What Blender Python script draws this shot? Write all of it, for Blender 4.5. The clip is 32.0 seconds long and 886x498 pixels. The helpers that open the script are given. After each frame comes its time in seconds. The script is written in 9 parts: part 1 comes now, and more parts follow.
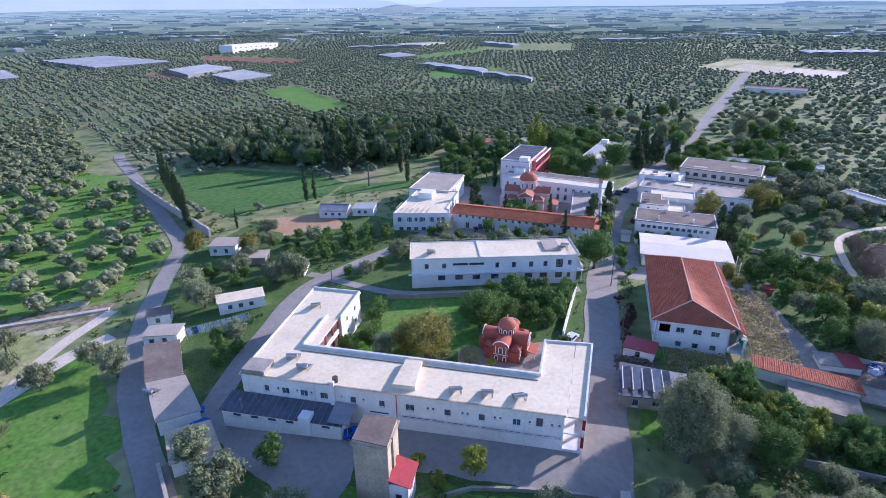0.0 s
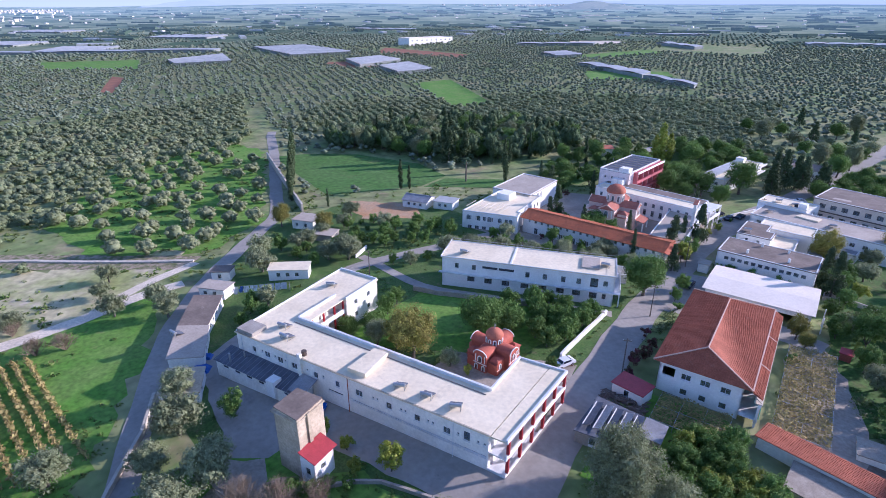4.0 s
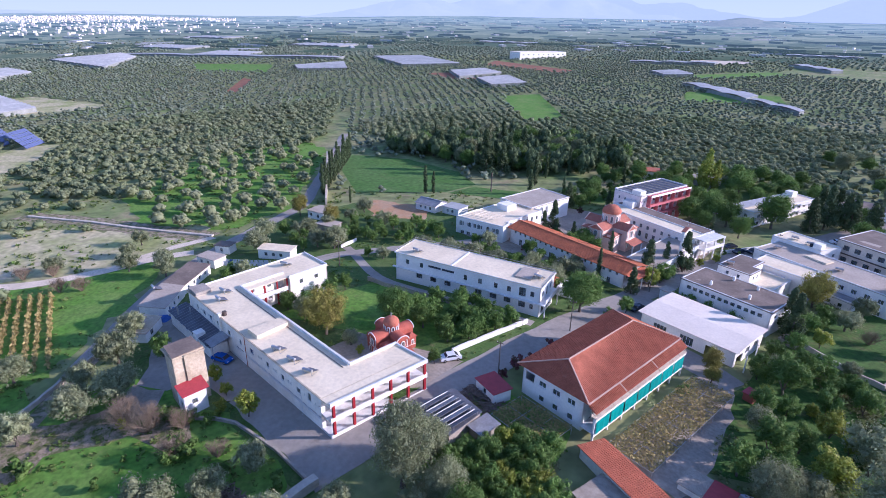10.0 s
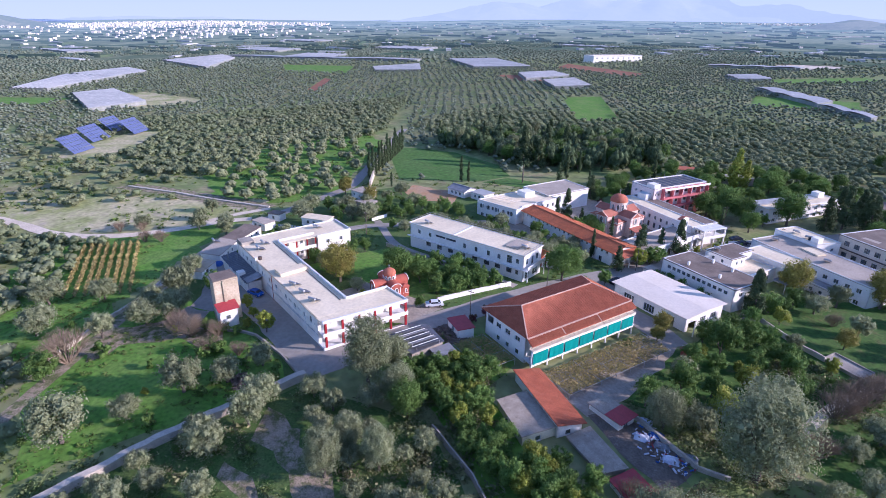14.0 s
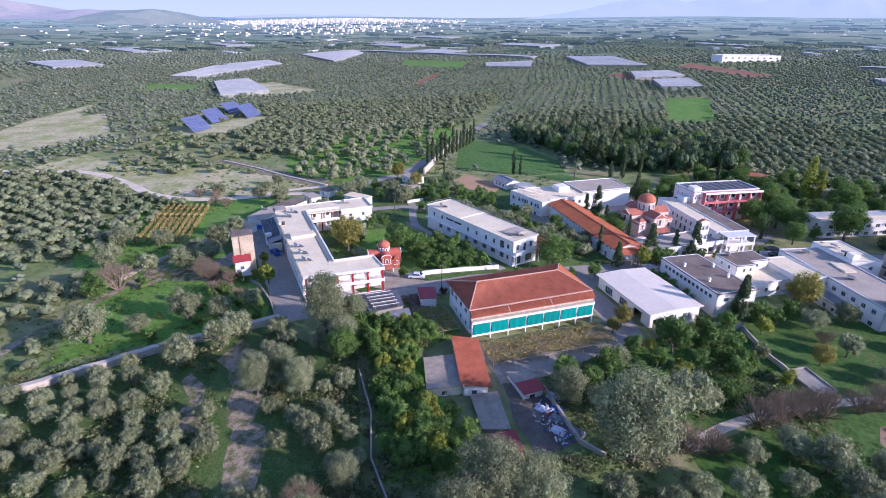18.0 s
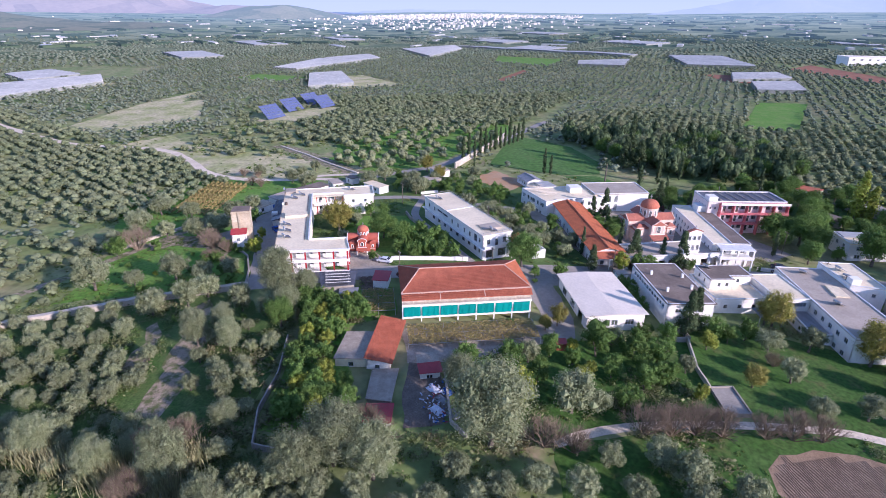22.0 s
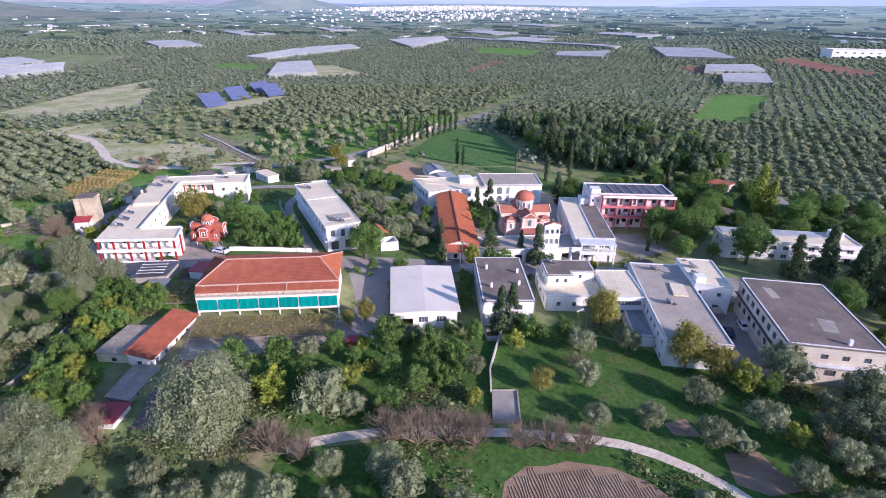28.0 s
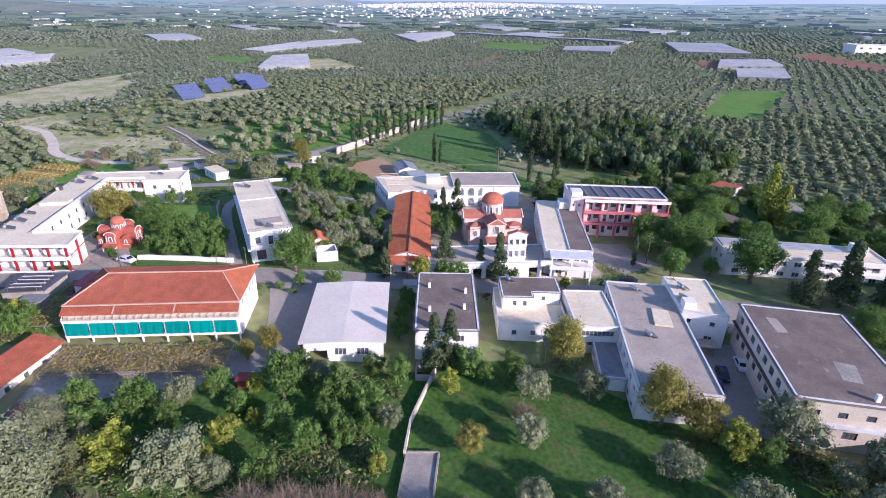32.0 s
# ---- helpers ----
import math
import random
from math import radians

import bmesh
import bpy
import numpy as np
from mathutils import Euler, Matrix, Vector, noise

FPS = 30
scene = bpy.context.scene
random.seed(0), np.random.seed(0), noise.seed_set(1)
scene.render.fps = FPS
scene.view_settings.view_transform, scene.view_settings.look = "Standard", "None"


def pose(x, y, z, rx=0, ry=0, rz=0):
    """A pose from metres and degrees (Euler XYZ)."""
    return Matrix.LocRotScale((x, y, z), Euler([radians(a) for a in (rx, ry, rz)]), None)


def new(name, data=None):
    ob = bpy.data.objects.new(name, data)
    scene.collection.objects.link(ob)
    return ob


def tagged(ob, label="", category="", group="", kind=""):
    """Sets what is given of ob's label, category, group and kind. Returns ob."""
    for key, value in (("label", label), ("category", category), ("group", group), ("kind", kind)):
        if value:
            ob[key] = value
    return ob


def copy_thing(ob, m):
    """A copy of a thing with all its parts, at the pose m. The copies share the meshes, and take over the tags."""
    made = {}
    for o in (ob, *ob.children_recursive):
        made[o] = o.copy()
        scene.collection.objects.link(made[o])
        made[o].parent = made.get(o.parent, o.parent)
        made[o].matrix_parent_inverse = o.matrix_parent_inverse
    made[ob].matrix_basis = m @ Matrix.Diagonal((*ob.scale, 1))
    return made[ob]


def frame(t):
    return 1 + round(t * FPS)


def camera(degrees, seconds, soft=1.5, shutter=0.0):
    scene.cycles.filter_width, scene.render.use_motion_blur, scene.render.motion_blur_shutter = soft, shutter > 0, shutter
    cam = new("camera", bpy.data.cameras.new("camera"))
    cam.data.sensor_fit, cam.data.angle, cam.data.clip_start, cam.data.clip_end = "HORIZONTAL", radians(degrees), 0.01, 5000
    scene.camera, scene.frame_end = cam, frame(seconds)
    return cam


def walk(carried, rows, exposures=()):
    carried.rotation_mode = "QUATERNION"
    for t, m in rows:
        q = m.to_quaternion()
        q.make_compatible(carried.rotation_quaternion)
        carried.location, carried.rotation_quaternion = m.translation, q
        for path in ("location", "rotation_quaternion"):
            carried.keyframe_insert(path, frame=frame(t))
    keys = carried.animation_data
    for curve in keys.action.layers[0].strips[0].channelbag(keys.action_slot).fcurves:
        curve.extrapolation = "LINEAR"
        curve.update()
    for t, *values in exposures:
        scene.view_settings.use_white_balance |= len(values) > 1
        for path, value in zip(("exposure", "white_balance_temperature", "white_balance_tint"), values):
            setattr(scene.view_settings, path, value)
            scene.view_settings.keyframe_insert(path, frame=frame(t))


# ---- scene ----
cam = camera(78.3, 32.0, soft=0.8)
METRES, EYE, TILT, LEAN, TURN = 246.9, 60.0, 0.0, 0.0, 12.8
ROWS = [
    (0.0, 0.0, 0.0, 0.0, -0.22, -23.47, 0.5),
    (0.5, 0.0147, -0.0003, 0.0003, 2.53, -23.5, 0.4),
    (1.0, 0.0294, 0.0002, 0.0006, 5.16, -23.55, 0.32),
    (1.5, 0.0441, 0.0015, 0.0008, 7.77, -23.57, 0.22),
    (2.0, 0.0588, 0.0036, 0.0012, 10.2, -23.6, 0.12),
    (2.5, 0.0735, 0.0063, 0.0018, 12.43, -23.66, 0.05),
    (3.0, 0.0879, 0.0095, 0.0022, 14.21, -23.7, -0.0),
    (3.5, 0.1023, 0.0132, 0.0026, 16.28, -23.73, -0.1),
    (5.5, 0.1593, 0.031, 0.0056, 25.28, -23.75, -0.43),
    (6.0, 0.1732, 0.036, 0.0062, 27.28, -23.48, -0.51),
    (6.5, 0.1865, 0.0413, 0.0069, 28.89, -23.44, -0.57),
    (7.0, 0.2002, 0.0472, 0.0076, 30.61, -23.51, -0.63),
    (7.5, 0.2134, 0.0534, 0.0083, 31.52, -23.55, -0.68),
    (8.0, 0.2264, 0.058, 0.0092, 31.51, -23.6, -0.72),
    (8.5, 0.239, 0.0593, 0.0098, 31.35, -23.67, -0.81),
    (9.0, 0.2521, 0.0575, 0.0105, 31.45, -23.72, -0.91),
    (9.5, 0.2652, 0.0533, 0.0107, 31.78, -23.28, -1.02),
    (10.0, 0.2785, 0.0473, 0.0107, 32.31, -22.8, -1.11),
    (10.5, 0.2921, 0.0397, 0.0105, 32.5, -22.28, -1.16),
    (11.0, 0.3056, 0.0308, 0.0106, 32.57, -22.25, -1.15),
    (11.5, 0.3193, 0.0231, 0.0111, 32.84, -22.28, -1.09),
    (12.0, 0.3336, 0.0176, 0.0115, 33.85, -22.34, -1.04),
    (12.5, 0.3483, 0.0144, 0.0119, 34.76, -22.39, -0.96),
    (13.0, 0.3626, 0.0135, 0.0122, 37.45, -22.48, -0.98),
    (13.5, 0.3783, 0.0149, 0.0123, 39.59, -22.55, -0.95),
    (14.0, 0.3939, 0.018, 0.0125, 40.92, -22.61, -0.91),
    (14.5, 0.4094, 0.0225, 0.0127, 41.94, -22.66, -0.88),
    (16.5, 0.473, 0.0518, 0.0135, 48.21, -22.89, -0.75),
    (17.0, 0.4889, 0.0607, 0.0138, 50.58, -22.95, -0.79),
    (17.5, 0.5047, 0.0706, 0.0143, 52.65, -23.02, -0.8),
    (18.0, 0.5201, 0.0814, 0.0148, 54.52, -23.07, -0.82),
    (18.5, 0.5348, 0.0933, 0.0156, 56.31, -23.14, -0.82),
    (19.0, 0.549, 0.1061, 0.0164, 57.49, -23.22, -0.83),
    (19.5, 0.562, 0.1191, 0.0173, 58.49, -23.27, -0.85),
    (20.0, 0.5743, 0.1329, 0.0181, 59.81, -23.35, -0.87),
    (20.5, 0.5856, 0.1469, 0.0191, 61.31, -23.44, -0.9),
    (21.0, 0.5963, 0.1613, 0.02, 63.09, -23.53, -0.89),
    (21.5, 0.6065, 0.1759, 0.0207, 64.94, -23.6, -0.88),
    (22.0, 0.6161, 0.191, 0.0215, 66.23, -23.66, -0.89),
    (22.5, 0.6247, 0.206, 0.0223, 66.3, -23.72, -0.88),
    (23.0, 0.6327, 0.2215, 0.0231, 66.45, -23.77, -0.89),
    (23.5, 0.6401, 0.2369, 0.0239, 66.64, -23.81, -0.88),
    (24.0, 0.647, 0.2527, 0.0247, 66.86, -23.86, -0.88),
    (24.5, 0.6536, 0.2682, 0.0256, 67.58, -23.93, -0.91),
    (25.0, 0.6597, 0.2838, 0.0266, 68.12, -24.0, -0.97),
    (25.5, 0.6643, 0.2976, 0.0272, 68.15, -24.08, -0.95),
    (27.5, 0.6669, 0.3519, 0.0147, 68.69, -24.32, -1.11),
    (28.0, 0.6631, 0.3649, 0.0113, 67.34, -24.35, -1.13),
    (28.5, 0.6579, 0.3769, 0.008, 65.6, -24.33, -1.2),
    (29.0, 0.6514, 0.3886, 0.0051, 64.7, -24.34, -1.23),
    (29.5, 0.6447, 0.3998, 0.0024, 64.93, -24.37, -1.25),
    (30.0, 0.6375, 0.4114, -0.0002, 65.18, -24.41, -1.24),
    (30.5, 0.63, 0.4227, -0.0029, 64.52, -24.39, -1.23),
    (31.0, 0.6224, 0.434, -0.0059, 64.41, -24.41, -1.25),
    (31.5, 0.6147, 0.4451, -0.0092, 66.17, -24.47, -1.25),
    (32.0, 0.6067, 0.4563, -0.0127, 68.89, -24.55, -1.27),
]
walk(cam, [(t, pose(0, 0, EYE, TILT, LEAN, TURN) @ pose(METRES * x, METRES * y, METRES * z, 90 + pitch, roll, yaw)) for t, x, y, z, yaw, pitch, roll in ROWS],
     exposures=[(0.0, 0.62, 5110, 29), (14.0, 0.55, 5230, 33), (32.0, 0.50, 5410, 30)])

# ---- world, sun ----
SUN_EL, SUN_AZ = 19.5, 45.0          # degrees above the plain; compass angle from +y towards +x
world = bpy.data.worlds.new("sky")
scene.world = world
world.use_nodes = True
wn = world.node_tree
sky = wn.nodes.new("ShaderNodeTexSky")
sky.sky_type = 'NISHITA'
sky.sun_disc = False
sky.sun_elevation = radians(SUN_EL)
sky.sun_rotation = radians(SUN_AZ)
sky.air_density, sky.dust_density, sky.ozone_density = 1.0, 0.4, 2.0
bg = wn.nodes["Background"]
bg.inputs["Strength"].default_value = 0.15
wn.links.new(sky.outputs[0], bg.inputs["Color"])
sun = new("sun", bpy.data.lights.new("sun", 'SUN'))
sun.data.energy, sun.data.angle, sun.data.color = 4.8, radians(0.6), (1.0, 0.84, 0.66)
to_sun = Vector((math.sin(radians(SUN_AZ)) * math.cos(radians(SUN_EL)), math.cos(radians(SUN_AZ)) * math.cos(radians(SUN_EL)), math.sin(radians(SUN_EL))))
sun.rotation_mode = 'QUATERNION'
sun.rotation_quaternion = to_sun.to_track_quat('Z', 'Y')
sun.location = to_sun * 300


# ---- materials ----
def mat(name, base, alt=None, scale=1.0, rough=0.8, fine=0.15, bump=0.0, metal=0.0, spec=0.3, contrast=(0.35, 0.65), per_object=0.0, per_island=0.0, translucent=0.0, third=None):
    """A surface with two colours mixed by coarse and fine noise in object space, optional bump and variation from piece to piece."""
    m = bpy.data.materials.new(name)
    m.use_nodes = True
    t = m.node_tree
    n, l = t.nodes, t.links
    p = n["Principled BSDF"]
    p.inputs["Roughness"].default_value = rough
    p.inputs["Metallic"].default_value = metal
    p.inputs["Specular IOR Level"].default_value = spec
    geo = n.new("ShaderNodeNewGeometry")
    alt = alt or tuple(c * 0.75 for c in base)
    big = n.new("ShaderNodeTexNoise")
    big.inputs["Scale"].default_value = scale
    big.inputs["Detail"].default_value = 5
    big.inputs["Roughness"].default_value = 0.62
    l.new(geo.outputs["Position"], big.inputs["Vector"])
    ramp = n.new("ShaderNodeMapRange")
    ramp.inputs["From Min"].default_value, ramp.inputs["From Max"].default_value = contrast
    l.new(big.outputs["Fac"], ramp.inputs["Value"])
    mix = n.new("ShaderNodeMix")
    mix.data_type = 'RGBA'
    mix.inputs["A"].default_value = (*base, 1)
    mix.inputs["B"].default_value = (*alt, 1)
    l.new(ramp.outputs["Result"], mix.inputs["Factor"])
    grain = n.new("ShaderNodeTexNoise")
    grain.inputs["Scale"].default_value = scale * 9
    grain.inputs["Detail"].default_value = 6
    l.new(geo.outputs["Position"], grain.inputs["Vector"])
    g = n.new("ShaderNodeMapRange")
    g.inputs["From Min"].default_value, g.inputs["From Max"].default_value = 0.3, 0.7
    g.inputs["To Min"].default_value, g.inputs["To Max"].default_value = 1 - fine, 1 + fine
    l.new(grain.outputs["Fac"], g.inputs["Value"])
    out = g.outputs["Result"]
    for amount, source in ((per_object, "object"), (per_island, "island")):
        if amount:
            r = n.new("ShaderNodeObjectInfo").outputs["Random"] if source == "object" else geo.outputs["Random Per Island"]
            k = n.new("ShaderNodeMapRange")
            k.inputs["To Min"].default_value, k.inputs["To Max"].default_value = 1 - amount, 1 + amount
            l.new(r, k.inputs["Value"])
            mul = n.new("ShaderNodeMath")
            mul.operation = 'MULTIPLY'
            l.new(out, mul.inputs[0])
            l.new(k.outputs["Result"], mul.inputs[1])
            out = mul.outputs[0]
    colour = mix.outputs["Result"]
    if third:
        col3, s3, lo, hi = third
        n3 = n.new("ShaderNodeTexNoise")
        n3.inputs["Scale"].default_value = s3
        n3.inputs["Detail"].default_value = 7
        n3.inputs["Roughness"].default_value = 0.68
        shift = n.new("ShaderNodeVectorMath")
        shift.inputs[1].default_value = (37.0, 11.0, 5.0)
        l.new(geo.outputs["Position"], shift.inputs[0])
        l.new(shift.outputs["Vector"], n3.inputs["Vector"])
        r3 = n.new("ShaderNodeMapRange")
        r3.inputs["From Min"].default_value, r3.inputs["From Max"].default_value = lo, hi
        l.new(n3.outputs["Fac"], r3.inputs["Value"])
        m3 = n.new("ShaderNodeMix")
        m3.data_type = 'RGBA'
        l.new(r3.outputs["Result"], m3.inputs["Factor"])
        l.new(colour, m3.inputs["A"])
        m3.inputs["B"].default_value = (*col3, 1)
        colour = m3.outputs["Result"]
    sc = n.new("ShaderNodeVectorMath")
    sc.operation = 'SCALE'
    l.new(colour, sc.inputs[0])
    l.new(out, sc.inputs["Scale"])
    l.new(sc.outputs["Vector"], p.inputs["Base Color"])
    if bump:
        b = n.new("ShaderNodeBump")
        b.inputs["Strength"].default_value = bump
        b.inputs["Distance"].default_value = 0.05
        l.new(grain.outputs["Fac"], b.inputs["Height"])
        l.new(b.outputs["Normal"], p.inputs["Normal"])
    if translucent:
        tr = n.new("ShaderNodeBsdfTranslucent")
        l.new(sc.outputs["Vector"], tr.inputs["Color"])
        ms = n.new("ShaderNodeMixShader")
        ms.inputs[0].default_value = translucent
        l.new(p.outputs[0], ms.inputs[1])
        l.new(tr.outputs[0], ms.inputs[2])
        l.new(ms.outputs[0], n["Material Output"].inputs["Surface"])
    return m


M_white = mat("whitewash", (0.85, 0.825, 0.775), (0.775, 0.745, 0.69), 0.35, 0.85, 0.06)
M_wall_l = mat("aged_white_plaster", (0.87, 0.83, 0.745), (0.76, 0.715, 0.62), 0.3, 0.85, 0.08)
M_cream = mat("cream_plaster", (0.74, 0.68, 0.50), (0.64, 0.57, 0.40), 0.4, 0.85, 0.08)
M_roof_white = mat("white_roof_coating", (0.83, 0.715, 0.505), (0.72, 0.61, 0.42), 0.16, 0.8, 0.08, third=((0.47, 0.39, 0.28), 0.35, 0.60, 0.80))
M_roof_grey = mat("grey_roof_screed", (0.46, 0.395, 0.32), (0.38, 0.325, 0.26), 0.25, 0.9, 0.1, third=((0.25, 0.22, 0.19), 0.4, 0.60, 0.78))
M_roof_brown = mat("brown_bitumen_roof", (0.245, 0.195, 0.155), (0.165, 0.13, 0.105), 0.25, 0.9, 0.12, third=((0.36, 0.30, 0.24), 0.5, 0.60, 0.75))
M_coping = mat("light_coping", (0.76, 0.75, 0.73), (0.6, 0.6, 0.58), 0.6, 0.8, 0.06)
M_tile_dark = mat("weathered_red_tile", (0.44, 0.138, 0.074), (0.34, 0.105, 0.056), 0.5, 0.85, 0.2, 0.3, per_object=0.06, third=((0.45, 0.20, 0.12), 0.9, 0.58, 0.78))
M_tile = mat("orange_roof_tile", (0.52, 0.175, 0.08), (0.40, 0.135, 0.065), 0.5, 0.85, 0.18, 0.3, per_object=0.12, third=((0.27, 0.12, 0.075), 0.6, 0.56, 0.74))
M_tile_church = mat("faded_red_church_tile", (0.44, 0.165, 0.11), (0.34, 0.125, 0.085), 0.8, 0.85, 0.18, 0.3)
M_clay = mat("orange_clay", (0.43, 0.235, 0.11), (0.42, 0.30, 0.19), 0.2, 0.95, 0.2)
M_tile_rim = mat("pale_ridge_tile", (0.62, 0.42, 0.32), (0.5, 0.33, 0.25), 1.5, 0.85)
M_red_paint = mat("dark_red_paint", (0.36, 0.025, 0.03), (0.27, 0.02, 0.025), 1.0, 0.5)
M_red_wall = mat("brick_red_plaster", (0.45, 0.125, 0.08), (0.37, 0.10, 0.065), 0.8, 0.85)
M_pink = mat("pink_plaster", (0.70, 0.46, 0.36), (0.62, 0.40, 0.31), 0.8, 0.85)
M_red_sheet = mat("red_metal_sheet", (0.40, 0.055, 0.06), (0.32, 0.045, 0.05), 1.2, 0.5)
M_dome = mat("terracotta_dome_tile", (0.50, 0.17, 0.10), (0.38, 0.12, 0.07), 1.6, 0.85, 0.15)
M_concrete = mat("raw_concrete", (0.40, 0.36, 0.30), (0.29, 0.26, 0.22), 0.5, 0.95, 0.15)
M_tower = mat("stained_render", (0.58, 0.49, 0.355), (0.38, 0.31, 0.215), 0.3, 0.95, 0.15, third=((0.26, 0.20, 0.14), 0.55, 0.56, 0.74))
M_asphalt = mat("worn_asphalt", (0.285, 0.26, 0.225), (0.35, 0.32, 0.275), 0.12, 0.9, 0.1, third=((0.21, 0.19, 0.165), 0.3, 0.60, 0.75))
M_dirt = mat("pale_earth", (0.72, 0.62, 0.48), (0.60, 0.51, 0.385), 0.25, 0.95, 0.18)
M_dry = mat("gravel_yard", (0.40, 0.345, 0.275), (0.30, 0.26, 0.205), 0.2, 0.95, 0.18)
# Trodden earth, its base darkened for the shade over the farmyard.
M_yard = mat("shade_dark_trodden_earth", (0.20, 0.165, 0.13), (0.14, 0.115, 0.09), 0.35, 0.95, 0.25, third=((0.30, 0.26, 0.21), 0.8, 0.58, 0.74))
M_plough = mat("ploughed_soil", (0.33, 0.23, 0.145), (0.25, 0.17, 0.105), 0.5, 0.95, 0.25)
M_redsoil = mat("red_soil", (0.33, 0.15, 0.085), (0.25, 0.115, 0.07), 0.1, 0.95, 0.15)
M_lawn = mat("bright_green_grass", (0.10, 0.24, 0.024), (0.15, 0.25, 0.048), 0.12, 0.95, 0.3, third=((0.22, 0.20, 0.085), 0.25, 0.60, 0.80))
M_orchard = mat("lush_orchard_grass", (0.042, 0.112, 0.014), (0.068, 0.132, 0.026), 0.15, 0.95, 0.35, bump=0.3, third=((0.135, 0.125, 0.05), 0.22, 0.54, 0.76))
M_field = mat("mown_field_grass", (0.062, 0.155, 0.024), (0.088, 0.172, 0.040), 0.06, 0.95, 0.3, third=((0.17, 0.17, 0.065), 0.10, 0.60, 0.80))
M_wall_j = mat("beige_plaster", (0.66, 0.585, 0.475), (0.56, 0.49, 0.39), 0.35, 0.85, 0.08, third=((0.45, 0.40, 0.33), 0.6, 0.6, 0.8))
M_reed = mat("dry_reed", (0.30, 0.31, 0.14), (0.40, 0.36, 0.20), 0.4, 0.8, 0.2, per_island=0.3, translucent=0.3)
M_rough = mat("rough_grass", (0.060, 0.125, 0.024), (0.105, 0.155, 0.045), 0.3, 0.95, 0.35, bump=0.4, third=((0.20, 0.165, 0.085), 0.35, 0.58, 0.76))
M_weed = mat("weed_leaf", (0.10, 0.185, 0.032), (0.17, 0.20, 0.06), 0.1, 0.8, 0.25, per_island=0.4, translucent=0.25)
M_scrub = mat("scrub_leaf", (0.135, 0.205, 0.065), (0.23, 0.215, 0.11), 0.09, 0.8, 0.25, per_island=0.4, translucent=0.25)
M_strip = mat("overgrown_bare_earth", (0.41, 0.325, 0.235), (0.29, 0.23, 0.155), 0.5, 0.95, 0.3, 0.4, third=((0.12, 0.14, 0.05), 0.6, 0.42, 0.58))
M_plastic_far = mat("greenhouse_plastic", (0.54, 0.54, 0.51), (0.42, 0.42, 0.41), 0.02, 0.6)
M_meadow = mat("dry_meadow", (0.50, 0.445, 0.26), (0.30, 0.325, 0.12), 0.06, 0.95, 0.25, contrast=(0.42, 0.6), third=((0.48, 0.405, 0.29), 0.12, 0.56, 0.70))
M_ground = mat("grove_floor", (0.165, 0.225, 0.07), (0.28, 0.265, 0.13), 0.035, 0.95, 0.3, contrast=(0.40, 0.66), third=((0.30, 0.235, 0.145), 0.09, 0.56, 0.74))
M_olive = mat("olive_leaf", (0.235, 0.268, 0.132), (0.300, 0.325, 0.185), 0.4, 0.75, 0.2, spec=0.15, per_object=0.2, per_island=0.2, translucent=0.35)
# Far groves: base bluer than the nearer olives, haze mixed into the leaf colour.
M_olive_far = mat("haze_tinted_olive_crown", (0.205, 0.252, 0.172), (0.262, 0.298, 0.208), 0.02, 0.85, 0.25, spec=0.1, per_island=0.22, translucent=0.4)
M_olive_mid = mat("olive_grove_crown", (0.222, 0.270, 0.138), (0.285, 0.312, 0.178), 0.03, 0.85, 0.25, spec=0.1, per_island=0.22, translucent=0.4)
M_citrus = mat("citrus_leaf", (0.108, 0.192, 0.040), (0.150, 0.236, 0.058), 0.4, 0.7, 0.2, spec=0.18, per_object=0.22, per_island=0.22, translucent=0.3)
M_lime = mat("yellow_green_leaf", (0.22, 0.28, 0.036), (0.31, 0.33, 0.05), 0.5, 0.6, 0.2, per_object=0.15, per_island=0.3, translucent=0.3)
M_autumn = mat("autumn_leaf", (0.29, 0.285, 0.058), (0.25, 0.215, 0.052), 0.5, 0.7, 0.2, per_object=0.2, per_island=0.35, translucent=0.25)
M_pine = mat("conifer_needle", (0.066, 0.100, 0.044), (0.094, 0.128, 0.055), 0.4, 0.8, 0.2, spec=0.15, per_object=0.18, per_island=0.25, translucent=0.15)
M_wood_far = mat("dark_wood_crown", (0.092, 0.135, 0.064), (0.135, 0.175, 0.080), 0.06, 0.85, 0.3, spec=0.1, per_island=0.3, translucent=0.2)
M_bark = mat("grey_bark", (0.17, 0.14, 0.11), (0.10, 0.085, 0.07), 3.0, 0.95, 0.25, 0.4)
M_twig = mat("bare_twig", (0.29, 0.225, 0.155), (0.20, 0.155, 0.105), 3.0, 0.95, 0.25, per_object=0.15)
M_teal = mat("teal_awning_canvas", (0.0, 0.34, 0.30), (0.0, 0.29, 0.26), 0.8, 0.7, 0.08, per_object=0.1, translucent=0.25)
M_metal = mat("galvanised_metal", (0.5, 0.5, 0.5), (0.4, 0.4, 0.4), 2.0, 0.4, 0.1, metal=0.7)
M_annex = mat("old_fibre_cement_sheet", (0.42, 0.36, 0.28), (0.31, 0.26, 0.20), 0.8, 0.9, 0.15, third=((0.20, 0.17, 0.135), 1.2, 0.56, 0.74))
M_sheet = mat("grey_sheet_roof", (0.30, 0.31, 0.32), (0.22, 0.22, 0.225), 0.7, 0.6)
M_darkroof = mat("dark_fibre_sheet", (0.13, 0.14, 0.165), (0.09, 0.095, 0.11), 0.6, 0.7)
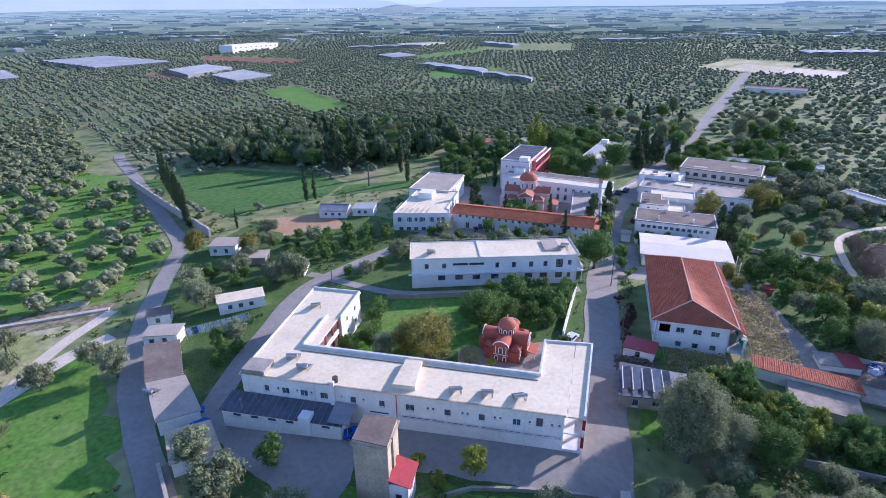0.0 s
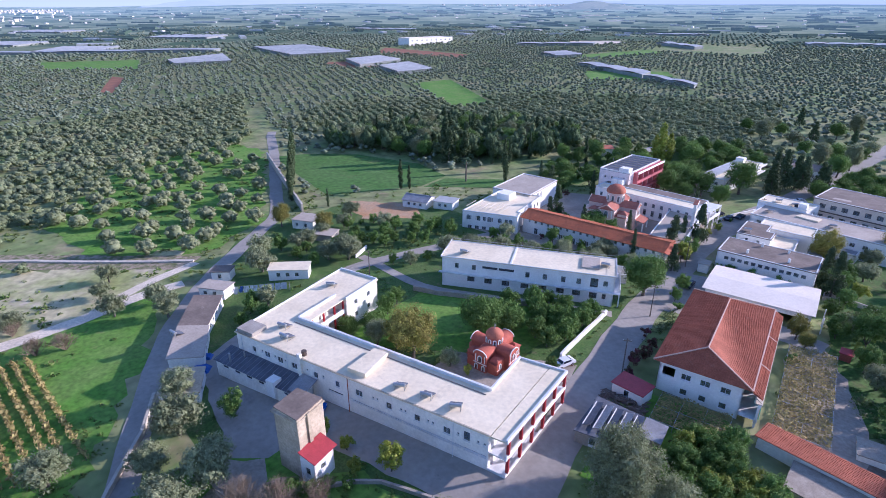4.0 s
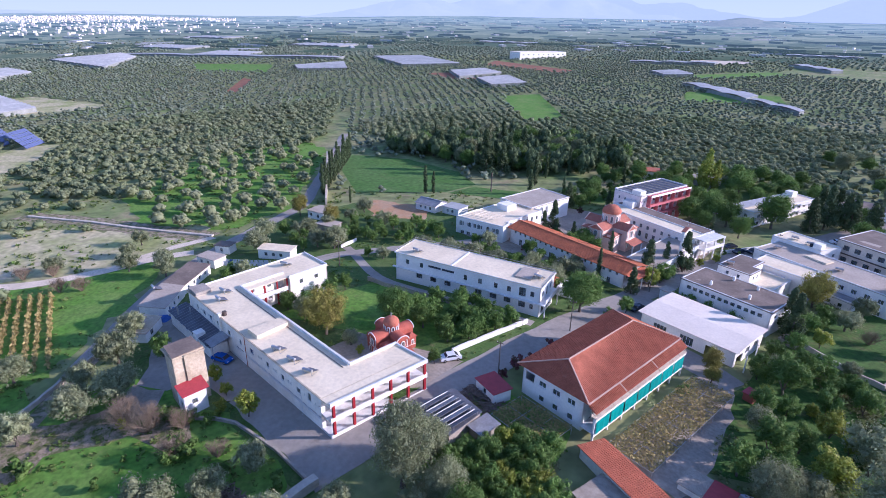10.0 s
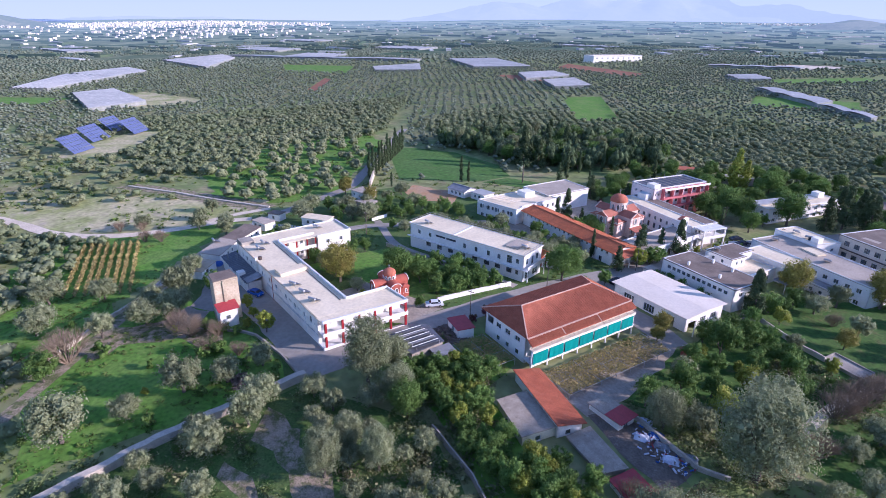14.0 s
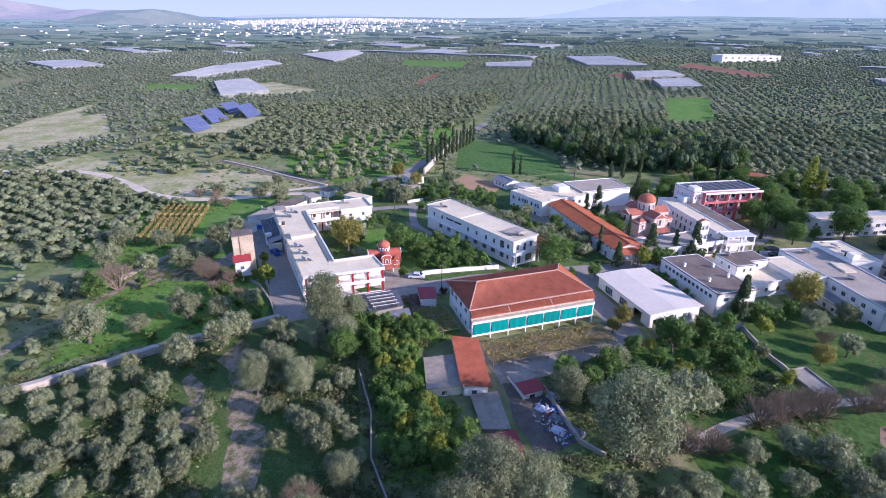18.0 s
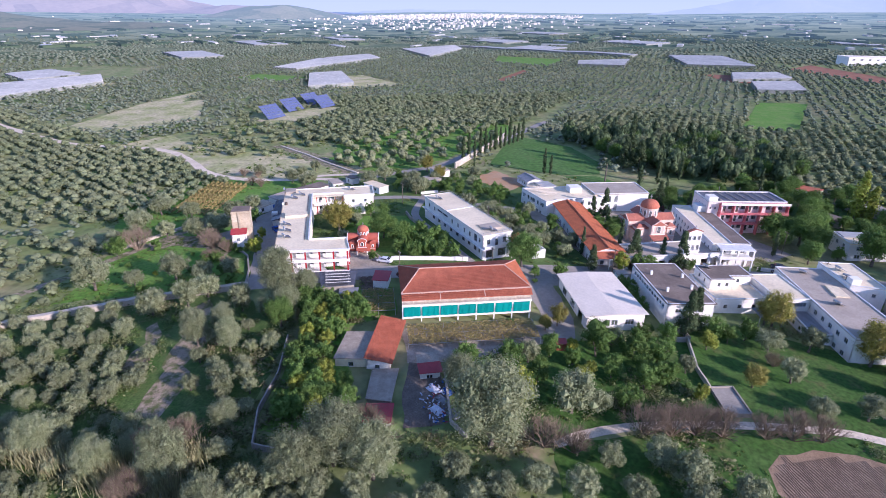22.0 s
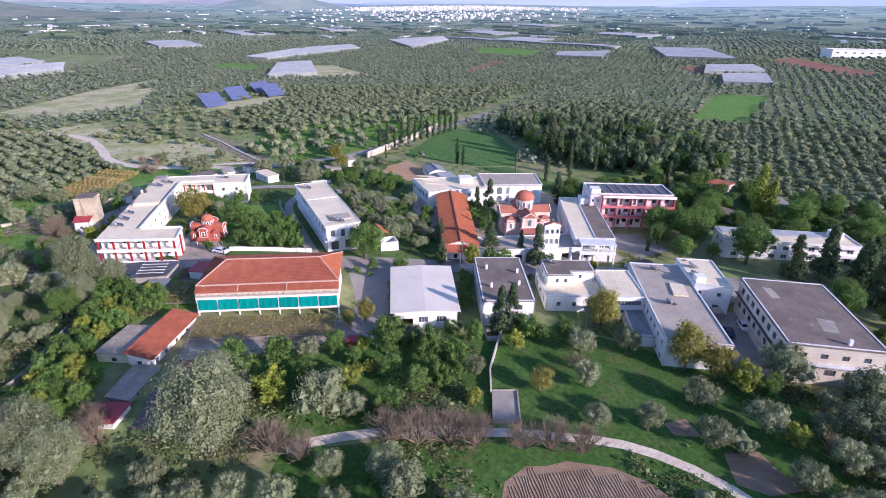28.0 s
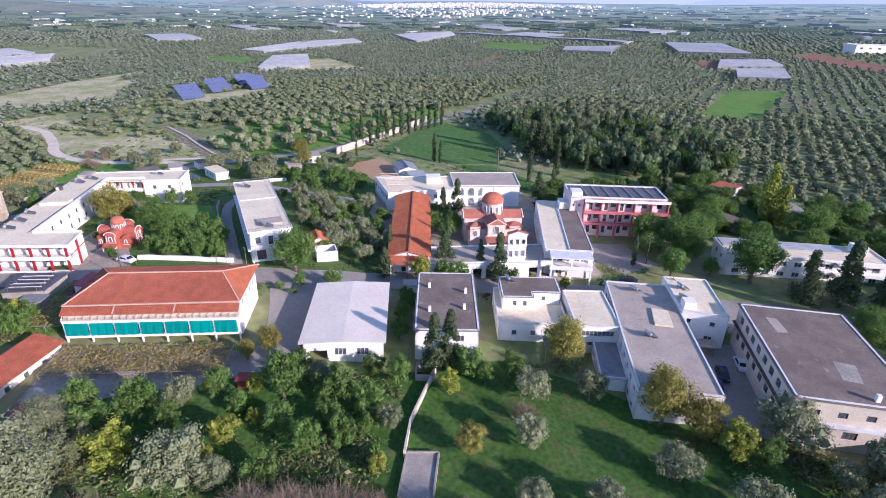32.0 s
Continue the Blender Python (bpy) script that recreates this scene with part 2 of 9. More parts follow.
M_poly = mat("greenhouse_film", (0.44, 0.44, 0.42), (0.33, 0.34, 0.33), 0.05, 0.6, 0.12, third=((0.56, 0.55, 0.52), 0.15, 0.52, 0.75))
M_poly_side = mat("greenhouse_side_film", (0.30, 0.31, 0.29), (0.20, 0.22, 0.19), 0.2, 0.6, 0.15)
M_solar = mat("solar_cell", (0.095, 0.12, 0.225), (0.12, 0.145, 0.26), 1.0, 0.3, 0.05)
M_frame = mat("window_frame", (0.12, 0.09, 0.07), (0.08, 0.06, 0.05), 2.0, 0.6)
M_frame_w = mat("white_frame", (0.75, 0.75, 0.74), (0.65, 0.65, 0.64), 2.0, 0.5)
M_shutter = mat("dark_shutter", (0.065, 0.07, 0.085), (0.045, 0.05, 0.06), 2.0, 0.6)
M_stone = mat("dry_stone", (0.63, 0.56, 0.455), (0.49, 0.43, 0.345), 1.2, 0.95, 0.2, 0.4, per_object=0.2)
M_cloth = mat("hung_linen", (0.75, 0.76, 0.8), (0.5, 0.52, 0.62), 0.9, 0.9)
M_blue = mat("blue_tarp", (0.05, 0.13, 0.42), (0.04, 0.10, 0.32), 1.0, 0.6)
M_sea = mat("sea", (0.22, 0.32, 0.45), (0.25, 0.35, 0.48), 0.001, 0.5, 0.03)
M_town = mat("town_render", (0.80, 0.76, 0.70), (0.66, 0.60, 0.53), 0.02, 0.9, per_island=0.2)
M_sheet_white = mat("white_painted_sheet", (0.80, 0.71, 0.59), (0.73, 0.645, 0.53), 0.2, 0.6, 0.06)
M_vine = mat("vine_leaf", (0.42, 0.325, 0.13), (0.34, 0.29, 0.10), 0.6, 0.7, 0.2, per_object=0.15, per_island=0.4, translucent=0.25)
M_log = mat("stacked_logs", (0.22, 0.17, 0.13), (0.15, 0.115, 0.09), 2.0, 0.95, 0.2, per_island=0.3)
M_carw = mat("white_car_paint", (0.75, 0.76, 0.78), (0.72, 0.73, 0.75), 1.0, 0.25, 0.02, spec=0.5)
M_card = mat("dark_car_paint", (0.03, 0.035, 0.05), (0.025, 0.03, 0.04), 1.0, 0.25, 0.02, spec=0.5)
M_carb = mat("blue_car_paint", (0.02, 0.10, 0.42), (0.02, 0.09, 0.38), 1.0, 0.25, 0.02, spec=0.5)
M_rubber = mat("rubber", (0.02, 0.02, 0.02), (0.03, 0.03, 0.03), 3.0, 0.8)
M_church = mat("pale_pink_church_plaster", (0.76, 0.58, 0.48), (0.68, 0.49, 0.40), 0.8, 0.85)
M_purple = mat("bougainvillea_leaf", (0.17, 0.04, 0.06), (0.10, 0.085, 0.04), 0.6, 0.7, 0.2, per_island=0.4, translucent=0.2)
M_rose = mat("rose_red_plaster", (0.52, 0.16, 0.17), (0.44, 0.125, 0.135), 0.8, 0.8)
M_blush = mat("blush_plaster", (0.80, 0.69, 0.66), (0.72, 0.60, 0.57), 0.8, 0.85)
M_glass = bpy.data.materials.new("window_glass")
M_glass.use_nodes = True
_p = M_glass.node_tree.nodes["Principled BSDF"]
_p.inputs["Base Color"].default_value = (0.55, 0.62, 0.66, 1)
_p.inputs["Roughness"].default_value = 0.04
_p.inputs["Transmission Weight"].default_value = 0.85


def distance_mat(name, low, high, scale, glow):
    """Far land: soft cells of pale fields, with distance haze painted in as emission."""
    m = bpy.data.materials.new(name)
    m.use_nodes = True
    t = m.node_tree
    n, l = t.nodes, t.links
    p = n["Principled BSDF"]
    geo = n.new("ShaderNodeNewGeometry")
    cells = n.new("ShaderNodeTexVoronoi")
    cells.inputs["Scale"].default_value = scale
    l.new(geo.outputs["Position"], cells.inputs["Vector"])
    grain = n.new("ShaderNodeTexNoise")
    grain.inputs["Scale"].default_value = scale * 6
    grain.inputs["Detail"].default_value = 6
    l.new(geo.outputs["Position"], grain.inputs["Vector"])
    add = n.new("ShaderNodeMix")
    add.inputs["Factor"].default_value = 0.5
    l.new(cells.outputs["Color"], add.inputs["A"])
    l.new(grain.outputs["Fac"], add.inputs["B"])
    mix = n.new("ShaderNodeMix")
    mix.data_type = 'RGBA'
    spread = n.new("ShaderNodeMapRange")
    spread.inputs["From Min"].default_value, spread.inputs["From Max"].default_value = 0.32, 0.68
    l.new(add.outputs["Result"], spread.inputs["Value"])
    l.new(spread.outputs["Result"], mix.inputs["Factor"])
    mix.inputs["A"].default_value, mix.inputs["B"].default_value = (*low, 1), (*high, 1)
    l.new(mix.outputs["Result"], p.inputs["Base Color"])
    p.inputs["Roughness"].default_value = 1.0
    p.inputs["Specular IOR Level"].default_value = 0.0
    # Painted haze: the surface itself emits, more with distance from the origin.
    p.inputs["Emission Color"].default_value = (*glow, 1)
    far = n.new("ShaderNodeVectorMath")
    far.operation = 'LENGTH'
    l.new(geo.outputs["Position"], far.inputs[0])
    haze_amount = n.new("ShaderNodeMapRange")
    haze_amount.inputs["From Min"].default_value, haze_amount.inputs["From Max"].default_value = 800, 3000
    haze_amount.inputs["To Min"].default_value, haze_amount.inputs["To Max"].default_value = 0.06, 1.0
    l.new(far.outputs["Value"], haze_amount.inputs["Value"])
    l.new(haze_amount.outputs["Result"], p.inputs["Emission Strength"])
    return m


# Last colour of each is the haze added over the land's own tone.
M_distance = distance_mat("painted_haze_plain", (0.07, 0.11, 0.055), (0.25, 0.27, 0.15), 0.011, (0.125, 0.178, 0.235))
M_hill = distance_mat("painted_haze_hill", (0.05, 0.055, 0.05), (0.085, 0.08, 0.07), 0.004, (0.355, 0.42, 0.505))
M_bare_hill = distance_mat("painted_haze_bare_hill", (0.13, 0.105, 0.08), (0.22, 0.17, 0.125), 0.006, (0.20, 0.23, 0.30))
M_hedge = distance_mat("painted_haze_hedge", (0.05, 0.08, 0.04), (0.09, 0.12, 0.06), 0.02, (0.105, 0.155, 0.215))
M_near_hill = distance_mat("painted_haze_wooded_hill", (0.05, 0.08, 0.04), (0.16, 0.155, 0.09), 0.012, (0.17, 0.21, 0.25))


# ---- builders ----
def ground_z(x, y):
    """The lie of the land: a low rise under the court, and a plain that climbs gently to the north."""
    x, y = np.asarray(x, float), np.asarray(y, float)
    rise = 4.6 * np.exp(-(x / 80) ** 2 - ((y - 88) / 65) ** 2)
    u = np.clip(y - 190, 0, 720)
    return -2 + rise + 0.045 * (u - 60 * (1 - np.exp(-u / 60))) * (1 - 0.28 * u / 720)


def gz(x, y):
    return float(ground_z(x, y))


class Geo:
    """Collects vertices and faces of one mesh."""

    def __init__(self):
        self.v, self.f = [], []

    def add(self, verts, faces):
        n = len(self.v)
        self.v += verts
        self.f += [tuple(i + n for i in f) for f in faces]
        return self

    def box(self, x0, x1, y0, y1, z0, z1):
        return self.prism([(x0, y0), (x1, y0), (x1, y1), (x0, y1)], z0, z1)

    def prism(self, pts, z0, z1):
        k = len(pts)
        return self.add([(x, y, z0) for x, y in pts] + [(x, y, z1) for x, y in pts],
                        [tuple(range(k - 1, -1, -1)), tuple(range(k, 2 * k))] + [(i, (i + 1) % k, k + (i + 1) % k, k + i) for i in range(k)])

    def bar(self, p, q, w, h=None):
        """A square bar from p to q, w wide and h high."""
        p, q = Vector(p), Vector(q)
        d = (q - p).normalized()
        a = d.cross(Vector((0, 0, 1)) if abs(d.z) < 0.95 else Vector((1, 0, 0))).normalized() * w / 2
        b = d.cross(a).normalized() * (h or w) / 2
        c = [o + s * a + t * b for o in (p, q) for s, t in ((-1, -1), (1, -1), (1, 1), (-1, 1))]
        return self.add([tuple(x) for x in c], [(3, 2, 1, 0), (4, 5, 6, 7), (0, 1, 5, 4), (1, 2, 6, 5), (2, 3, 7, 6), (3, 0, 4, 7)])

    def tube(self, rings, n=10, cx=0.0, cy=0.0, cap=True):
        """A body of revolution round (cx, cy): rings of (radius, z)."""
        vs, fs = [], []
        for r, z in rings:
            vs += [(cx + r * math.cos(2 * math.pi * i / n), cy + r * math.sin(2 * math.pi * i / n), z) for i in range(n)]
        for j in range(len(rings) - 1):
            fs += [(j * n + i, j * n + (i + 1) % n, (j + 1) * n + (i + 1) % n, (j + 1) * n + i) for i in range(n)]
        if cap:
            fs += [tuple(range(n - 1, -1, -1)), tuple(range((len(rings) - 1) * n, len(rings) * n))]
        return self.add(vs, fs)

    def limb(self, p, q, r0, r1, n=5):
        p, q = Vector(p), Vector(q)
        d = (q - p).normalized()
        a = d.cross(Vector((0, 0, 1)) if abs(d.z) < 0.95 else Vector((1, 0, 0))).normalized()
        b = d.cross(a)
        vs = [tuple(o + r * (math.cos(2 * math.pi * i / n) * a + math.sin(2 * math.pi * i / n) * b)) for o, r in ((p, r0), (q, r1)) for i in range(n)]
        return self.add(vs, [(i, (i + 1) % n, n + (i + 1) % n, n + i) for i in range(n)] + [tuple(range(n, 2 * n))])

    def mesh(self, name, material):
        seen, index, verts = {}, [], []
        for p in self.v:
            k = (round(p[0], 4), round(p[1], 4), round(p[2], 4))
            if k not in seen:
                seen[k] = len(verts)
                verts.append(p)
            index.append(seen[k])
        faces = []
        for f in self.f:
            q = []
            for i in f:
                j = index[i]
                if j not in q:
                    q.append(j)
            if len(q) > 2:
                faces.append(q)
        me = bpy.data.meshes.new(name)
        me.from_pydata(verts, [], faces)
        me.materials.append(material)
        me.update()
        return me


def part(name, geo, material, parent, label="", at=None):
    """One mesh object under a thing or a part."""
    ob = new(name, geo if isinstance(geo, bpy.types.Mesh) else geo.mesh(name, material))
    ob.parent = parent
    if at is not None:
        ob.matrix_basis = at
    return tagged(ob, label)


def thing(name, x, y, rz=0.0, label="", category="", group="", z=None, kind=""):
    ob = new(name)
    ob.empty_display_size = 0.5
    ob.matrix_basis = pose(x, y, gz(x, y) if z is None else z, 0, 0, rz)
    return tagged(ob, label, category, group, kind)


def solo(name, geo, material, label="", category="", group="", kind="", at=None):
    ob = new(name, geo.mesh(name, material))
    if at is not None:
        ob.matrix_basis = at
    return tagged(ob, label, category, group, kind)


def wall_geo(length, z0, z1, holes, thick=0.25):
    """A wall along +x with its outer face at y = 0, its inner at y = thick, and openings (u0, u1, v0, v1) right through."""
    g = Geo()
    us = sorted({0.0, length, *[round(h[i], 3) for h in holes for i in (0, 1)]})
    vs = sorted({z0, z1, *[round(h[i], 3) for h in holes for i in (2, 3)]})
    for a, b in zip(us, us[1:]):
        for c, d in zip(vs, vs[1:]):
            mu, mv = (a + b) / 2, (c + d) / 2
            if any(h[0] < mu < h[1] and h[2] < mv < h[3] for h in holes):
                continue
            g.add([(a, 0, c), (b, 0, c), (b, 0, d), (a, 0, d)], [(0, 1, 2, 3)])
            g.add([(a, thick, c), (b, thick, c), (b, thick, d), (a, thick, d)], [(3, 2, 1, 0)])
    for u0, u1, v0, v1 in [h[:4] for h in holes]:
        g.add([(u0, 0, v0), (u1, 0, v0), (u1, 0, v1), (u0, 0, v1), (u0, thick, v0), (u1, thick, v0), (u1, thick, v1), (u0, thick, v1)],
              [(0, 4, 5, 1), (1, 5, 6, 2), (2, 6, 7, 3), (3, 7, 4, 0)])
    g.add([(0, 0, z0), (length, 0, z0), (length, thick, z0), (0, thick, z0), (0, 0, z1), (length, 0, z1), (length, thick, z1), (0, thick, z1)],
          [(3, 2, 1, 0), (4, 5, 6, 7), (0, 4, 7, 3), (1, 2, 6, 5)])
    return g


CACHE = {}


def window(parent, at, w, h, kind="window", frame_mat=None):
    """A window or door set back in its opening: frame with mullions, pane, sill."""
    fm = frame_mat or M_frame_w
    key = (round(w, 2), round(h, 2), kind, fm.name)
    if key not in CACHE:
        t = 0.07
        n = max(1, round(w / 0.75)) if kind != "shutter" else 1
        low = h * 0.4 if kind == "door" else t
        f = wall_geo(w, 0.0, h, [(w * i / n + (t if i == 0 else 0.03), w * (i + 1) / n - (t if i == n - 1 else 0.03), low, h - t) for i in range(n)], 0.06)
        f.v = [(x, y + 0.10, z) for x, y, z in f.v]
        s = Geo().box(-0.08, w + 0.08, -0.06, 0.1, -0.06, -0.002)
        p = Geo().box(t, w - t, 0.12, 0.135, t, h - t)
        CACHE[key] = (f.mesh(kind, fm), p.mesh("pane", M_shutter if kind == "shutter" else M_glass), s.mesh("sill", M_coping))
    f, p, s = CACHE[key]
    o = part("door" if kind == "door" else "window", f, None, parent, at=at)
    part("shutter" if kind == "shutter" else "pane", p, None, o)
    if kind != "door":
        part("sill", s, None, o)
    return o


def row(length, n, w, z, h, margin=1.2, kind="window", skip=()):
    """n equal openings along a wall."""
    step = (length - 2 * margin) / n
    return [(margin + step * (i + 0.5) - w / 2, margin + step * (i + 0.5) + w / 2, z, z + h, kind) for i in range(n) if i not in skip]


def house(ob, pts, z1, wall_mat, roof_mat, openings=None, z0=0.0, parapet=0.35, roof=True, overhang=0.0, frame_mat=None, bury=1.5):
    """Walls round a footprint (anticlockwise), with openings edge by edge, a flat roof and a parapet."""
    k = len(pts)
    for i in range(k):
        (ax, ay), (bx, by) = pts[i], pts[(i + 1) % k]
        length, ang = math.hypot(bx - ax, by - ay), math.degrees(math.atan2(by - ay, bx - ax))
        at = pose(ax, ay, 0, 0, 0, ang)
        holes = (openings or {}).get(i, [])
        part("wall", wall_geo(length, z0 - (bury if z0 == 0 else 0), z1, holes), wall_mat, ob, at=at)
        for u0, u1, v0, v1, *kd in holes:
            if not kd or kd[0] != "open":
                window(ob, at @ pose(u0, 0, v0), u1 - u0, v1 - v0, kd[0] if kd else "window", frame_mat)
        if parapet:
            part("parapet", Geo().box(-0.06, length + 0.06, -0.06, 0.22, z1 + 0.12, z1 + 0.12 + parapet), M_coping, ob, at=at)
    if roof:
        part("roof", Geo().prism(grow(pts, overhang), z1, z1 + 0.15), roof_mat, ob)
    part("floor_slab", Geo().prism(grow(pts, -0.3), z0 - 0.1, z0 + 0.05), M_concrete, ob)


def grow(pts, d):
    """A footprint moved outwards by d."""
    if not d:
        return list(pts)
    out, k = [], len(pts)
    for i in range(k):
        a, b, c = Vector(pts[i - 1]), Vector(pts[i]), Vector(pts[(i + 1) % k])
        n1 = Vector(((b - a).y, -(b - a).x)).normalized()
        n2 = Vector(((c - b).y, -(c - b).x)).normalized()
        m = (n1 + n2).normalized()
        out.append(tuple(b + m * d / max(0.3, m.dot(n1))))
    return out


def strip_geo(pts, width, lift, step=4.0):
    """A road that follows the land along a line of points."""
    dense = []
    for (ax, ay), (bx, by) in zip(pts, pts[1:]):
        n = max(1, int(math.hypot(bx - ax, by - ay) / step))
        dense += [(ax + (bx - ax) * i / n, ay + (by - ay) * i / n) for i in range(n)]
    dense.append(pts[-1])
    for _ in range(3):
        dense = [dense[0]] + [tuple((np.array(a) + 2 * np.array(b) + np.array(c)) / 4) for a, b, c in zip(dense, dense[1:], dense[2:])] + [dense[-1]]
    g = Geo()
    m = 4
    for i, (x, y) in enumerate(dense):
        ax, ay = dense[max(0, i - 1)]
        bx, by = dense[min(len(dense) - 1, i + 1)]
        d = Vector((bx - ax, by - ay)).normalized()
        for j in range(m + 1):
            o = (j / m - 0.5) * width * (1 + 0.06 * math.sin(i * 1.7 + j))
            px, py = x + d.y * o, y - d.x * o
            g.v.append((px, py, gz(px, py) + lift))
    for i in range(len(dense) - 1):
        for j in range(m):
            a = i * (m + 1) + j
            g.f.append((a, a + m + 1, a + m + 2, a + 1))
    return g


def inside(px, py, poly):
    px, py = np.asarray(px, float), np.asarray(py, float)
    r = np.zeros(px.shape, bool)
    for (x1, y1), (x2, y2) in zip(poly, poly[1:] + poly[:1]):
        c = (y1 > py) != (y2 > py)
        r ^= c & (px < (x2 - x1) * (py - y1) / ((y2 - y1) or 1e-9) + x1)
    return r


def patch_geo(poly, lift, step=3.0, ragged=0.8):
    """A piece of ground over a polygon, laid on the land, with an uneven edge."""
    xs, ys = [p[0] for p in poly], [p[1] for p in poly]
    nx, ny = max(2, int((max(xs) - min(xs)) / step)), max(2, int((max(ys) - min(ys)) / step))
    edge = []
    for (ax, ay), (bx, by) in zip(poly, poly[1:] + poly[:1]):
        n = max(1, int(math.hypot(bx - ax, by - ay) / step))
        edge += [(ax + (bx - ax) * i / n, ay + (by - ay) * i / n) for i in range(n)]
    edge = [(x + ragged * noise.noise((x * 0.3, y * 0.3, 1)), y + ragged * noise.noise((x * 0.3, y * 0.3, 7))) for x, y in edge]
    bm = bmesh.new()
    bm.faces.new([bm.verts.new((x, y, 0)) for x, y in edge])
    for axis, lo, hi, n in ((0, min(xs), max(xs), nx), (1, min(ys), max(ys), ny)):
        n = min(n, 40)
        for i in range(1, n):
            co, no = [0, 0, 0], [0, 0, 0]
            co[axis], no[axis] = lo + (hi - lo) * i / n, 1
            bmesh.ops.bisect_plane(bm, geom=bm.verts[:] + bm.edges[:] + bm.faces[:], plane_co=co, plane_no=no)
    bm.normal_update()
    g = Geo()
    bm.verts.index_update()
    g.v = [(v.co.x, v.co.y, gz(v.co.x, v.co.y) + lift) for v in bm.verts]
    g.f = [tuple(v.index for v in (f.verts if f.normal.z > 0 else reversed(f.verts))) for f in bm.faces]
    bm.free()
    return g


KEEP = []          # footprints that no grove tree may stand on


LINES = []         # roads and walls, with the width to keep free


def road(name, pts, width, material, lift, label):
    LINES.append((pts, width / 2 + 1.6))
    return solo(name, strip_geo(pts, width, lift), material, label, "road", kind="structure")


def patch(name, poly, material, lift, label, keep=True, ragged=0.8):
    if keep:
        KEEP.append(poly)
    return solo(name, patch_geo(poly, lift, ragged=ragged), material, label, "ground", kind="structure")


# ---- the land ----
def land():
    """One sheet of ground, fine near the court and coarse towards the horizon."""
    n = 220
    s = np.linspace(-1, 1, n)
    xs = 320 * s + 4300 * np.sign(s) * np.abs(s) ** 6
    ys = 90 + 320 * s + 4300 * np.sign(s) * np.abs(s) ** 6
    gx, gy = np.meshgrid(xs, ys)
    zz = ground_z(gx, gy)
    g = Geo()
    g.v = list(zip(gx.ravel().tolist(), gy.ravel().tolist(), zz.ravel().tolist()))
    g.f = [(j * n + i, j * n + i + 1, (j + 1) * n + i + 1, (j + 1) * n + i) for j in range(n - 1) for i in range(n - 1)]
    solo("ground", g, M_ground, "green and earthy plain under olive groves", "ground", kind="structure")


land()

# roads, yards and fields
road("road", [(-210, 219), (-206, 214), (-174, 187), (-120, 138), (-106, 126), (-101, 115), (-92, 97), (-84, 82), (-70, 62.5), (-57, 50.5), (-46, 40.5), (-38, 33.6)], 4.6, M_asphalt, 0.10, "narrow worn asphalt lane beside olive groves")
road("track", [(-38, 33.6), (-30, 26.6), (-8, 8), (40, -40)], 3.0, M_strip, 0.085, "overgrown earth track between olives")
road("road", [(9.2, 55), (9.6, 83), (10.5, 108), (11.5, 126), (13.6, 146), (16, 170), (20, 190), (27, 212), (38, 236), (67, 311), (114, 440), (170, 597)], 7.0, M_asphalt, 0.10, "worn asphalt road between the white buildings")
road("track", [(-88, 78.5), (-91.7, 71), (-91.7, 55.5), (-96.8, 37.7), (-110.8, 21.9), (-127.9, 14.4), (-152.3, 0), (-162.6, -13.3), (-169, -34), (-178.7, -59), (-203, -85.6), (-236, -118), (-330, -200)], 4.0, M_dirt, 0.08, "pale dirt track through dry meadow")
road("track", [(-92, 58), (-96, 68), (-96.3, 88)], 3.0, M_dirt, 0.085, "pale dirt track through dry meadow")
road("track", [(73.2, 112.4), (71.8, 116), (71.0, 122), (71.4, 130), (73.2, 144), (77, 161), (80, 169.5), (84.6, 174.4), (90, 178.6), (104, 184)], 2.0, M_dirt, 0.08, "pale dirt lane beside the lower grove")
patch("yard", [(-53, 55.5), (-30, 54.5), (-12, 55), (9, 55.6), (13, 66), (6, 63), (-48, 62.5), (-49, 66), (-56, 66)], M_asphalt, 0.06, "asphalt yard round the long white building")
road("lane", [(-52, 58), (-54.7, 66), (-55.3, 74), (-56, 84), (-58, 104), (-54, 112), (-47.6, 125), (-44, 131), (-38, 146)], 4.2, M_asphalt, 0.085, "narrow asphalt lane round the court")
road("lane", [(-60, 112), (-55, 111), (-47.5, 108), (-36, 103.5), (-30, 104.2), (6, 114.2)], 2.6, M_asphalt, 0.08, "narrow lane at the foot of the white block")
patch("yard", [(-50, 56), (-42, 51.5), (-35.7, 49), (-31, 45.5), (-25.6, 48), (-25.4, 55), (-34, 55.6)], M_asphalt, 0.056, "worn asphalt corner beside the water tower", keep=True, ragged=1.2)
patch("earth", [(-31.5, 45.2), (-26, 47.9), (-22.6, 46), (-22, 43.6), (-25, 40.5), (-29, 41.4)], M_dry, 0.05, "pale trodden earth beside the water tower", keep=True, ragged=1.2)
patch("yard", [(-2, 72), (7, 82), (6, 92), (-16, 84), (-16, 76)], M_dry, 0.05, "paved church forecourt")
patch("yard", [(36.5, 91), (38.4, 122), (36.5, 131.5), (43.8, 127), (47.5, 115), (49.6, 98), (49, 91)], M_dry, 0.05, "pale trodden yard under the pergola")
patch("yard", [(48.8, 91.5), (50, 96), (58, 97.5), (66, 95), (66, 88), (57, 88.5)], M_yard, 0.055, "trodden farmyard between sheds")
patch("earth", [(83, 181), (83.4, 186.6), (91.6, 188), (92, 182.4), (88.8, 178.4)], M_plough, 0.06, "bare reddish plot beside the lane")
patch("earth", [(75.2, 174.8), (75.0, 179.2), (79.2, 179.4), (78.8, 174.8)], M_plough, 0.06, "small bare plot")
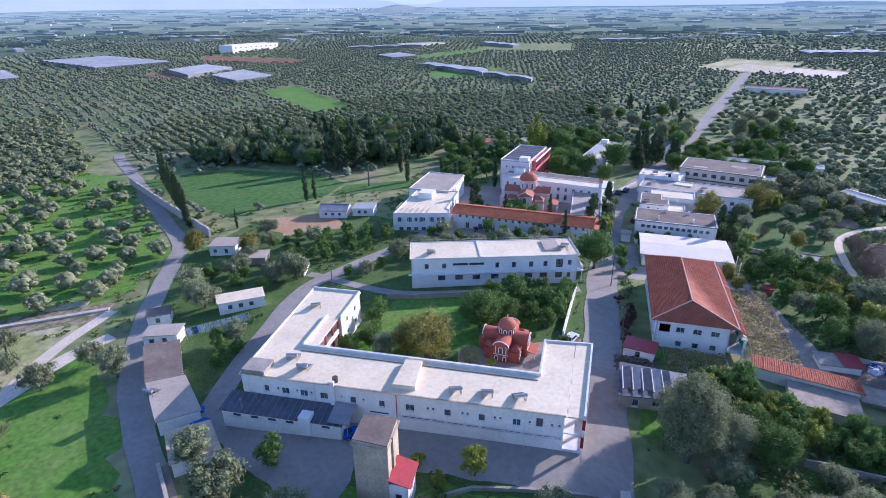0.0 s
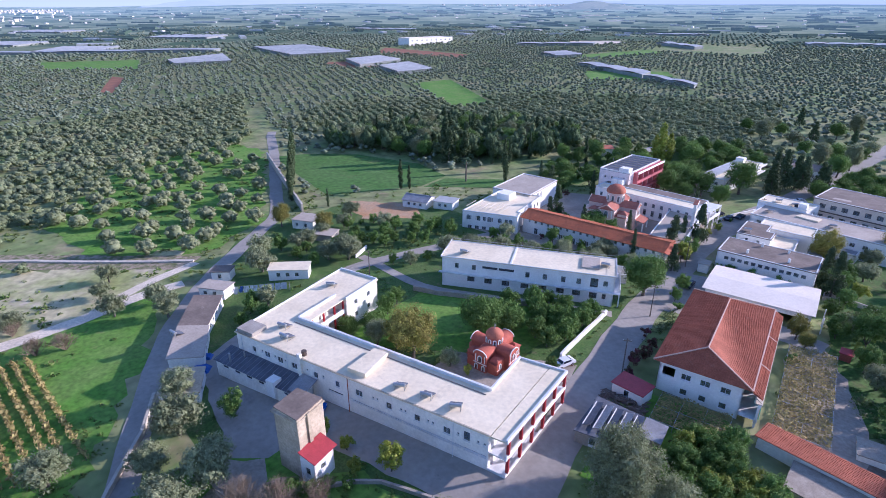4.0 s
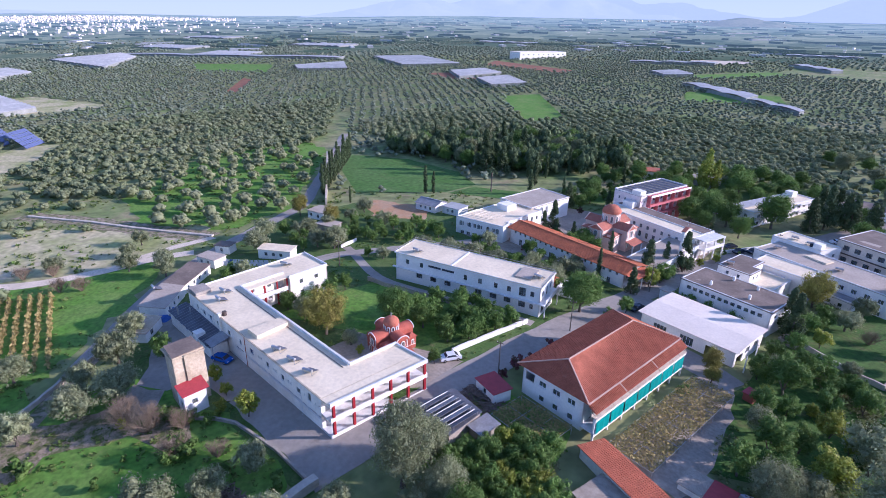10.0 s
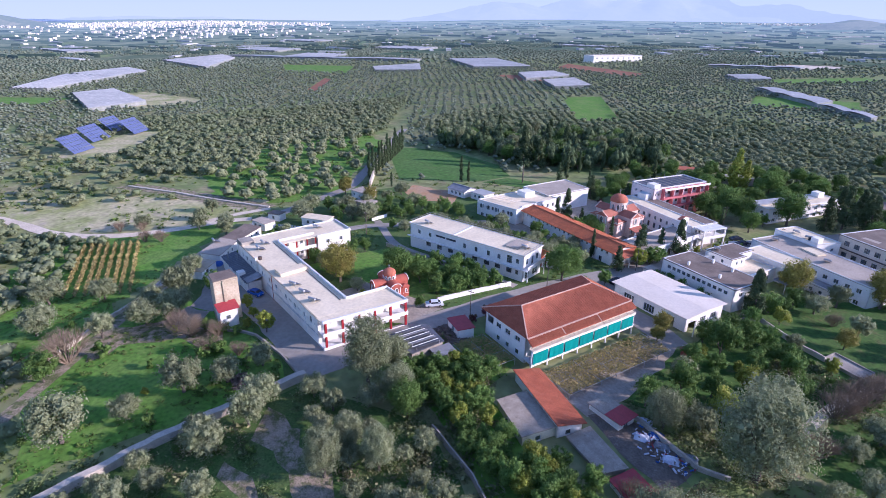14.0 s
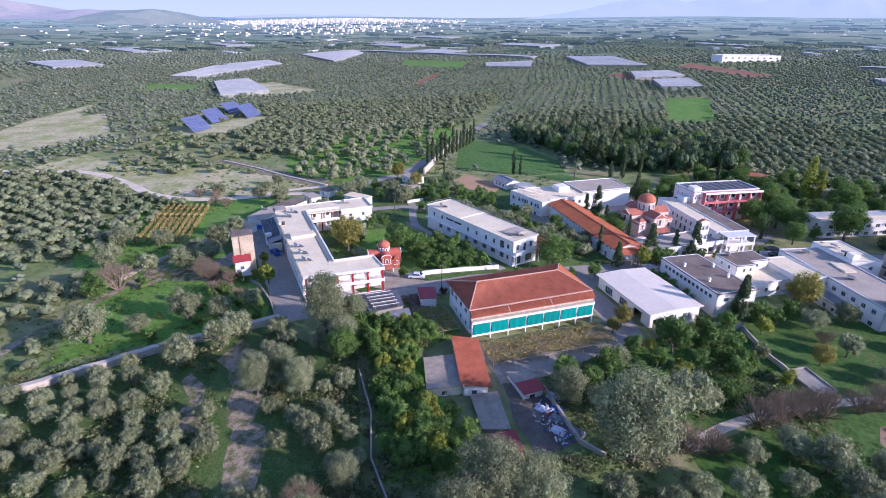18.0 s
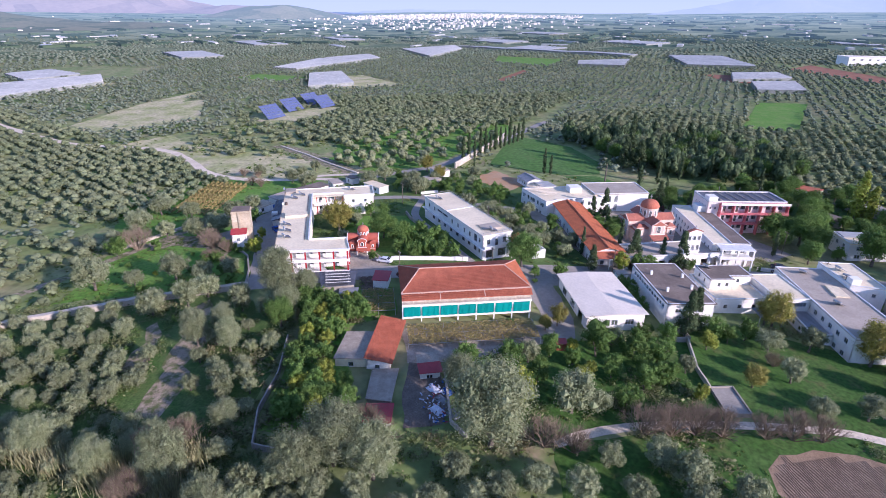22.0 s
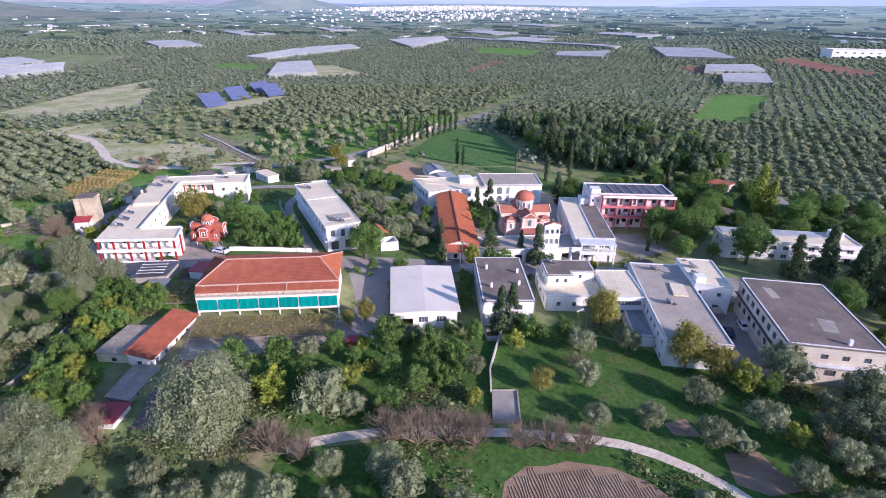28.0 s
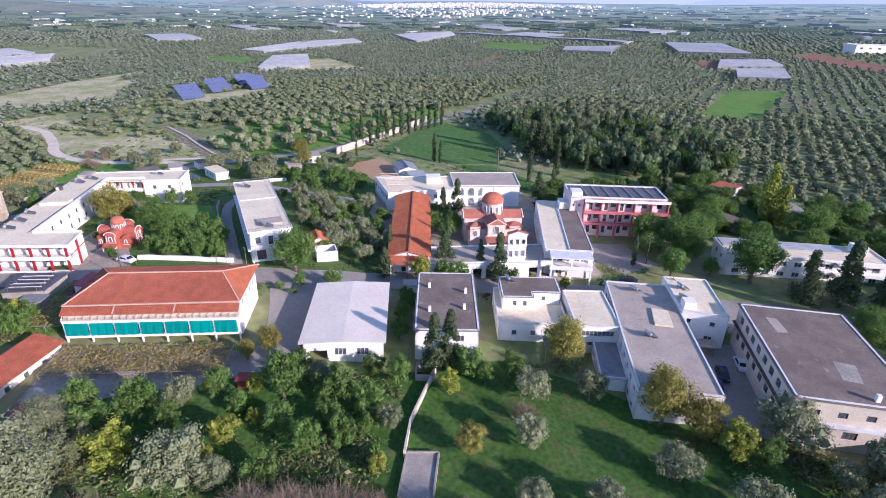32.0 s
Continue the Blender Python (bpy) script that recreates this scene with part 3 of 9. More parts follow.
patch("yard", [(12, 122), (21, 124), (21, 148), (14, 148)], M_asphalt, 0.045, "asphalt parking yard")
patch("yard", [(17, 176), (40, 214), (48, 228), (40, 235), (24, 208)], M_asphalt, 0.045, "asphalt yard beside the service buildings")
patch("yard", [(43, 199), (63, 196), (68, 203), (43, 212)], M_asphalt, 0.05, "grey concrete yard between two service buildings")
patch("yard", [(-30, 145), (12, 150), (16, 172), (14, 198), (-22, 204), (-52, 195), (-50, 148)], M_dry, 0.04, "paved monastery court")
patch("yard", [(-6, 196), (4, 199), (13, 204), (9, 215), (-4, 211)], M_asphalt, 0.05, "asphalt yard behind the pink guest house")
patch("lawn", [(-36, 76), (-4, 88), (4, 112), (-34, 102)], M_lawn, 0.04, "bright green court lawn")
patch("field", [(-168, 181), (-160, 192), (-137, 205), (-104, 206), (-84, 196), (-85, 178), (-108, 151)], M_field, 0.05, "mown green field")
patch("field", [(-236, 399), (-220, 429), (-140, 350), (-158, 326)], M_lawn, 0.12, "bright green field between groves")
patch("meadow", [(-90, 110), (-62, 104), (-50, 128), (-56, 150), (-84, 150)], M_rough, 0.035, "rough green meadow", keep=False)
patch("field", [(-83.5, 178), (-82.5, 193), (-56, 206), (-40, 222), (-30, 230), (-34, 214), (-56, 194)], M_field, 0.05, "shaded grass strip before the wood", keep=False)
patch("clearing", [(-96, 150), (-73, 160), (-64, 147), (-80, 137), (-89, 142)], M_clay, 0.05, "orange bare earth clearing", ragged=2)
patch("lawn", [(45, 152), (66, 146), (74, 152), (75, 172), (66, 186), (56, 184), (44, 168)], M_orchard, 0.05, "bright green orchard lawn", keep=False)
patch("plot", [(83.2, 144.6), (80.8, 148.4), (81.4, 155), (83.2, 161.6), (86.8, 166), (90.4, 168), (102, 160), (100, 142), (88, 142.6)], M_plough, 0.05, "ploughed brown plot")
patch("lawn", [(-46, 15), (8, 12), (9, 54), (-12, 53), (-34, 46)], M_lawn, 0.035, "rough grass under scattered olives", keep=False, ragged=3)
patch("earth", [(-33, 30), (-29, 36), (-25, 45), (-17, 49), (-10, 47), (-12, 43), (-19, 40), (-23, 33), (-20, 24), (-26, 22)], M_strip, 0.045, "bare trodden earth", keep=False, ragged=4)
patch("earth", [(14, 47.4), (20, 47.8), (28, 48.8), (36, 48.6), (44, 48), (55, 47.2), (54, 43), (47, 41.8), (40, 42.8), (30, 44), (18, 44.2)], M_strip, 0.045, "bare earth strip between olive rows", keep=True, ragged=3.5)
patch("earth", [(21, 38.4), (28, 40), (35, 40), (41.5, 40), (39, 36.8), (31, 35.4), (24, 36)], M_strip, 0.045, "bare earth strip between olive rows", keep=True, ragged=3.5)
patch("meadow", [(-92, 64), (-97, 40), (-112, 24), (-128, 14), (-160, -14), (-172, -34), (-195, -13), (-165, 8), (-146, 44), (-122, 72), (-108, 92), (-98, 84)], M_meadow, 0.05, "dry meadow with thin grass", keep=False, ragged=6)
patch("lawn", [(-100, 92), (-122, 76), (-160, 80), (-205, 130), (-210, 190), (-180, 186), (-126, 138), (-106, 118)], M_lawn, 0.045, "green grass under old olives", keep=False, ragged=5)
patch("field", [(-218, -80), (-205, -52), (-300, -36), (-394, -28), (-311, -61)], M_meadow, 0.09, "dry field strip")
patch("lawn", [(14, 68), (33, 70), (62, 64), (68, 78), (34, 80), (31, 91), (18, 91)], M_lawn, 0.04, "overgrown citrus garden", keep=False)
patch("lawn", [(44, 96), (72, 112), (73, 146), (46, 152)], M_orchard, 0.04, "grass under the lower grove", keep=False)
patch("lawn", [(60, 190), (74, 150), (73, 112), (104, 104), (122, 150), (122, 190), (104, 206), (76, 212), (66, 200)], M_orchard, 0.022, "rank green grass round the dirt lane", keep=False)
patch("lawn", [(76, 112), (100, 110), (112, 150), (98, 168), (80, 152)], M_orchard, 0.03, "grass beyond the dirt lane", keep=False)
patch("lawn", [(-98, 27), (-93, 56), (-89, 75), (-74, 62), (-44, 31), (-26, 10), (-80, 2)], M_lawn, 0.045, "green grass beside the vineyard", keep=False, ragged=4)
patch("earth", [(-160, 46), (-138, 60), (-122, 68.6), (-104.5, 78.6), (-96.5, 83.5), (-98.5, 91), (-106, 88), (-123.5, 78), (-140, 69.5), (-161, 55)], M_strip, 0.075, "bare stony terrace strip along the tumbled wall", ragged=1.6)
patch("meadow", [(-30, 233), (0, 238), (12, 236), (34, 270), (66, 256), (112, 244), (112, 292), (76, 262), (44, 262), (20, 290), (-30, 276), (-48, 262)], M_rough, 0.04, "rough green ground behind the guest house", keep=False, ragged=3)
patch("yard", [(15.5, 123), (30, 124.5), (44, 122.5), (45, 128), (37, 131), (20, 132.6)], M_asphalt, 0.052, "worn asphalt passage between the two halls")
patch("lawn", [(-96, 148), (-100, 104), (-62, 53), (-34, 44), (12, 54), (14, 124), (16, 150), (-30, 150), (-60, 160)], M_rough, 0.02, "rough grass round the court buildings", keep=False)
patch("lawn", [(12.6, 2), (12.6, 54), (34, 67.5), (56, 62), (70, 60), (82, 40), (70, -5)], M_rough, 0.03, "rough weedy floor of the near olive grove", keep=False)
patch("vineyard_floor", [(-92.5, 29.2), (-85.3, 43), (-46, 35), (-56.4, 21)], M_lawn, 0.06, "green vineyard strip")
patch("clearing", [(-240, 26), (-286, 70), (-280, 92), (-235, 66), (-222, 40)], M_meadow, 0.08, "dry clearing round solar panels")
patch("field", [(-300, -60), (-330, -20), (-240, -6), (-210, -40), (-240, -70)], M_meadow, 0.08, "dry open field")
patch("field", [(-721, 334), (-627, 401), (-549, 351), (-628, 301)], M_lawn, 0.3, "far green field")
patch("field", [(-438, 250), (-520, 307), (-496, 306), (-424, 252)], M_redsoil, 0.3, "bare red field")
patch("field", [(-445, 637), (-294, 604), (-294, 570), (-417, 583)], M_redsoil, 0.3, "bare red field")
patch("field", [(-345, 452), (-325, 470), (-390, 492), (-405, 470)], M_redsoil, 0.4, "bare red field")

KEEP.append([(13, 51), (57, 50), (57, 40), (13, 42.5)])
fr = random.Random(21)
for i in range(30):
    a, d = radians(fr.uniform(-22, 122)), fr.uniform(430, 1500)
    x, y, w, h, r = -math.sin(a) * d, 90 + math.cos(a) * d, fr.uniform(22, 60), fr.uniform(14, 34), fr.choice((22, 58, -35))
    c, s = math.cos(radians(r)), math.sin(radians(r))
    patch("field", [(x + c * u - s * v, y + s * u + c * v) for u, v in ((-w, -h), (w, -h), (w, h), (-w, h))], [M_meadow, M_redsoil, M_lawn, M_meadow, M_dirt][i % 5], 0.35, ["dry far field", "bare red far field", "green far field", "pale far field", "bare pale far field"][i % 5] + " between the groves", ragged=3)


def furrows():
    """Ridges of the ploughed plot, one mesh."""
    g = Geo()
    for i in range(54):
        y = 143.4 + i * 0.46
        pts = [(x, y + 0.12 * math.sin(x * 0.9 + i), 0) for x in np.arange(81.5, 100, 1.5)]
        pts = [p for p in pts if inside(np.array([p[0]]), np.array([p[1]]), [(83.6, 144.9), (81.4, 148.4), (82, 155), (83.8, 161.2), (87, 165.4), (90.4, 167.2), (101, 159.6), (99, 142.6), (88, 143.2)])[0]]
        for p, q in zip(pts, pts[1:]):
            z0, z1 = gz(p[0], p[1]) + 0.1, gz(q[0], q[1]) + 0.1
            g.add([(p[0], p[1] - 0.14, z0 - 0.02), (p[0], p[1], z0 + 0.05), (p[0], p[1] + 0.14, z0 - 0.02), (q[0], q[1] - 0.14, z1 - 0.02), (q[0], q[1], z1 + 0.05), (q[0], q[1] + 0.14, z1 - 0.02)], [(0, 3, 4, 1), (1, 4, 5, 2)])
    solo("ploughed_ridges", g, M_plough, "parallel furrow ridges of the ploughed plot", "soil", kind="stuff")


furrows()


# ---- far distance: hills, sea, town ----
def hills(name, az0, az1, dist, height, seed, label, material=None, base=10.0, depth=800):
    """A range of soft hills on the horizon, seen from the court, between two bearings (degrees left of +y)."""
    g, n, m = Geo(), 120, 12
    for i in range(n + 1):
        a = radians(az0 + (az1 - az0) * i / n)
        env = math.sin(math.pi * i / n) ** 1.2
        for j in range(m + 1):
            t = j / m
            d = dist + depth * t
            x, y = -math.sin(a) * d, 90 + math.cos(a) * d
            f = 0.5 + 0.5 * noise.fractal((x * 0.0011, y * 0.0011, seed), 1.0, 2.0, 5)
            g.v.append((x, y, base + height * env * max(0, f) * math.sin(math.pi / 2 * t) ** 1.3))
    for i in range(n):
        for j in range(m):
            a = i * (m + 1) + j
            g.f.append((a, a + 1, a + m + 2, a + m + 1))
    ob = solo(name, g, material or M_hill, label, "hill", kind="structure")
    ob.data.polygons.foreach_set("use_smooth", [True] * len(ob.data.polygons))
    return ob


def far_rise(x, y):
    """How much the far plain climbs towards the northern foothills; little on the coast."""
    d = math.hypot(x, y - 90)
    k = min(1.0, max(0.0, (66 - math.degrees(math.atan2(-x, y - 90))) / 24))
    return max(0.0, d - 1450) * (0.0125 + 0.0165 * k * k * (3 - 2 * k))


def painted_haze_plain():
    g, n, m = Geo(), 120, 16
    for i in range(n + 1):
        a = radians(-70 + 250 * i / n)
        for j in range(m + 1):
            d = 800 + 3880 * (j / m) ** 1.5
            x, y = -math.sin(a) * d, 90 + math.cos(a) * d
            g.v.append((x, y, gz(x, y) + 0.8 + far_rise(x, y)))
    g.f = [(i * (m + 1) + j, i * (m + 1) + j + 1, (i + 1) * (m + 1) + j + 1, (i + 1) * (m + 1) + j) for i in range(n) for j in range(m)]
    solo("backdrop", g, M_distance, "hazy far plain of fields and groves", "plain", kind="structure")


painted_haze_plain()
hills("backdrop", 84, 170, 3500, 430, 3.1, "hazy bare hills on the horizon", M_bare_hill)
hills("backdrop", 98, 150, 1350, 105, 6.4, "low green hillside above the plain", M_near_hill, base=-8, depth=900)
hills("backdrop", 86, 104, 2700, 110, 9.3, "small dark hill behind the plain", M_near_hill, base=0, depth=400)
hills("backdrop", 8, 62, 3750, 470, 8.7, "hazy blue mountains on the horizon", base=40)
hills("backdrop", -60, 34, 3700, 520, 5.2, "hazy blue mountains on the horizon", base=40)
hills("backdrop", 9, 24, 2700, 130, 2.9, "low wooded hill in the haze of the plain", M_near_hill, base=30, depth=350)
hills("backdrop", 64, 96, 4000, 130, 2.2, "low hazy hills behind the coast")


def haze_ring():
    """The pale sky low over the horizon."""
    g, n = Geo(), 64
    for i in range(n + 1):
        a = radians(-60 + 230 * i / n)
        for k in range(7):
            g.v.append((-math.sin(a) * 4750, 90 + math.cos(a) * 4750, -60 + 110 * k))
    g.f = [(i * 7 + k, i * 7 + k + 1, i * 7 + k + 8, i * 7 + k + 7) for i in range(n) for k in range(6)]
    m = bpy.data.materials.new("horizon_sky")
    m.use_nodes = True
    t = m.node_tree
    t.nodes.remove(t.nodes["Principled BSDF"])
    e = t.nodes.new("ShaderNodeEmission")
    c = t.nodes.new("ShaderNodeValToRGB")
    geo = t.nodes.new("ShaderNodeNewGeometry")
    sep = t.nodes.new("ShaderNodeSeparateXYZ")
    mr = t.nodes.new("ShaderNodeMapRange")
    mr.inputs["From Min"].default_value, mr.inputs["From Max"].default_value = 0, 600
    t.links.new(geo.outputs["Position"], sep.inputs[0])
    t.links.new(sep.outputs["Z"], mr.inputs["Value"])
    t.links.new(mr.outputs["Result"], c.inputs["Fac"])
    c.color_ramp.elements[0].color, c.color_ramp.elements[1].color = (0.60, 0.67, 0.75, 1), (0.46, 0.58, 0.75, 1)
    t.links.new(c.outputs["Color"], e.inputs["Color"])
    e.inputs["Strength"].default_value = 0.8
    t.links.new(e.outputs[0], t.nodes["Material Output"].inputs["Surface"])
    solo("backdrop", g, m, "pale hazy sky over the horizon", "sky", kind="structure")


haze_ring()
sea = Geo()
sea.add([(-4650, -300, 42.0), (-3900, 100, 33.0), (-3800, 1300, 33.0), (-4400, 1900, 42.0)], [(0, 1, 2, 3)])
solo("water", sea, M_sea, "pale blue sea beyond the coastal town", "sea", kind="structure")


def boxes_stuff(name, spots, material, label, category):
    g = Geo()
    for x, y, w, d, h, r in spots:
        c, s = math.cos(r), math.sin(r)
        g.prism([(x + c * u - s * v, y + s * u + c * v) for u, v in ((-w, -d), (w, -d), (w, d), (-w, d))], gz(x, y) + far_rise(x, y) - 1, gz(x, y) + far_rise(x, y) + h)
    return solo(name, g, material, label, category, kind="stuff")


rng = random.Random(4)
spots = []
for i in range(2300):
    a = radians(rng.gauss(78, 4.2) if i % 3 else rng.uniform(65, 92))
    d = rng.uniform(2800, 3450) if i < 2000 else rng.uniform(1700, 2800)
    spots.append((-math.sin(a) * d, 90 + math.cos(a) * d, rng.uniform(2.2, 5.5), rng.uniform(2, 4.5), rng.uniform(3, 9), rng.uniform(0, 3)))
for i in range(240):
    a, d = radians(rng.uniform(-35, 130)), rng.uniform(1250, 3000)
    spots.append((-math.sin(a) * d, 90 + math.cos(a) * d, rng.uniform(2, 5), rng.uniform(2, 4), rng.uniform(2.5, 4.5), rng.uniform(0, 3)))
for i in range(170):
    a, d = radians(rng.gauss(22, 3.2)), rng.uniform(3300, 3650)
    spots.append((-math.sin(a) * d, 90 + math.cos(a) * d, rng.uniform(2.5, 5), rng.uniform(2, 4), rng.uniform(4, 8), rng.uniform(0, 3)))
hedges = []
for i in range(900):
    a, d = radians(rng.uniform(-45, 130)), 1050 + 2200 * rng.random() ** 1.4
    hedges.append((-math.sin(a) * d, 90 + math.cos(a) * d, rng.uniform(8, 46), rng.uniform(1.5, 6), rng.uniform(2.5, 6), rng.choice((0.38, 1.0, -0.6)) + rng.uniform(-.1, .1)))
slabs = []
for i in range(280):
    a, d = radians(rng.uniform(-40, 125)), rng.uniform(1000, 2700)
    slabs.append((-math.sin(a) * d, math.cos(a) * d, rng.uniform(10, 34), rng.uniform(3, 9), rng.uniform(2.5, 4), rng.choice((0.38, 1.0, -0.6)) + rng.uniform(-.1, .1)))
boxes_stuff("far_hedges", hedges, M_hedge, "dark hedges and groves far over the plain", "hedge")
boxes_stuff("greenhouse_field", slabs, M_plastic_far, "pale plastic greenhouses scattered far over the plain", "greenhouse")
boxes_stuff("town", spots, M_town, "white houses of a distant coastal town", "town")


def slope(g, a, b, c, d, t=0.12):
    """A roof plane with thickness; corners anticlockwise from above."""
    v = [Vector(p) for p in (a, b, c, d)]
    return g.add([tuple(p - Vector((0, 0, t))) for p in v] + [tuple(p) for p in v], [(3, 2, 1, 0), (4, 5, 6, 7), (0, 1, 5, 4), (1, 2, 6, 5), (2, 3, 7, 6), (3, 0, 4, 7)])



# ---- the long white L-shaped building ----
def l_building():
    ob = thing("l_shaped_building", -46.9, 62.0, 0.3, "long white two-storey L-shaped building with flat roof and red balcony columns", "building", z=2.3)
    H = 5.9
    pts = [(0, 0), (49.9, 0.2), (51.2, 18.8), (46.4, 18.6), (46.0, 8.6), (6.4, 8.8), (6.4, 19.0), (9.0, 19.0), (9.0, 29.0), (-0.8, 29.0)]
    # street side: wide and small windows by turns above, broken louvre bands below
    south = [(u, u + w, 3.1, 4.3) for u, w in ((3.7, 0.85), (6.7, 1.3), (9.8, 1.3), (13.1, 1.3), (18.0, 1.0), (22.6, 0.95), (26.75, 1.4), (32.65, 1.05), (37.75, 1.0), (42.7, 1.2))]
    south += [(u, u + 0.42, 3.75, 4.25) for u in (5.9, 9.1, 11.5, 16.4, 20.0, 30.0, 30.8, 35.2, 35.95, 39.95, 40.75, 44.95, 48.1, 49.1)] + [(46.0, 47.05, 3.35, 5.0)]
    south += [(u, v, 1.72, 2.12, "shutter") for u, v in ((21.0, 24.1), (26.0, 30.4), (30.85, 32.7), (33.1, 35.55), (36.0, 37.8), (38.25, 41.4), (41.7, 43.95), (44.3, 45.65), (46.05, 48.35), (48.75, 49.7))]
    east = [(u, u + 0.9, z, z + 2.0, "door") for z in (0.15, 3.15) for u in (2.0, 5.2, 8.5, 11.8, 15.2)]
    inner = row(39.6, 9, 1.0, 3.4, 1.2, 1.5) + row(39.6, 9, 1.0, 0.7, 1.3, 1.5)
    tip_e = row(10, 2, 1.0, 3.6, 1.1, 1.0) + row(10, 2, 1.0, 0.8, 1.1, 1.0)
    house(ob, pts, H, M_wall_l, M_roof_white, {0: south, 1: east, 4: inner, 5: [(2, 3, 0.2, 2.2, "door"), (6, 7, 0.2, 2.2, "door"), (2, 3, 3.2, 5.2, "door"), (6, 7, 3.2, 5.2, "door")],
                                              7: tip_e, 8: row(9.8, 3, 1, 3.6, 1.1)}, overhang=0.25, parapet=0.0)
    # parapets on the court side and the low front kerb
    for (ax, ay), (bx, by), t, h in (((46.0, 8.6), (6.4, 8.8), 0.4, 0.55), ((46.4, 18.6), (46.0, 8.6), 0.3, 0.5), ((6.4, 8.8), (6.4, 19), 0.3, 0.55), ((9, 19), (9, 29), 0.25, 0.4),
                                     ((9, 29), (-0.8, 29), 0.25, 0.4), ((-0.8, 29), (0, 0), 0.2, 0.25), ((54.0, 19.0), (46.4, 18.6), 0.25, 0.3)):
        part("parapet", Geo().bar((ax, ay, H + 0.15 + h / 2), (bx, by, H + 0.15 + h / 2), t, h), M_coping, ob)
    part("roof_kerb", Geo().bar((0, -0.12, H + 0.2), (50.1, 0.08, H + 0.2), 0.22, 0.1), M_tower, ob, "grimy roof edge")
    # balcony on the east end
    a, b = Vector((52.6, 0.1)), Vector((54.2, 19.0))
    part("balcony_roof", Geo().prism([(50.3, 0.0), tuple(a), tuple(b), (51.6, 19.0)], H - 0.05, H + 0.2), M_roof_white, ob)
    part("balcony_slab", Geo().prism([(49.93, 0.2), tuple(a), tuple(b), (51.22, 18.9)], 2.85, 3.05), M_coping, ob)
    part("balcony_slab", Geo().prism([(49.93, 0.2), tuple(a), tuple(b), (51.22, 18.9)], -1.2, 0.12), M_coping, ob)
    part("roof_edge", Geo().bar((a.x, a.y, H + 0.2), (b.x, b.y, H + 0.2), 0.3, 0.75), M_coping, ob)
    part("balcony_parapet", Geo().bar((a.x, a.y, 3.2), (b.x, b.y, 3.2), 0.22, 0.95), M_white, ob)
    part("balcony_parapet", Geo().bar((a.x, a.y, 0.1), (b.x, b.y, 0.1), 0.22, 0.6), M_white, ob)
    for i in range(6):
        p = a.lerp(b, 0.03 + 0.94 * i / 5)
        for z0, z1 in ((0.4, 2.85), (3.65, H - 0.1)):
            part("column", Geo().box(p.x - 0.2, p.x + 0.2, p.y - 0.2, p.y + 0.2, z0, z1), M_red_paint, ob, "dark red column")
    part("rail", Geo().bar((46.6, 18.9, 3.9), (54, 19.2, 3.9), 0.1), M_red_paint, ob)
    part("column", Geo().box(50.0, 50.4, 18.7, 19.1, 0, H), M_red_paint, ob)
    # roof step with seams and the raised hatch
    part("roof_box", Geo().prism([(24.5, 1.2), (28, 1.3), (27.5, 7.8), (24.8, 7.7)], H + 0.15, H + 0.9), M_roof_white, ob)
    part("roof_seam", Geo().bar((6.6, 7.6, H + 0.2), (45.8, 7.4, H + 0.2), 0.12, 0.12), M_roof_brown, ob)
    part("roof_shed", Geo().box(0.1, 4, 0.1, 3.4, H + 0.15, H + 0.85), M_concrete, ob)
    part("chimney", Geo().box(15.0, 15.7, -0.35, 0.15, -1.2, H + 0.9), M_wall_l, ob)
    part("chimney", Geo().tube([(0.45, H + 0.15), (0.45, H + 1.0)], 10, 15.5, 0.9), M_frame, ob, "dark round roof vent")
    part("drainpipe", Geo().tube([(0.07, -1.2), (0.07, H + 0.1)], 8, 25.45, -0.1), M_tile_dark, ob, "rusty drainpipe")
    for x in (1.2, 12.3, 44.5):
        part("drainpipe", Geo().tube([(0.05, -1.2), (0.05, H + 0.1)], 8, x, -0.08), M_coping, ob)
    part("louvre_ledge", Geo().box(25.8, 49.8, -0.09, -0.002, 2.2, 2.3), M_coping, ob)
    for i in range(34):
        part("louvre_fin", Geo().box(26.3 + i * 0.69, 26.36 + i * 0.69, -0.02, 0.12, 1.73, 1.95), M_coping, ob)
    # inner gallery of the west wing
    part("gallery_slab", Geo().box(6.4, 8.6, 9.2, 18.9, 2.85, 3.05), M_coping, ob)
    part("gallery_parapet", Geo().box(8.4, 8.6, 9.2, 18.9, 3.05, 3.9), M_white, ob)
    for y in (10, 13, 16, 18.5):
        part("column", Geo().box(8.3, 8.6, y, y + 0.3, 0, 2.85), M_red_paint, ob, "dark red column")
        part("column", Geo().box(8.3, 8.6, y, y + 0.3, 3.9, H - 0.1), M_red_paint, ob, "dark red column")
    part("gallery_roof", Geo().box(6.4, 8.7, 8.9, 18.98, H - 0.05, H + 0.14), M_roof_white, ob)
    return ob


l_building()


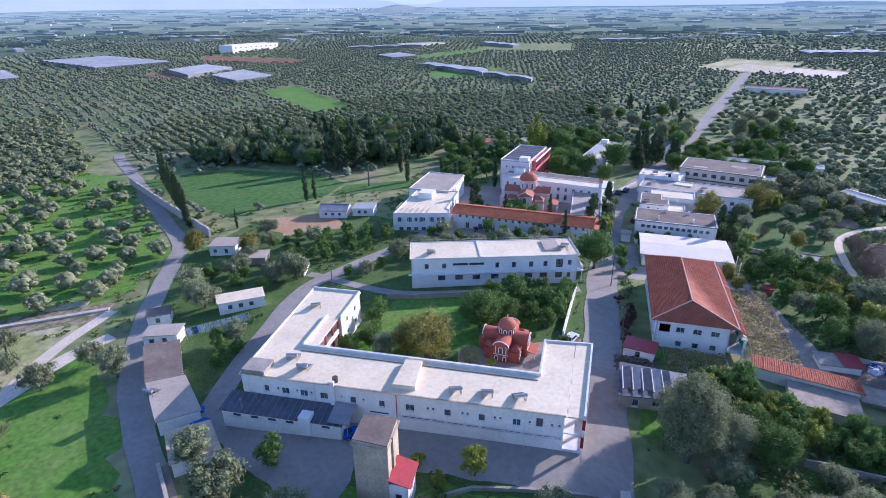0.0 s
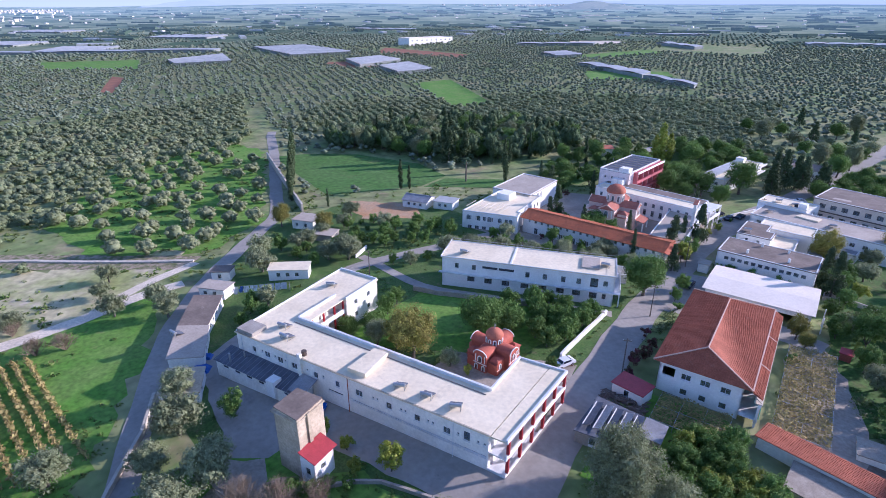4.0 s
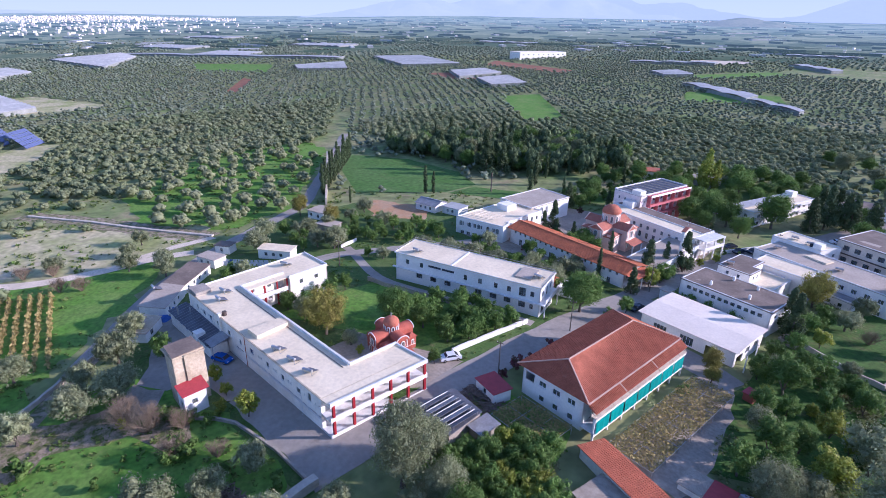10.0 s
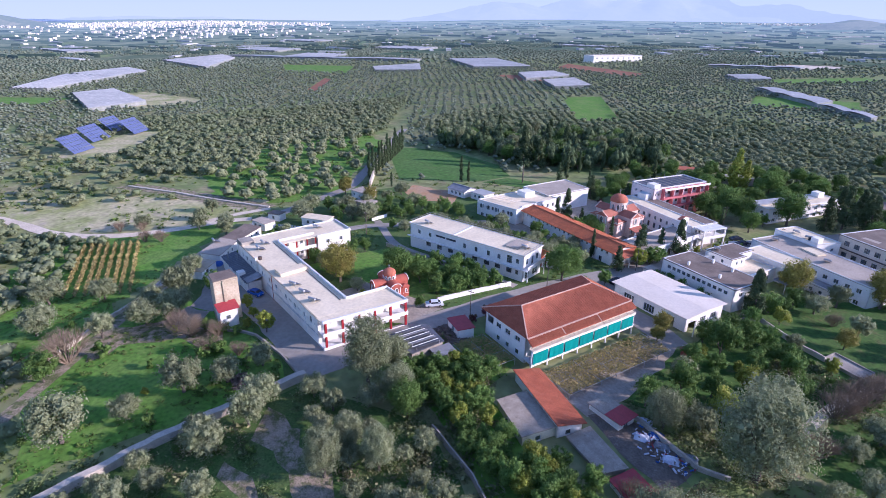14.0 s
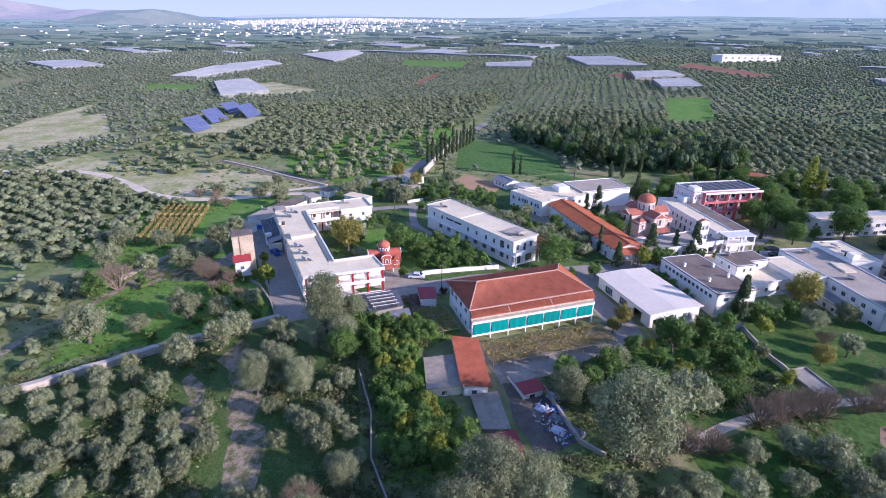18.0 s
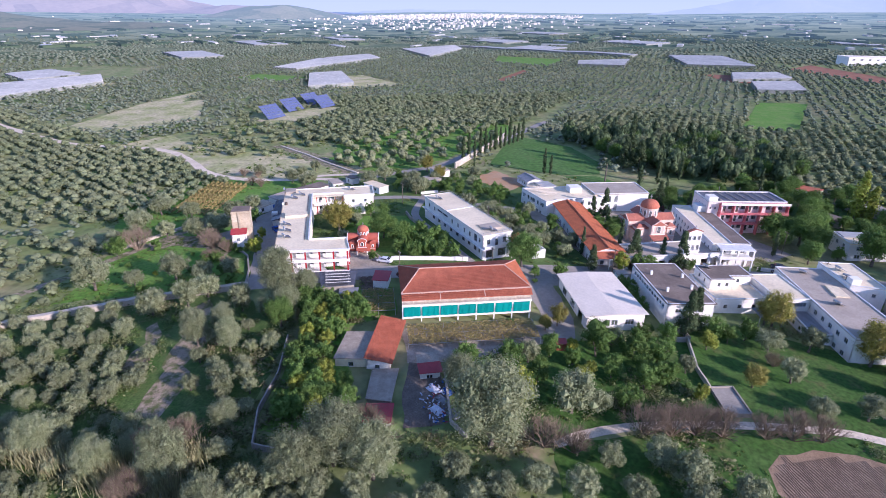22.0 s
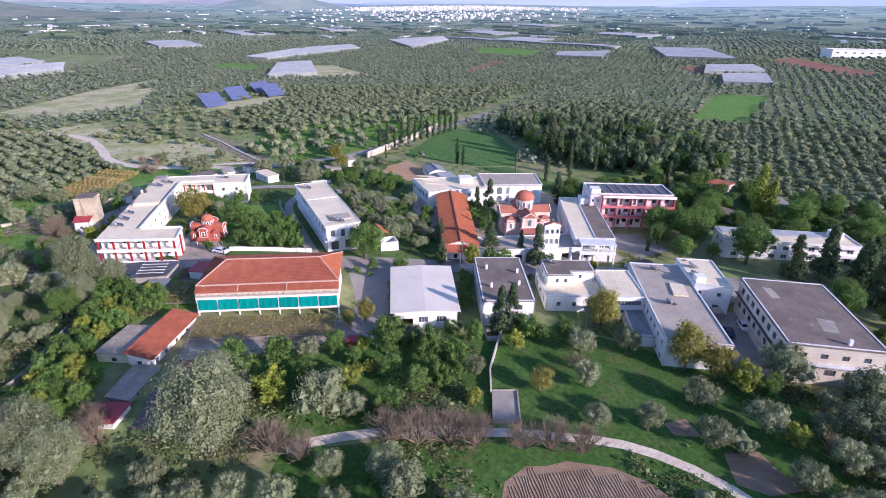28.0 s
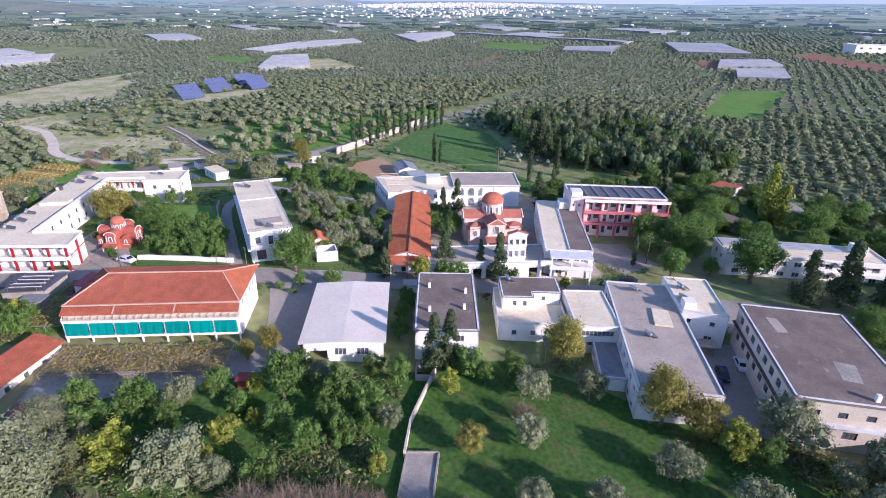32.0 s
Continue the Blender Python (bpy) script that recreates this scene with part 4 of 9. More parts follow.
def lean_to():
    ob = thing("lean_to_annex", -48.6, 58.2, 0.3, "low annex with dark corrugated sheet roof against the white building", "annex", z=2.3)
    house(ob, [(0, 0), (19.5, 0.2), (19.5, 3.7), (0, 3.7)], 1.7, M_wall_l, M_darkroof, {0: row(19.5, 6, 1.4, 0.7, 0.6, 1.0, "shutter")}, parapet=0, roof=False)
    part("roof", Geo().add([(-.3, -.3, 1.75), (19.8, -.1, 1.75), (19.8, 3.7, 2.5), (-.3, 3.7, 2.5), (-.3, -.3, 1.83), (19.8, -.1, 1.83), (19.8, 3.7, 2.58), (-.3, 3.7, 2.58)],
                           [(3, 2, 1, 0), (4, 5, 6, 7), (0, 1, 5, 4), (1, 2, 6, 5), (2, 3, 7, 6), (3, 0, 4, 7)]), M_darkroof, ob, "dark corrugated roof sheet")
    for i in range(20):
        part("rib", Geo().bar((i * 1.02, -0.28, 1.86), (i * 1.02, 3.65, 2.61), 0.06), M_sheet, ob)
    part("flue", Geo().tube([(0.18, 1.5), (0.18, 3.8)], 8, 3.2, 0.6), M_metal, ob)
    part("flue", Geo().tube([(0.15, 1.5), (0.15, 3.6)], 8, 4.6, 2.6), M_metal, ob)
    part("cabin", Geo().box(13, 14.8, -0.4, 1.4, -0.5, 2.7), M_white, ob)
    part("porch_roof", Geo().add([(17.5, 0, 2.2), (20.8, 0, 2.2), (20.8, 3.6, 3.1), (17.5, 3.6, 3.1), (17.5, 0, 2.3), (20.8, 0, 2.3), (20.8, 3.6, 3.2), (17.5, 3.6, 3.2)],
                                 [(3, 2, 1, 0), (4, 5, 6, 7), (0, 1, 5, 4), (1, 2, 6, 5), (2, 3, 7, 6), (3, 0, 4, 7)]), M_sheet, ob)
    part("post", Geo().box(20.5, 20.6, 0.1, 0.2, -1, 2.2), M_metal, ob)


lean_to()


def tower():
    ob = thing("water_tower", -23.0, 48.9, 1, "stained concrete water tower block with a lean-to", "tower", z=1.9)
    house(ob, [(0, 0), (4.7, -0.4), (4.5, 4.8), (0, 4.6)], 9.4, M_tower, M_roof_brown, {}, parapet=0)
    part("stain_band", Geo().box(4.62, 4.9, 1.4, 2.0, 1, 9.3), M_tower, ob)
    part("ledge", Geo().box(-0.2, 4.8, -0.45, 4.9, 8.9, 9.1), M_tower, ob)
    lt = thing("lean_to", -18.4, 48.4, 1, "small white lean-to with a bright red sheet roof", "shed", z=1.9)
    house(lt, [(0.05, 0), (2.6, 0), (2.6, 3.8), (0.05, 3.8)], 3.5, M_white, M_red_sheet, {0: [(0.8, 1.7, 0, 2.0, "door")], 1: [(1.2, 2.2, 1.2, 2.2)]}, parapet=0, roof=False)
    part("roof", slope(Geo(), (0.06, -0.3, 4.4), (3.0, -0.3, 3.6), (3.0, 4.2, 3.6), (0.06, 4.2, 4.4)), M_red_sheet, lt, "red sheet roof")


tower()


# ---- the white block ----
def white_block():
    ob = thing("white_block", -31.8, 107.4, 15.4, "white two-storey block with flat roof and a ledge between storeys", "building", z=1.9)
    L, D, H = 38.2, 9.2, 7.0
    south = [(3.0, 3.9, 4.6, 5.8), (7.0, 7.9, 4.6, 5.8), (9.4, 12.9, 5.2, 5.8, "shutter"), (13.2, 16.6, 5.2, 5.8, "shutter")] + [(x, x + 0.9, 4.4, 5.7) for x in (19.2, 23, 27, 30.3)] \
        + [(33.2, 34.8, 4.1, 6.2), (35.9, 36.8, 4.6, 5.8)] + [(x, x + 1.7, 1.6, 2.8) for x in (6, 10, 14, 18.3, 22.3, 26.1, 29.6)] + [(33.2, 34.8, 1.4, 2.8), (35.9, 36.7, 1.5, 2.7)]
    east = [(1.2, 2.3, 4.3, 5.8), (4, 5, 3.6, 5.8, "door"), (6.4, 7.5, 4.3, 5.8), (1.2, 3.2, 0.3, 2.6), (5, 7.5, 0.3, 2.6)]
    house(ob, [(0, 0), (L, 0), (L, D), (0, D)], H, M_white, M_roof_white, {0: south, 1: east, 2: row(L, 10, 1.2, 4.4, 1.3) + row(L, 10, 1.2, 1.3, 1.3), 3: row(D, 3, 1, 4.4, 1.2)}, overhang=0.3, parapet=0, frame_mat=M_frame)
    part("ledge", Geo().box(-0.7, L + 1.4, -0.7, -0.002, 3.25, 3.45), M_coping, ob)
    part("ledge", Geo().box(L + 0.002, L + 1.4, -0.002, D, 3.25, 3.45), M_coping, ob)
    part("balcony_parapet", Geo().box(L + 1.25, L + 1.4, 0, D, 3.45, 4.3), M_white, ob)
    for y in (0.1, D - 0.3):
        part("post", Geo().box(L + 1.1, L + 1.35, y, y + 0.2, -1.2, 3.25), M_white, ob)
    rim = Geo()
    for p, q in (((-.25, -.25), (L + .25, -.25)), ((L + .25, -.25), (L + .25, D + .25)), ((L + .25, D + .25), (-.25, D + .25)), ((-.25, D + .25), (-.25, -.25))):
        rim.bar((*p, H + 0.22), (*q, H + 0.22), 0.12, 0.2)
    part("roof_kerb", rim, M_coping, ob)
    rail = Geo()
    for p, q in (((L, 0), (L, D)), ((L, D), (0, D)), ((0, D), (0, 0))):
        rail.bar((*p, H + 0.95), (*q, H + 0.95), 0.06)
        n = 12
        for i in range(n):
            x, y = p[0] + (q[0] - p[0]) * i / n, p[1] + (q[1] - p[1]) * i / n
            rail.bar((x, y, H + 0.1), (x, y, H + 0.95), 0.05)
    part("roof_rail", rail, M_metal, ob)
    part("roof_seam", Geo().box(15.6, 16.0, 0, D, H + 0.15, H + 0.35), M_coping, ob)
    part("roof_patch", Geo().box(31, 34.8, 2.4, 8, H + 0.15, H + 0.5), M_roof_grey, ob)
    return ob


white_block()


# ---- the large hall with the dark red hipped roof ----
def tile_ribs(poly, along, step=0.34, lift=0.03, size=0.10):
    """Rounded tile rows running up a roof plane given by its corners; along is the edge (two indices) at the eave."""
    p = [Vector(q) for q in poly]
    o = p[along[0]]
    u = (p[along[1]] - o).normalized()
    nrm = u.cross(p[(along[1] + 1) % len(p)] - o).normalized()
    v = nrm.cross(u)
    flat = [((q - o).dot(u), (q - o).dot(v)) for q in p]
    g = Geo()
    lo, hi = min(a for a, _ in flat), max(a for a, _ in flat)
    top = max(b for _, b in flat)
    def cut(axis, c):
        hits = []
        for (a1, b1), (a2, b2) in zip(flat, flat[1:] + flat[:1]):
            m1, m2, n1, n2 = (a1, a2, b1, b2) if axis == 0 else (b1, b2, a1, a2)
            if (m1 - c) * (m2 - c) < 0:
                hits.append(n1 + (n2 - n1) * (c - m1) / (m2 - m1))
        return (min(hits), max(hits)) if len(hits) >= 2 else None
    c = lo + step / 2
    while c < hi:
        h = cut(0, c)
        if h and h[1] - h[0] > 0.3:
            g.bar(o + u * c + v * h[0] + nrm * lift, o + u * c + v * h[1] + nrm * lift, size, 0.09)
        c += step
    c = 0.45
    while c < top:
        h = cut(1, c)
        if h and h[1] - h[0] > 0.3:
            g.bar(o + v * c + u * h[0] + nrm * 0.02, o + v * c + u * h[1] + nrm * 0.02, 0.07, 0.07)
        c += 0.45
    return g


def tiled(ob, poly, along, material):
    part("tiling", tile_ribs(poly, along), material, ob)["kind"] = "stuff"


def hall():
    ob = thing("hall", 18.6, 92.6, -3.6, "large two-storey hall with hipped red tile roof and teal awnings", "hall", z=1.4)
    W, L, E = 15.4, 29.2, 6.55
    south = [(0.6, 2.5, 4.1, 5.8, "open")] + [(x, x + 1.5, 4.3, 5.4) for x in (3.5, 6.4, 9.4)] + [(x, x + 1.1, 1.4, 2.5) for x in (3.7, 6.6, 9.6)]
    house(ob, [(0.5, 0.5), (W - 2.4, 0.5), (W - 2.4, L - 0.5), (0.5, L - 0.5)], E, M_white, M_roof_grey, {0: [h for h in south if h[1] < W - 2.9], 1: row(L - 1, 8, 1.6, 3.4, 1.6) + row(L - 1, 8, 1.6, 0.6, 1.6),
          2: row(W - 2.9, 4, 1.2, 4.2, 1.3), 3: row(L - 1, 9, 1.2, 4.2, 1.3) + row(L - 1, 9, 1.2, 1.3, 1.3)}, parapet=0, bury=3)
    e, r = 5.5, 9.15                    # height of the gallery top and of the ridge
    rx, r0, r1, x1 = 6.6, 4.6, L - 4.6, 14.2
    A, B, C, D = (-0.5, -0.1, 6.75), (x1, -0.1, 6.8), (x1, L + 0.1, 7.0), (-0.5, L + 0.1, 7.0)
    P, Q = (rx, r0, r), (rx, r1, r)
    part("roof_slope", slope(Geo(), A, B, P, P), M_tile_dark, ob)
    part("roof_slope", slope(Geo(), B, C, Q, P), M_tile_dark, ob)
    # North slope in the lighter orange tile, the other three in the red.
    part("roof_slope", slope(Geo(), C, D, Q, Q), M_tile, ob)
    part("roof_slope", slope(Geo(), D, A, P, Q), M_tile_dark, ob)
    tiled(ob, (A, B, P), (0, 1), M_tile_dark)
    tiled(ob, (B, C, Q, P), (0, 1), M_tile_dark)
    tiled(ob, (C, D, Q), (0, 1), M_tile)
    tiled(ob, (D, A, P, Q), (0, 1), M_tile_dark)
    for p, q in ((A, P), (B, P), (C, Q), (D, Q), (P, Q), (B, C)):
        part("ridge", Geo().bar(Vector(p) + Vector((0, 0, 0.05)), Vector(q) + Vector((0, 0, 0.05)), 0.22, 0.2), M_tile_rim, ob)
    part("lower_roof", slope(Geo(), (x1, -0.1, 6.6), (15.7, -0.1, 5.85), (15.7, L + 0.1, 5.95), (x1, L + 0.1, 6.8)), M_tile_dark, ob)
    tiled(ob, ((15.7, -0.1, 5.85), (15.7, L + 0.1, 5.95), (x1, L + 0.1, 6.8), (x1, -0.1, 6.6)), (0, 1), M_tile_dark)
    for y in (8.5, 18.5):
        part("ridge", Geo().bar((x1, y, 6.85), (15.7, y, 6.0), 0.2, 0.12), M_tile_rim, ob)
    # gallery on the east side with awnings
    part("gallery_slab", Geo().box(W - 2.4, W + 0.3, 0, L, 1.75, 1.95), M_coping, ob)
    part("gallery_beam", Geo().box(W - 0.1, W + 0.35, 0, L, e - 1.25, e - 0.75), M_white, ob)
    part("gallery_base", Geo().box(W - 0.2, W + 0.3, 0, L, 1.3, 1.75), M_white, ob)
    part("gutter_walk", Geo().box(W - 0.6, W + 0.45, 0, L, e - 0.75, e - 0.62), M_stone, ob)
    part("fascia", Geo().box(W - 0.7, W - 0.5, 0, L, e - 0.62, e + 0.3), M_stone, ob, "sun-bleached board fascia")
    for i in range(25):
        y = 0.1 + (L - 0.3) * i / 24
        part("rafter", Geo().bar((W - 0.6, y, e + 0.2), (W + 0.4, y, e - 0.5), 0.1, 0.12), M_stone, ob)
    n = 7
    for i in range(n + 1):
        y = 0.1 + (L - 0.35) * i / n
        part("column", Geo().box(W - 0.1, W + 0.2, y - 0.1, y + 0.15, -3, e - 1.25), M_white, ob)
    for i in range(n):
        y0, y1 = 0.3 + (L - 0.35) * i / n, -0.1 + (L - 0.35) * (i + 1) / n
        g, k = Geo(), 8
        for a in range(k):
            u, v = y0 + (y1 - y0) * a / k, y0 + (y1 - y0) * (a + 1) / k
            d0, d1 = 0.05 * math.sin(a * 2.1 + i), 0.05 * math.sin((a + 1) * 2.1 + i)
            g.add([(W + 0.32, u, e - 0.85), (W + 0.32, v, e - 0.85), (W + 0.42 + d1, v, 1.85), (W + 0.42 + d0, u, 1.85), (W + 0.29, u, e - 0.85), (W + 0.29, v, e - 0.85), (W + 0.39 + d1, v, 1.85), (W + 0.39 + d0, u, 1.85)],
                  [(3, 2, 1, 0), (4, 5, 6, 7), (2, 3, 7, 6)])
        part("awning", g, M_teal, ob, "teal canvas awning let down")
    return ob


hall()


# ---- white sheet-roofed hall and service buildings ----
def sheet_hall():
    ob = thing("storage_hall", 21.0, 133.3, -5.0, "low white hall with a pale sheet-metal roof", "hall", z=-0.4)
    L, D, H = 21.4, 14.2, 4.3
    house(ob, [(0.4, 0.4), (L - 0.6, 0.4), (L - 0.6, D - 0.4), (0.4, D - 0.4)], H, M_white, M_white, {1: [(1, 4, 0.2, 2.6, "open"), (5.2, 7.2, 1.6, 3.0), (9, 11, 1.6, 3.0)], 0: [(3, 6, 1, 3), (9, 12, 1, 3), (14.5, 17.5, 0, 3, "open")]}, parapet=0, roof=False, bury=2)
    m = D / 2
    part("roof", slope(slope(Geo(), (-0.3, -0.3, H + 0.1), (L, -0.3, H + 0.1), (L, m, H + 0.45), (-0.3, m, H + 0.45)), (-0.3, m, H + 0.45), (L, m, H + 0.45), (L, D + 0.2, H + 0.1), (-0.3, D + 0.2, H + 0.1)), M_sheet_white, ob, "pale sheet metal roof")
    part("porch", Geo().box(L - 0.5, L + 1.8, 0.2, 5, -1, 0.1), M_concrete, ob)
    for y in (0.4, 4.8):
        part("post", Geo().box(L + 1.4, L + 1.6, y, y + 0.2, 0, H), M_white, ob)


sheet_hall()


def block_k():
    ob = thing("workshop", 21.3, 153.8, -8.0, "two-storey workshop with a dark brown flat roof", "building", z=-1.0)
    L, D, H = 21.3, 11.0, 6.4
    house(ob, [(0, 0), (L, 0), (L, D), (0, D)], H, M_white, M_roof_brown, {0: row(L, 12, 1.1, 4.4, 1.0, 1.5),
          1: [(2, 3.4, 4.2, 5.2), (6.5, 8.5, 4.2, 5.4), (6.5, 7.6, 0.6, 1.8)], 2: row(L, 6, 1.1, 4.2, 1.1)}, overhang=0.3, parapet=0.12, bury=2)
    for x, y in ((6, 2), (8, 9), (14, 8.5), (15, 2.2)):
        part("roof_vent", Geo().box(x, x + 0.5, y, y + 0.5, H + 0.1, H + 1.2), M_white, ob)


block_k()


def block_m():
    ob = thing("kitchen_wing", 24.0, 169.0, -8.5, "cluster of low white rooms with stepped flat roofs", "building", z=-1.2)
    house(ob, [(0, 0), (13.6, 0), (13.6, 13), (0, 13)], 3.6, M_white, M_roof_white, {0: row(13.6, 3, 1, 1.2, 1.1), 1: row(13, 3, 1, 1.2, 1.1)}, parapet=0.3, bury=2)
    up = thing("upper_room", 24.2, 169.6, -8.5, "white upper rooms with dark flat roof", "building", z=2.55)
    house(up, [(0, 0.4), (8.2, 0.4), (8.2, 6.3), (6.2, 6.3), (6.2, 12), (0, 12)], 2.6, M_white, M_roof_brown, {1: [(2, 2.8, 0.7, 1.8), (4, 4.8, 0.7, 1.8)], 3: [(2, 2.8, 0.8, 1.8)], 0: row(8, 2, 0.8, 0.8, 1)}, overhang=0.2, parapet=0.1)
    up2 = thing("kitchen_wing", 29.0, 182.2, -9, "white room with flat pale roof beside the kitchen wing", "building", z=-1.2)
    house(up2, [(0, 0), (13.5, 0), (13.5, 8), (0, 8)], 5.0, M_white, M_roof_white, {1: [(1, 7, 3.2, 4.3), (1, 7, 1.2, 2.0)]}, parapet=0.25, bury=2)
    part("lean_to_roof", slope(Geo(), (13.5, -6, 3.0), (17, -6, 2.6), (17, 0, 2.6), (13.5, 0, 3.0)), M_sheet, up2)
    for y in (-5.8, -0.3):
        part("post", Geo().box(16.7, 16.9, y, y + 0.15, -1.5, 2.6), M_metal, up2)


block_m()


def block_g():
    ob = thing("refectory", 26.3, 192.6, -15.6, "long two-storey service building with grey flat roof", "building", z=-2.4)
    L, D, H = 35.2, 12.4, 6.3
    house(ob, [(0, 0), (L, 0), (L, D), (0, D)], H, M_white, M_roof_grey, {0: row(L, 11, 1.3, 3.9, 1.2) + row(L, 11, 1.3, 0.8, 1.2), 1: row(D, 4, 1.2, 3.9, 1.2), 2: row(L, 8, 1.2, 3.9, 1.2)}, overhang=0.1, parapet=0.25, bury=2.5)
    part("roof_patch", Geo().prism([(10.2, 7.0), (11.0, 9.9), (16.4, 9.6), (16.2, 6.4)], H + 0.15, H + 0.5), M_roof_white, ob)
    lean = thing("lean_to", 41.0, 186.6, -15.6, "low white lean-to along the service building", "annex", z=-2.0)
    house(lean, [(0, -2.6), (13, -2.6), (13, 1.8), (0, 1.8)], 2.6, M_white, M_sheet, {0: row(13, 4, 1.0, 0.9, 1.0)}, bury=1.5)
    up = thing("stair_wing", 27.4, 204.6, -13.4, "white wing with pale flat roof and rooftop stair hut", "building", z=-2.4)
    house(up, [(0, 0), (13.6, 0), (15.4, 7.8), (0.4, 8.6)], 7.3, M_white, M_roof_white, {1: [(1.0, 1.8, 4.9, 5.9), (5, 6, 4.9, 5.9), (4.6, 6.0, 1.6, 2.8)], 2: row(14, 4, 1.1, 4.6, 1.2)}, parapet=0.25, bury=2.5)
    part("hut", Geo().box(11.2, 13.4, 0.2, 2.4, 7.4, 9.0), M_white, up)
    part("tank", Geo().tube([(0.5, 7.4), (0.5, 8.4), (0.1, 8.5)], 12, 10.4, 1.2), M_card, up, "black roof tank")
    part("canopy", Geo().box(15.4, 18.2, 2, 6, 2.4, 2.55), M_concrete, up)
    part("post", Geo().box(17.9, 18.1, 2.1, 2.3, -1.5, 2.4).box(17.9, 18.1, 5.7, 5.9, -1.5, 2.4), M_concrete, up)


block_g()


def block_j():
    ob = thing("dormitory", 42.4, 211.6, -19.2, "large two-storey block with brown flat roof and window rows", "building", z=-2.0)
    L, D, H = 26.6, 17.0, 8.6
    house(ob, [(0, 0), (L, 0), (L, D), (0, D)], H, M_wall_j, M_roof_brown, {0: row(L, 8, 1.6, 6.0, 1.4) + row(L, 8, 1.6, 2.6, 1.4), 1: row(D, 4, 1.3, 6.0, 1.0) + row(D, 3, 2.0, 2.4, 1.3), 2: row(L, 7, 1.5, 6, 1.3), 3: row(D, 4, 1.4, 6, 1.3)}, overhang=0.4, parapet=0.15, bury=2.5, frame_mat=M_frame)
    part("ledge", Geo().box(-0.2, L + 0.5, -0.5, -0.002, 4.9, 5.1), M_frame, ob)
    part("ledge", Geo().box(L + 0.002, L + 1.2, -0.5, D, 4.8, 5.0), M_coping, ob)
    part("roof_vent", Geo().box(L - 1.6, L - 1.0, 10.6, 11.2, H + 0.1, H + 1.3), M_white, ob, "white roof vent")
    part("roof_patch", Geo().prism([(16.0, 9.0), (21.0, 8.4), (21.4, 11.0), (16.6, 12.0)], H + 0.15, H + 0.165), M_concrete, ob, "pale mended patch of the roof")
    part("roof_patch", Geo().prism([(4.0, 3.0), (9.0, 3.4), (8.6, 5.2), (4.2, 4.8)], H + 0.15, H + 0.165), M_roof_grey, ob, "pale mended patch of the roof")
    return ob


block_j()


# ---- monastery court: orange-roofed range, guest range, pink block, church ----
def gable(ob, x0, x1, y0, y1, e, r, material, over=0.5):
    m = (y0 + y1) / 2
    d = (r - e) / (m - y0) * over
    part("roof_slope", slope(Geo(), (x0 - over, y0 - over, e - d), (x1 + over, y0 - over, e - d), (x1 + over, m, r), (x0 - over, m, r)), material, ob)
    part("roof_slope", slope(Geo(), (x0 - over, m, r), (x1 + over, m, r), (x1 + over, y1 + over, e - d), (x0 - over, y1 + over, e - d)), material, ob)
    if material in (M_tile, M_tile_dark):
        tiled(ob, ((x0 - over, y0 - over, e - d), (x1 + over, y0 - over, e - d), (x1 + over, m, r), (x0 - over, m, r)), (0, 1), material)
        tiled(ob, ((x1 + over, y1 + over, e - d), (x0 - over, y1 + over, e - d), (x0 - over, m, r), (x1 + over, m, r)), (0, 1), material)
    part("ridge", Geo().bar((x0 - over, m, r + 0.06), (x1 + over, m, r + 0.06), 0.35, 0.16), material, ob)
    for x in (x0, x1 - 0.25):
        part("gable", Geo().add([(x, y0, e - 0.1), (x, y1, e - 0.1), (x, m, r - 0.14), (x + 0.25, y0, e - 0.1), (x + 0.25, y1, e - 0.1), (x + 0.25, m, r - 0.14)], [(0, 2, 1), (3, 4, 5), (0, 1, 4, 3), (1, 2, 5, 4), (2, 0, 3, 5)]), M_white, ob)


def orange_range():
    ob = thing("cell_range", -31.5, 153.3, -6.8, "long white two-storey range with an orange tile roof", "building", z=-1.0)
    L, D, H = 41, 8.6, 5.2
    south = row(L, 19, 0.8, 3.9, 0.9) + row(L, 9, 1.2, 0.6, 1.9, 2.5)
    house(ob, [(0, 0), (L, 0), (L, D), (0, D)], H, M_white, M_white, {0: south, 1: [(1.0, 2.0, 3.3, 4.6), (5.5, 6.6, 3.3, 4.6), (2.5, 3.6, 0.2, 2.3, "door")], 2: row(L, 14, 0.9, 3.6, 1.1)}, parapet=0, bury=2)
    gable(ob, 0, L, 0, D, H + 0.15, H + 1.25, M_tile, 0.7)
    part("porch_roof", slope(Geo(), (L, 0, H - 0.1), (L + 3, 0, H - 1.0), (L + 3, D, H - 1.0), (L, D, H - 0.1)), M_tile_dark, ob)
    for y in (0.2, 4, D - 0.4):
        part("post", Geo().box(L + 2.6, L + 2.8, y, y + 0.2, -2, H - 1.0), M_white, ob)


orange_range()


def arch_geo(w, h, t, depth):
    """A round-headed frame: two jambs and an arch."""
    g = Geo()
    r = w / 2
    g.box(-r - t, -r, 0, depth, 0, h - r)
    g.box(r, r + t, 0, depth, 0, h - r)
    n = 8
    for i in range(n):
        a, b = math.pi * i / n, math.pi * (i + 1) / n
        v = [(k * math.cos(c), d, h - r + k * math.sin(c)) for d in (0, depth) for c in (a, b) for k in (r, r + t)]
        g.add(v, [(0, 1, 3, 2), (4, 6, 7, 5), (0, 2, 6, 4), (1, 5, 7, 3)])
    return g


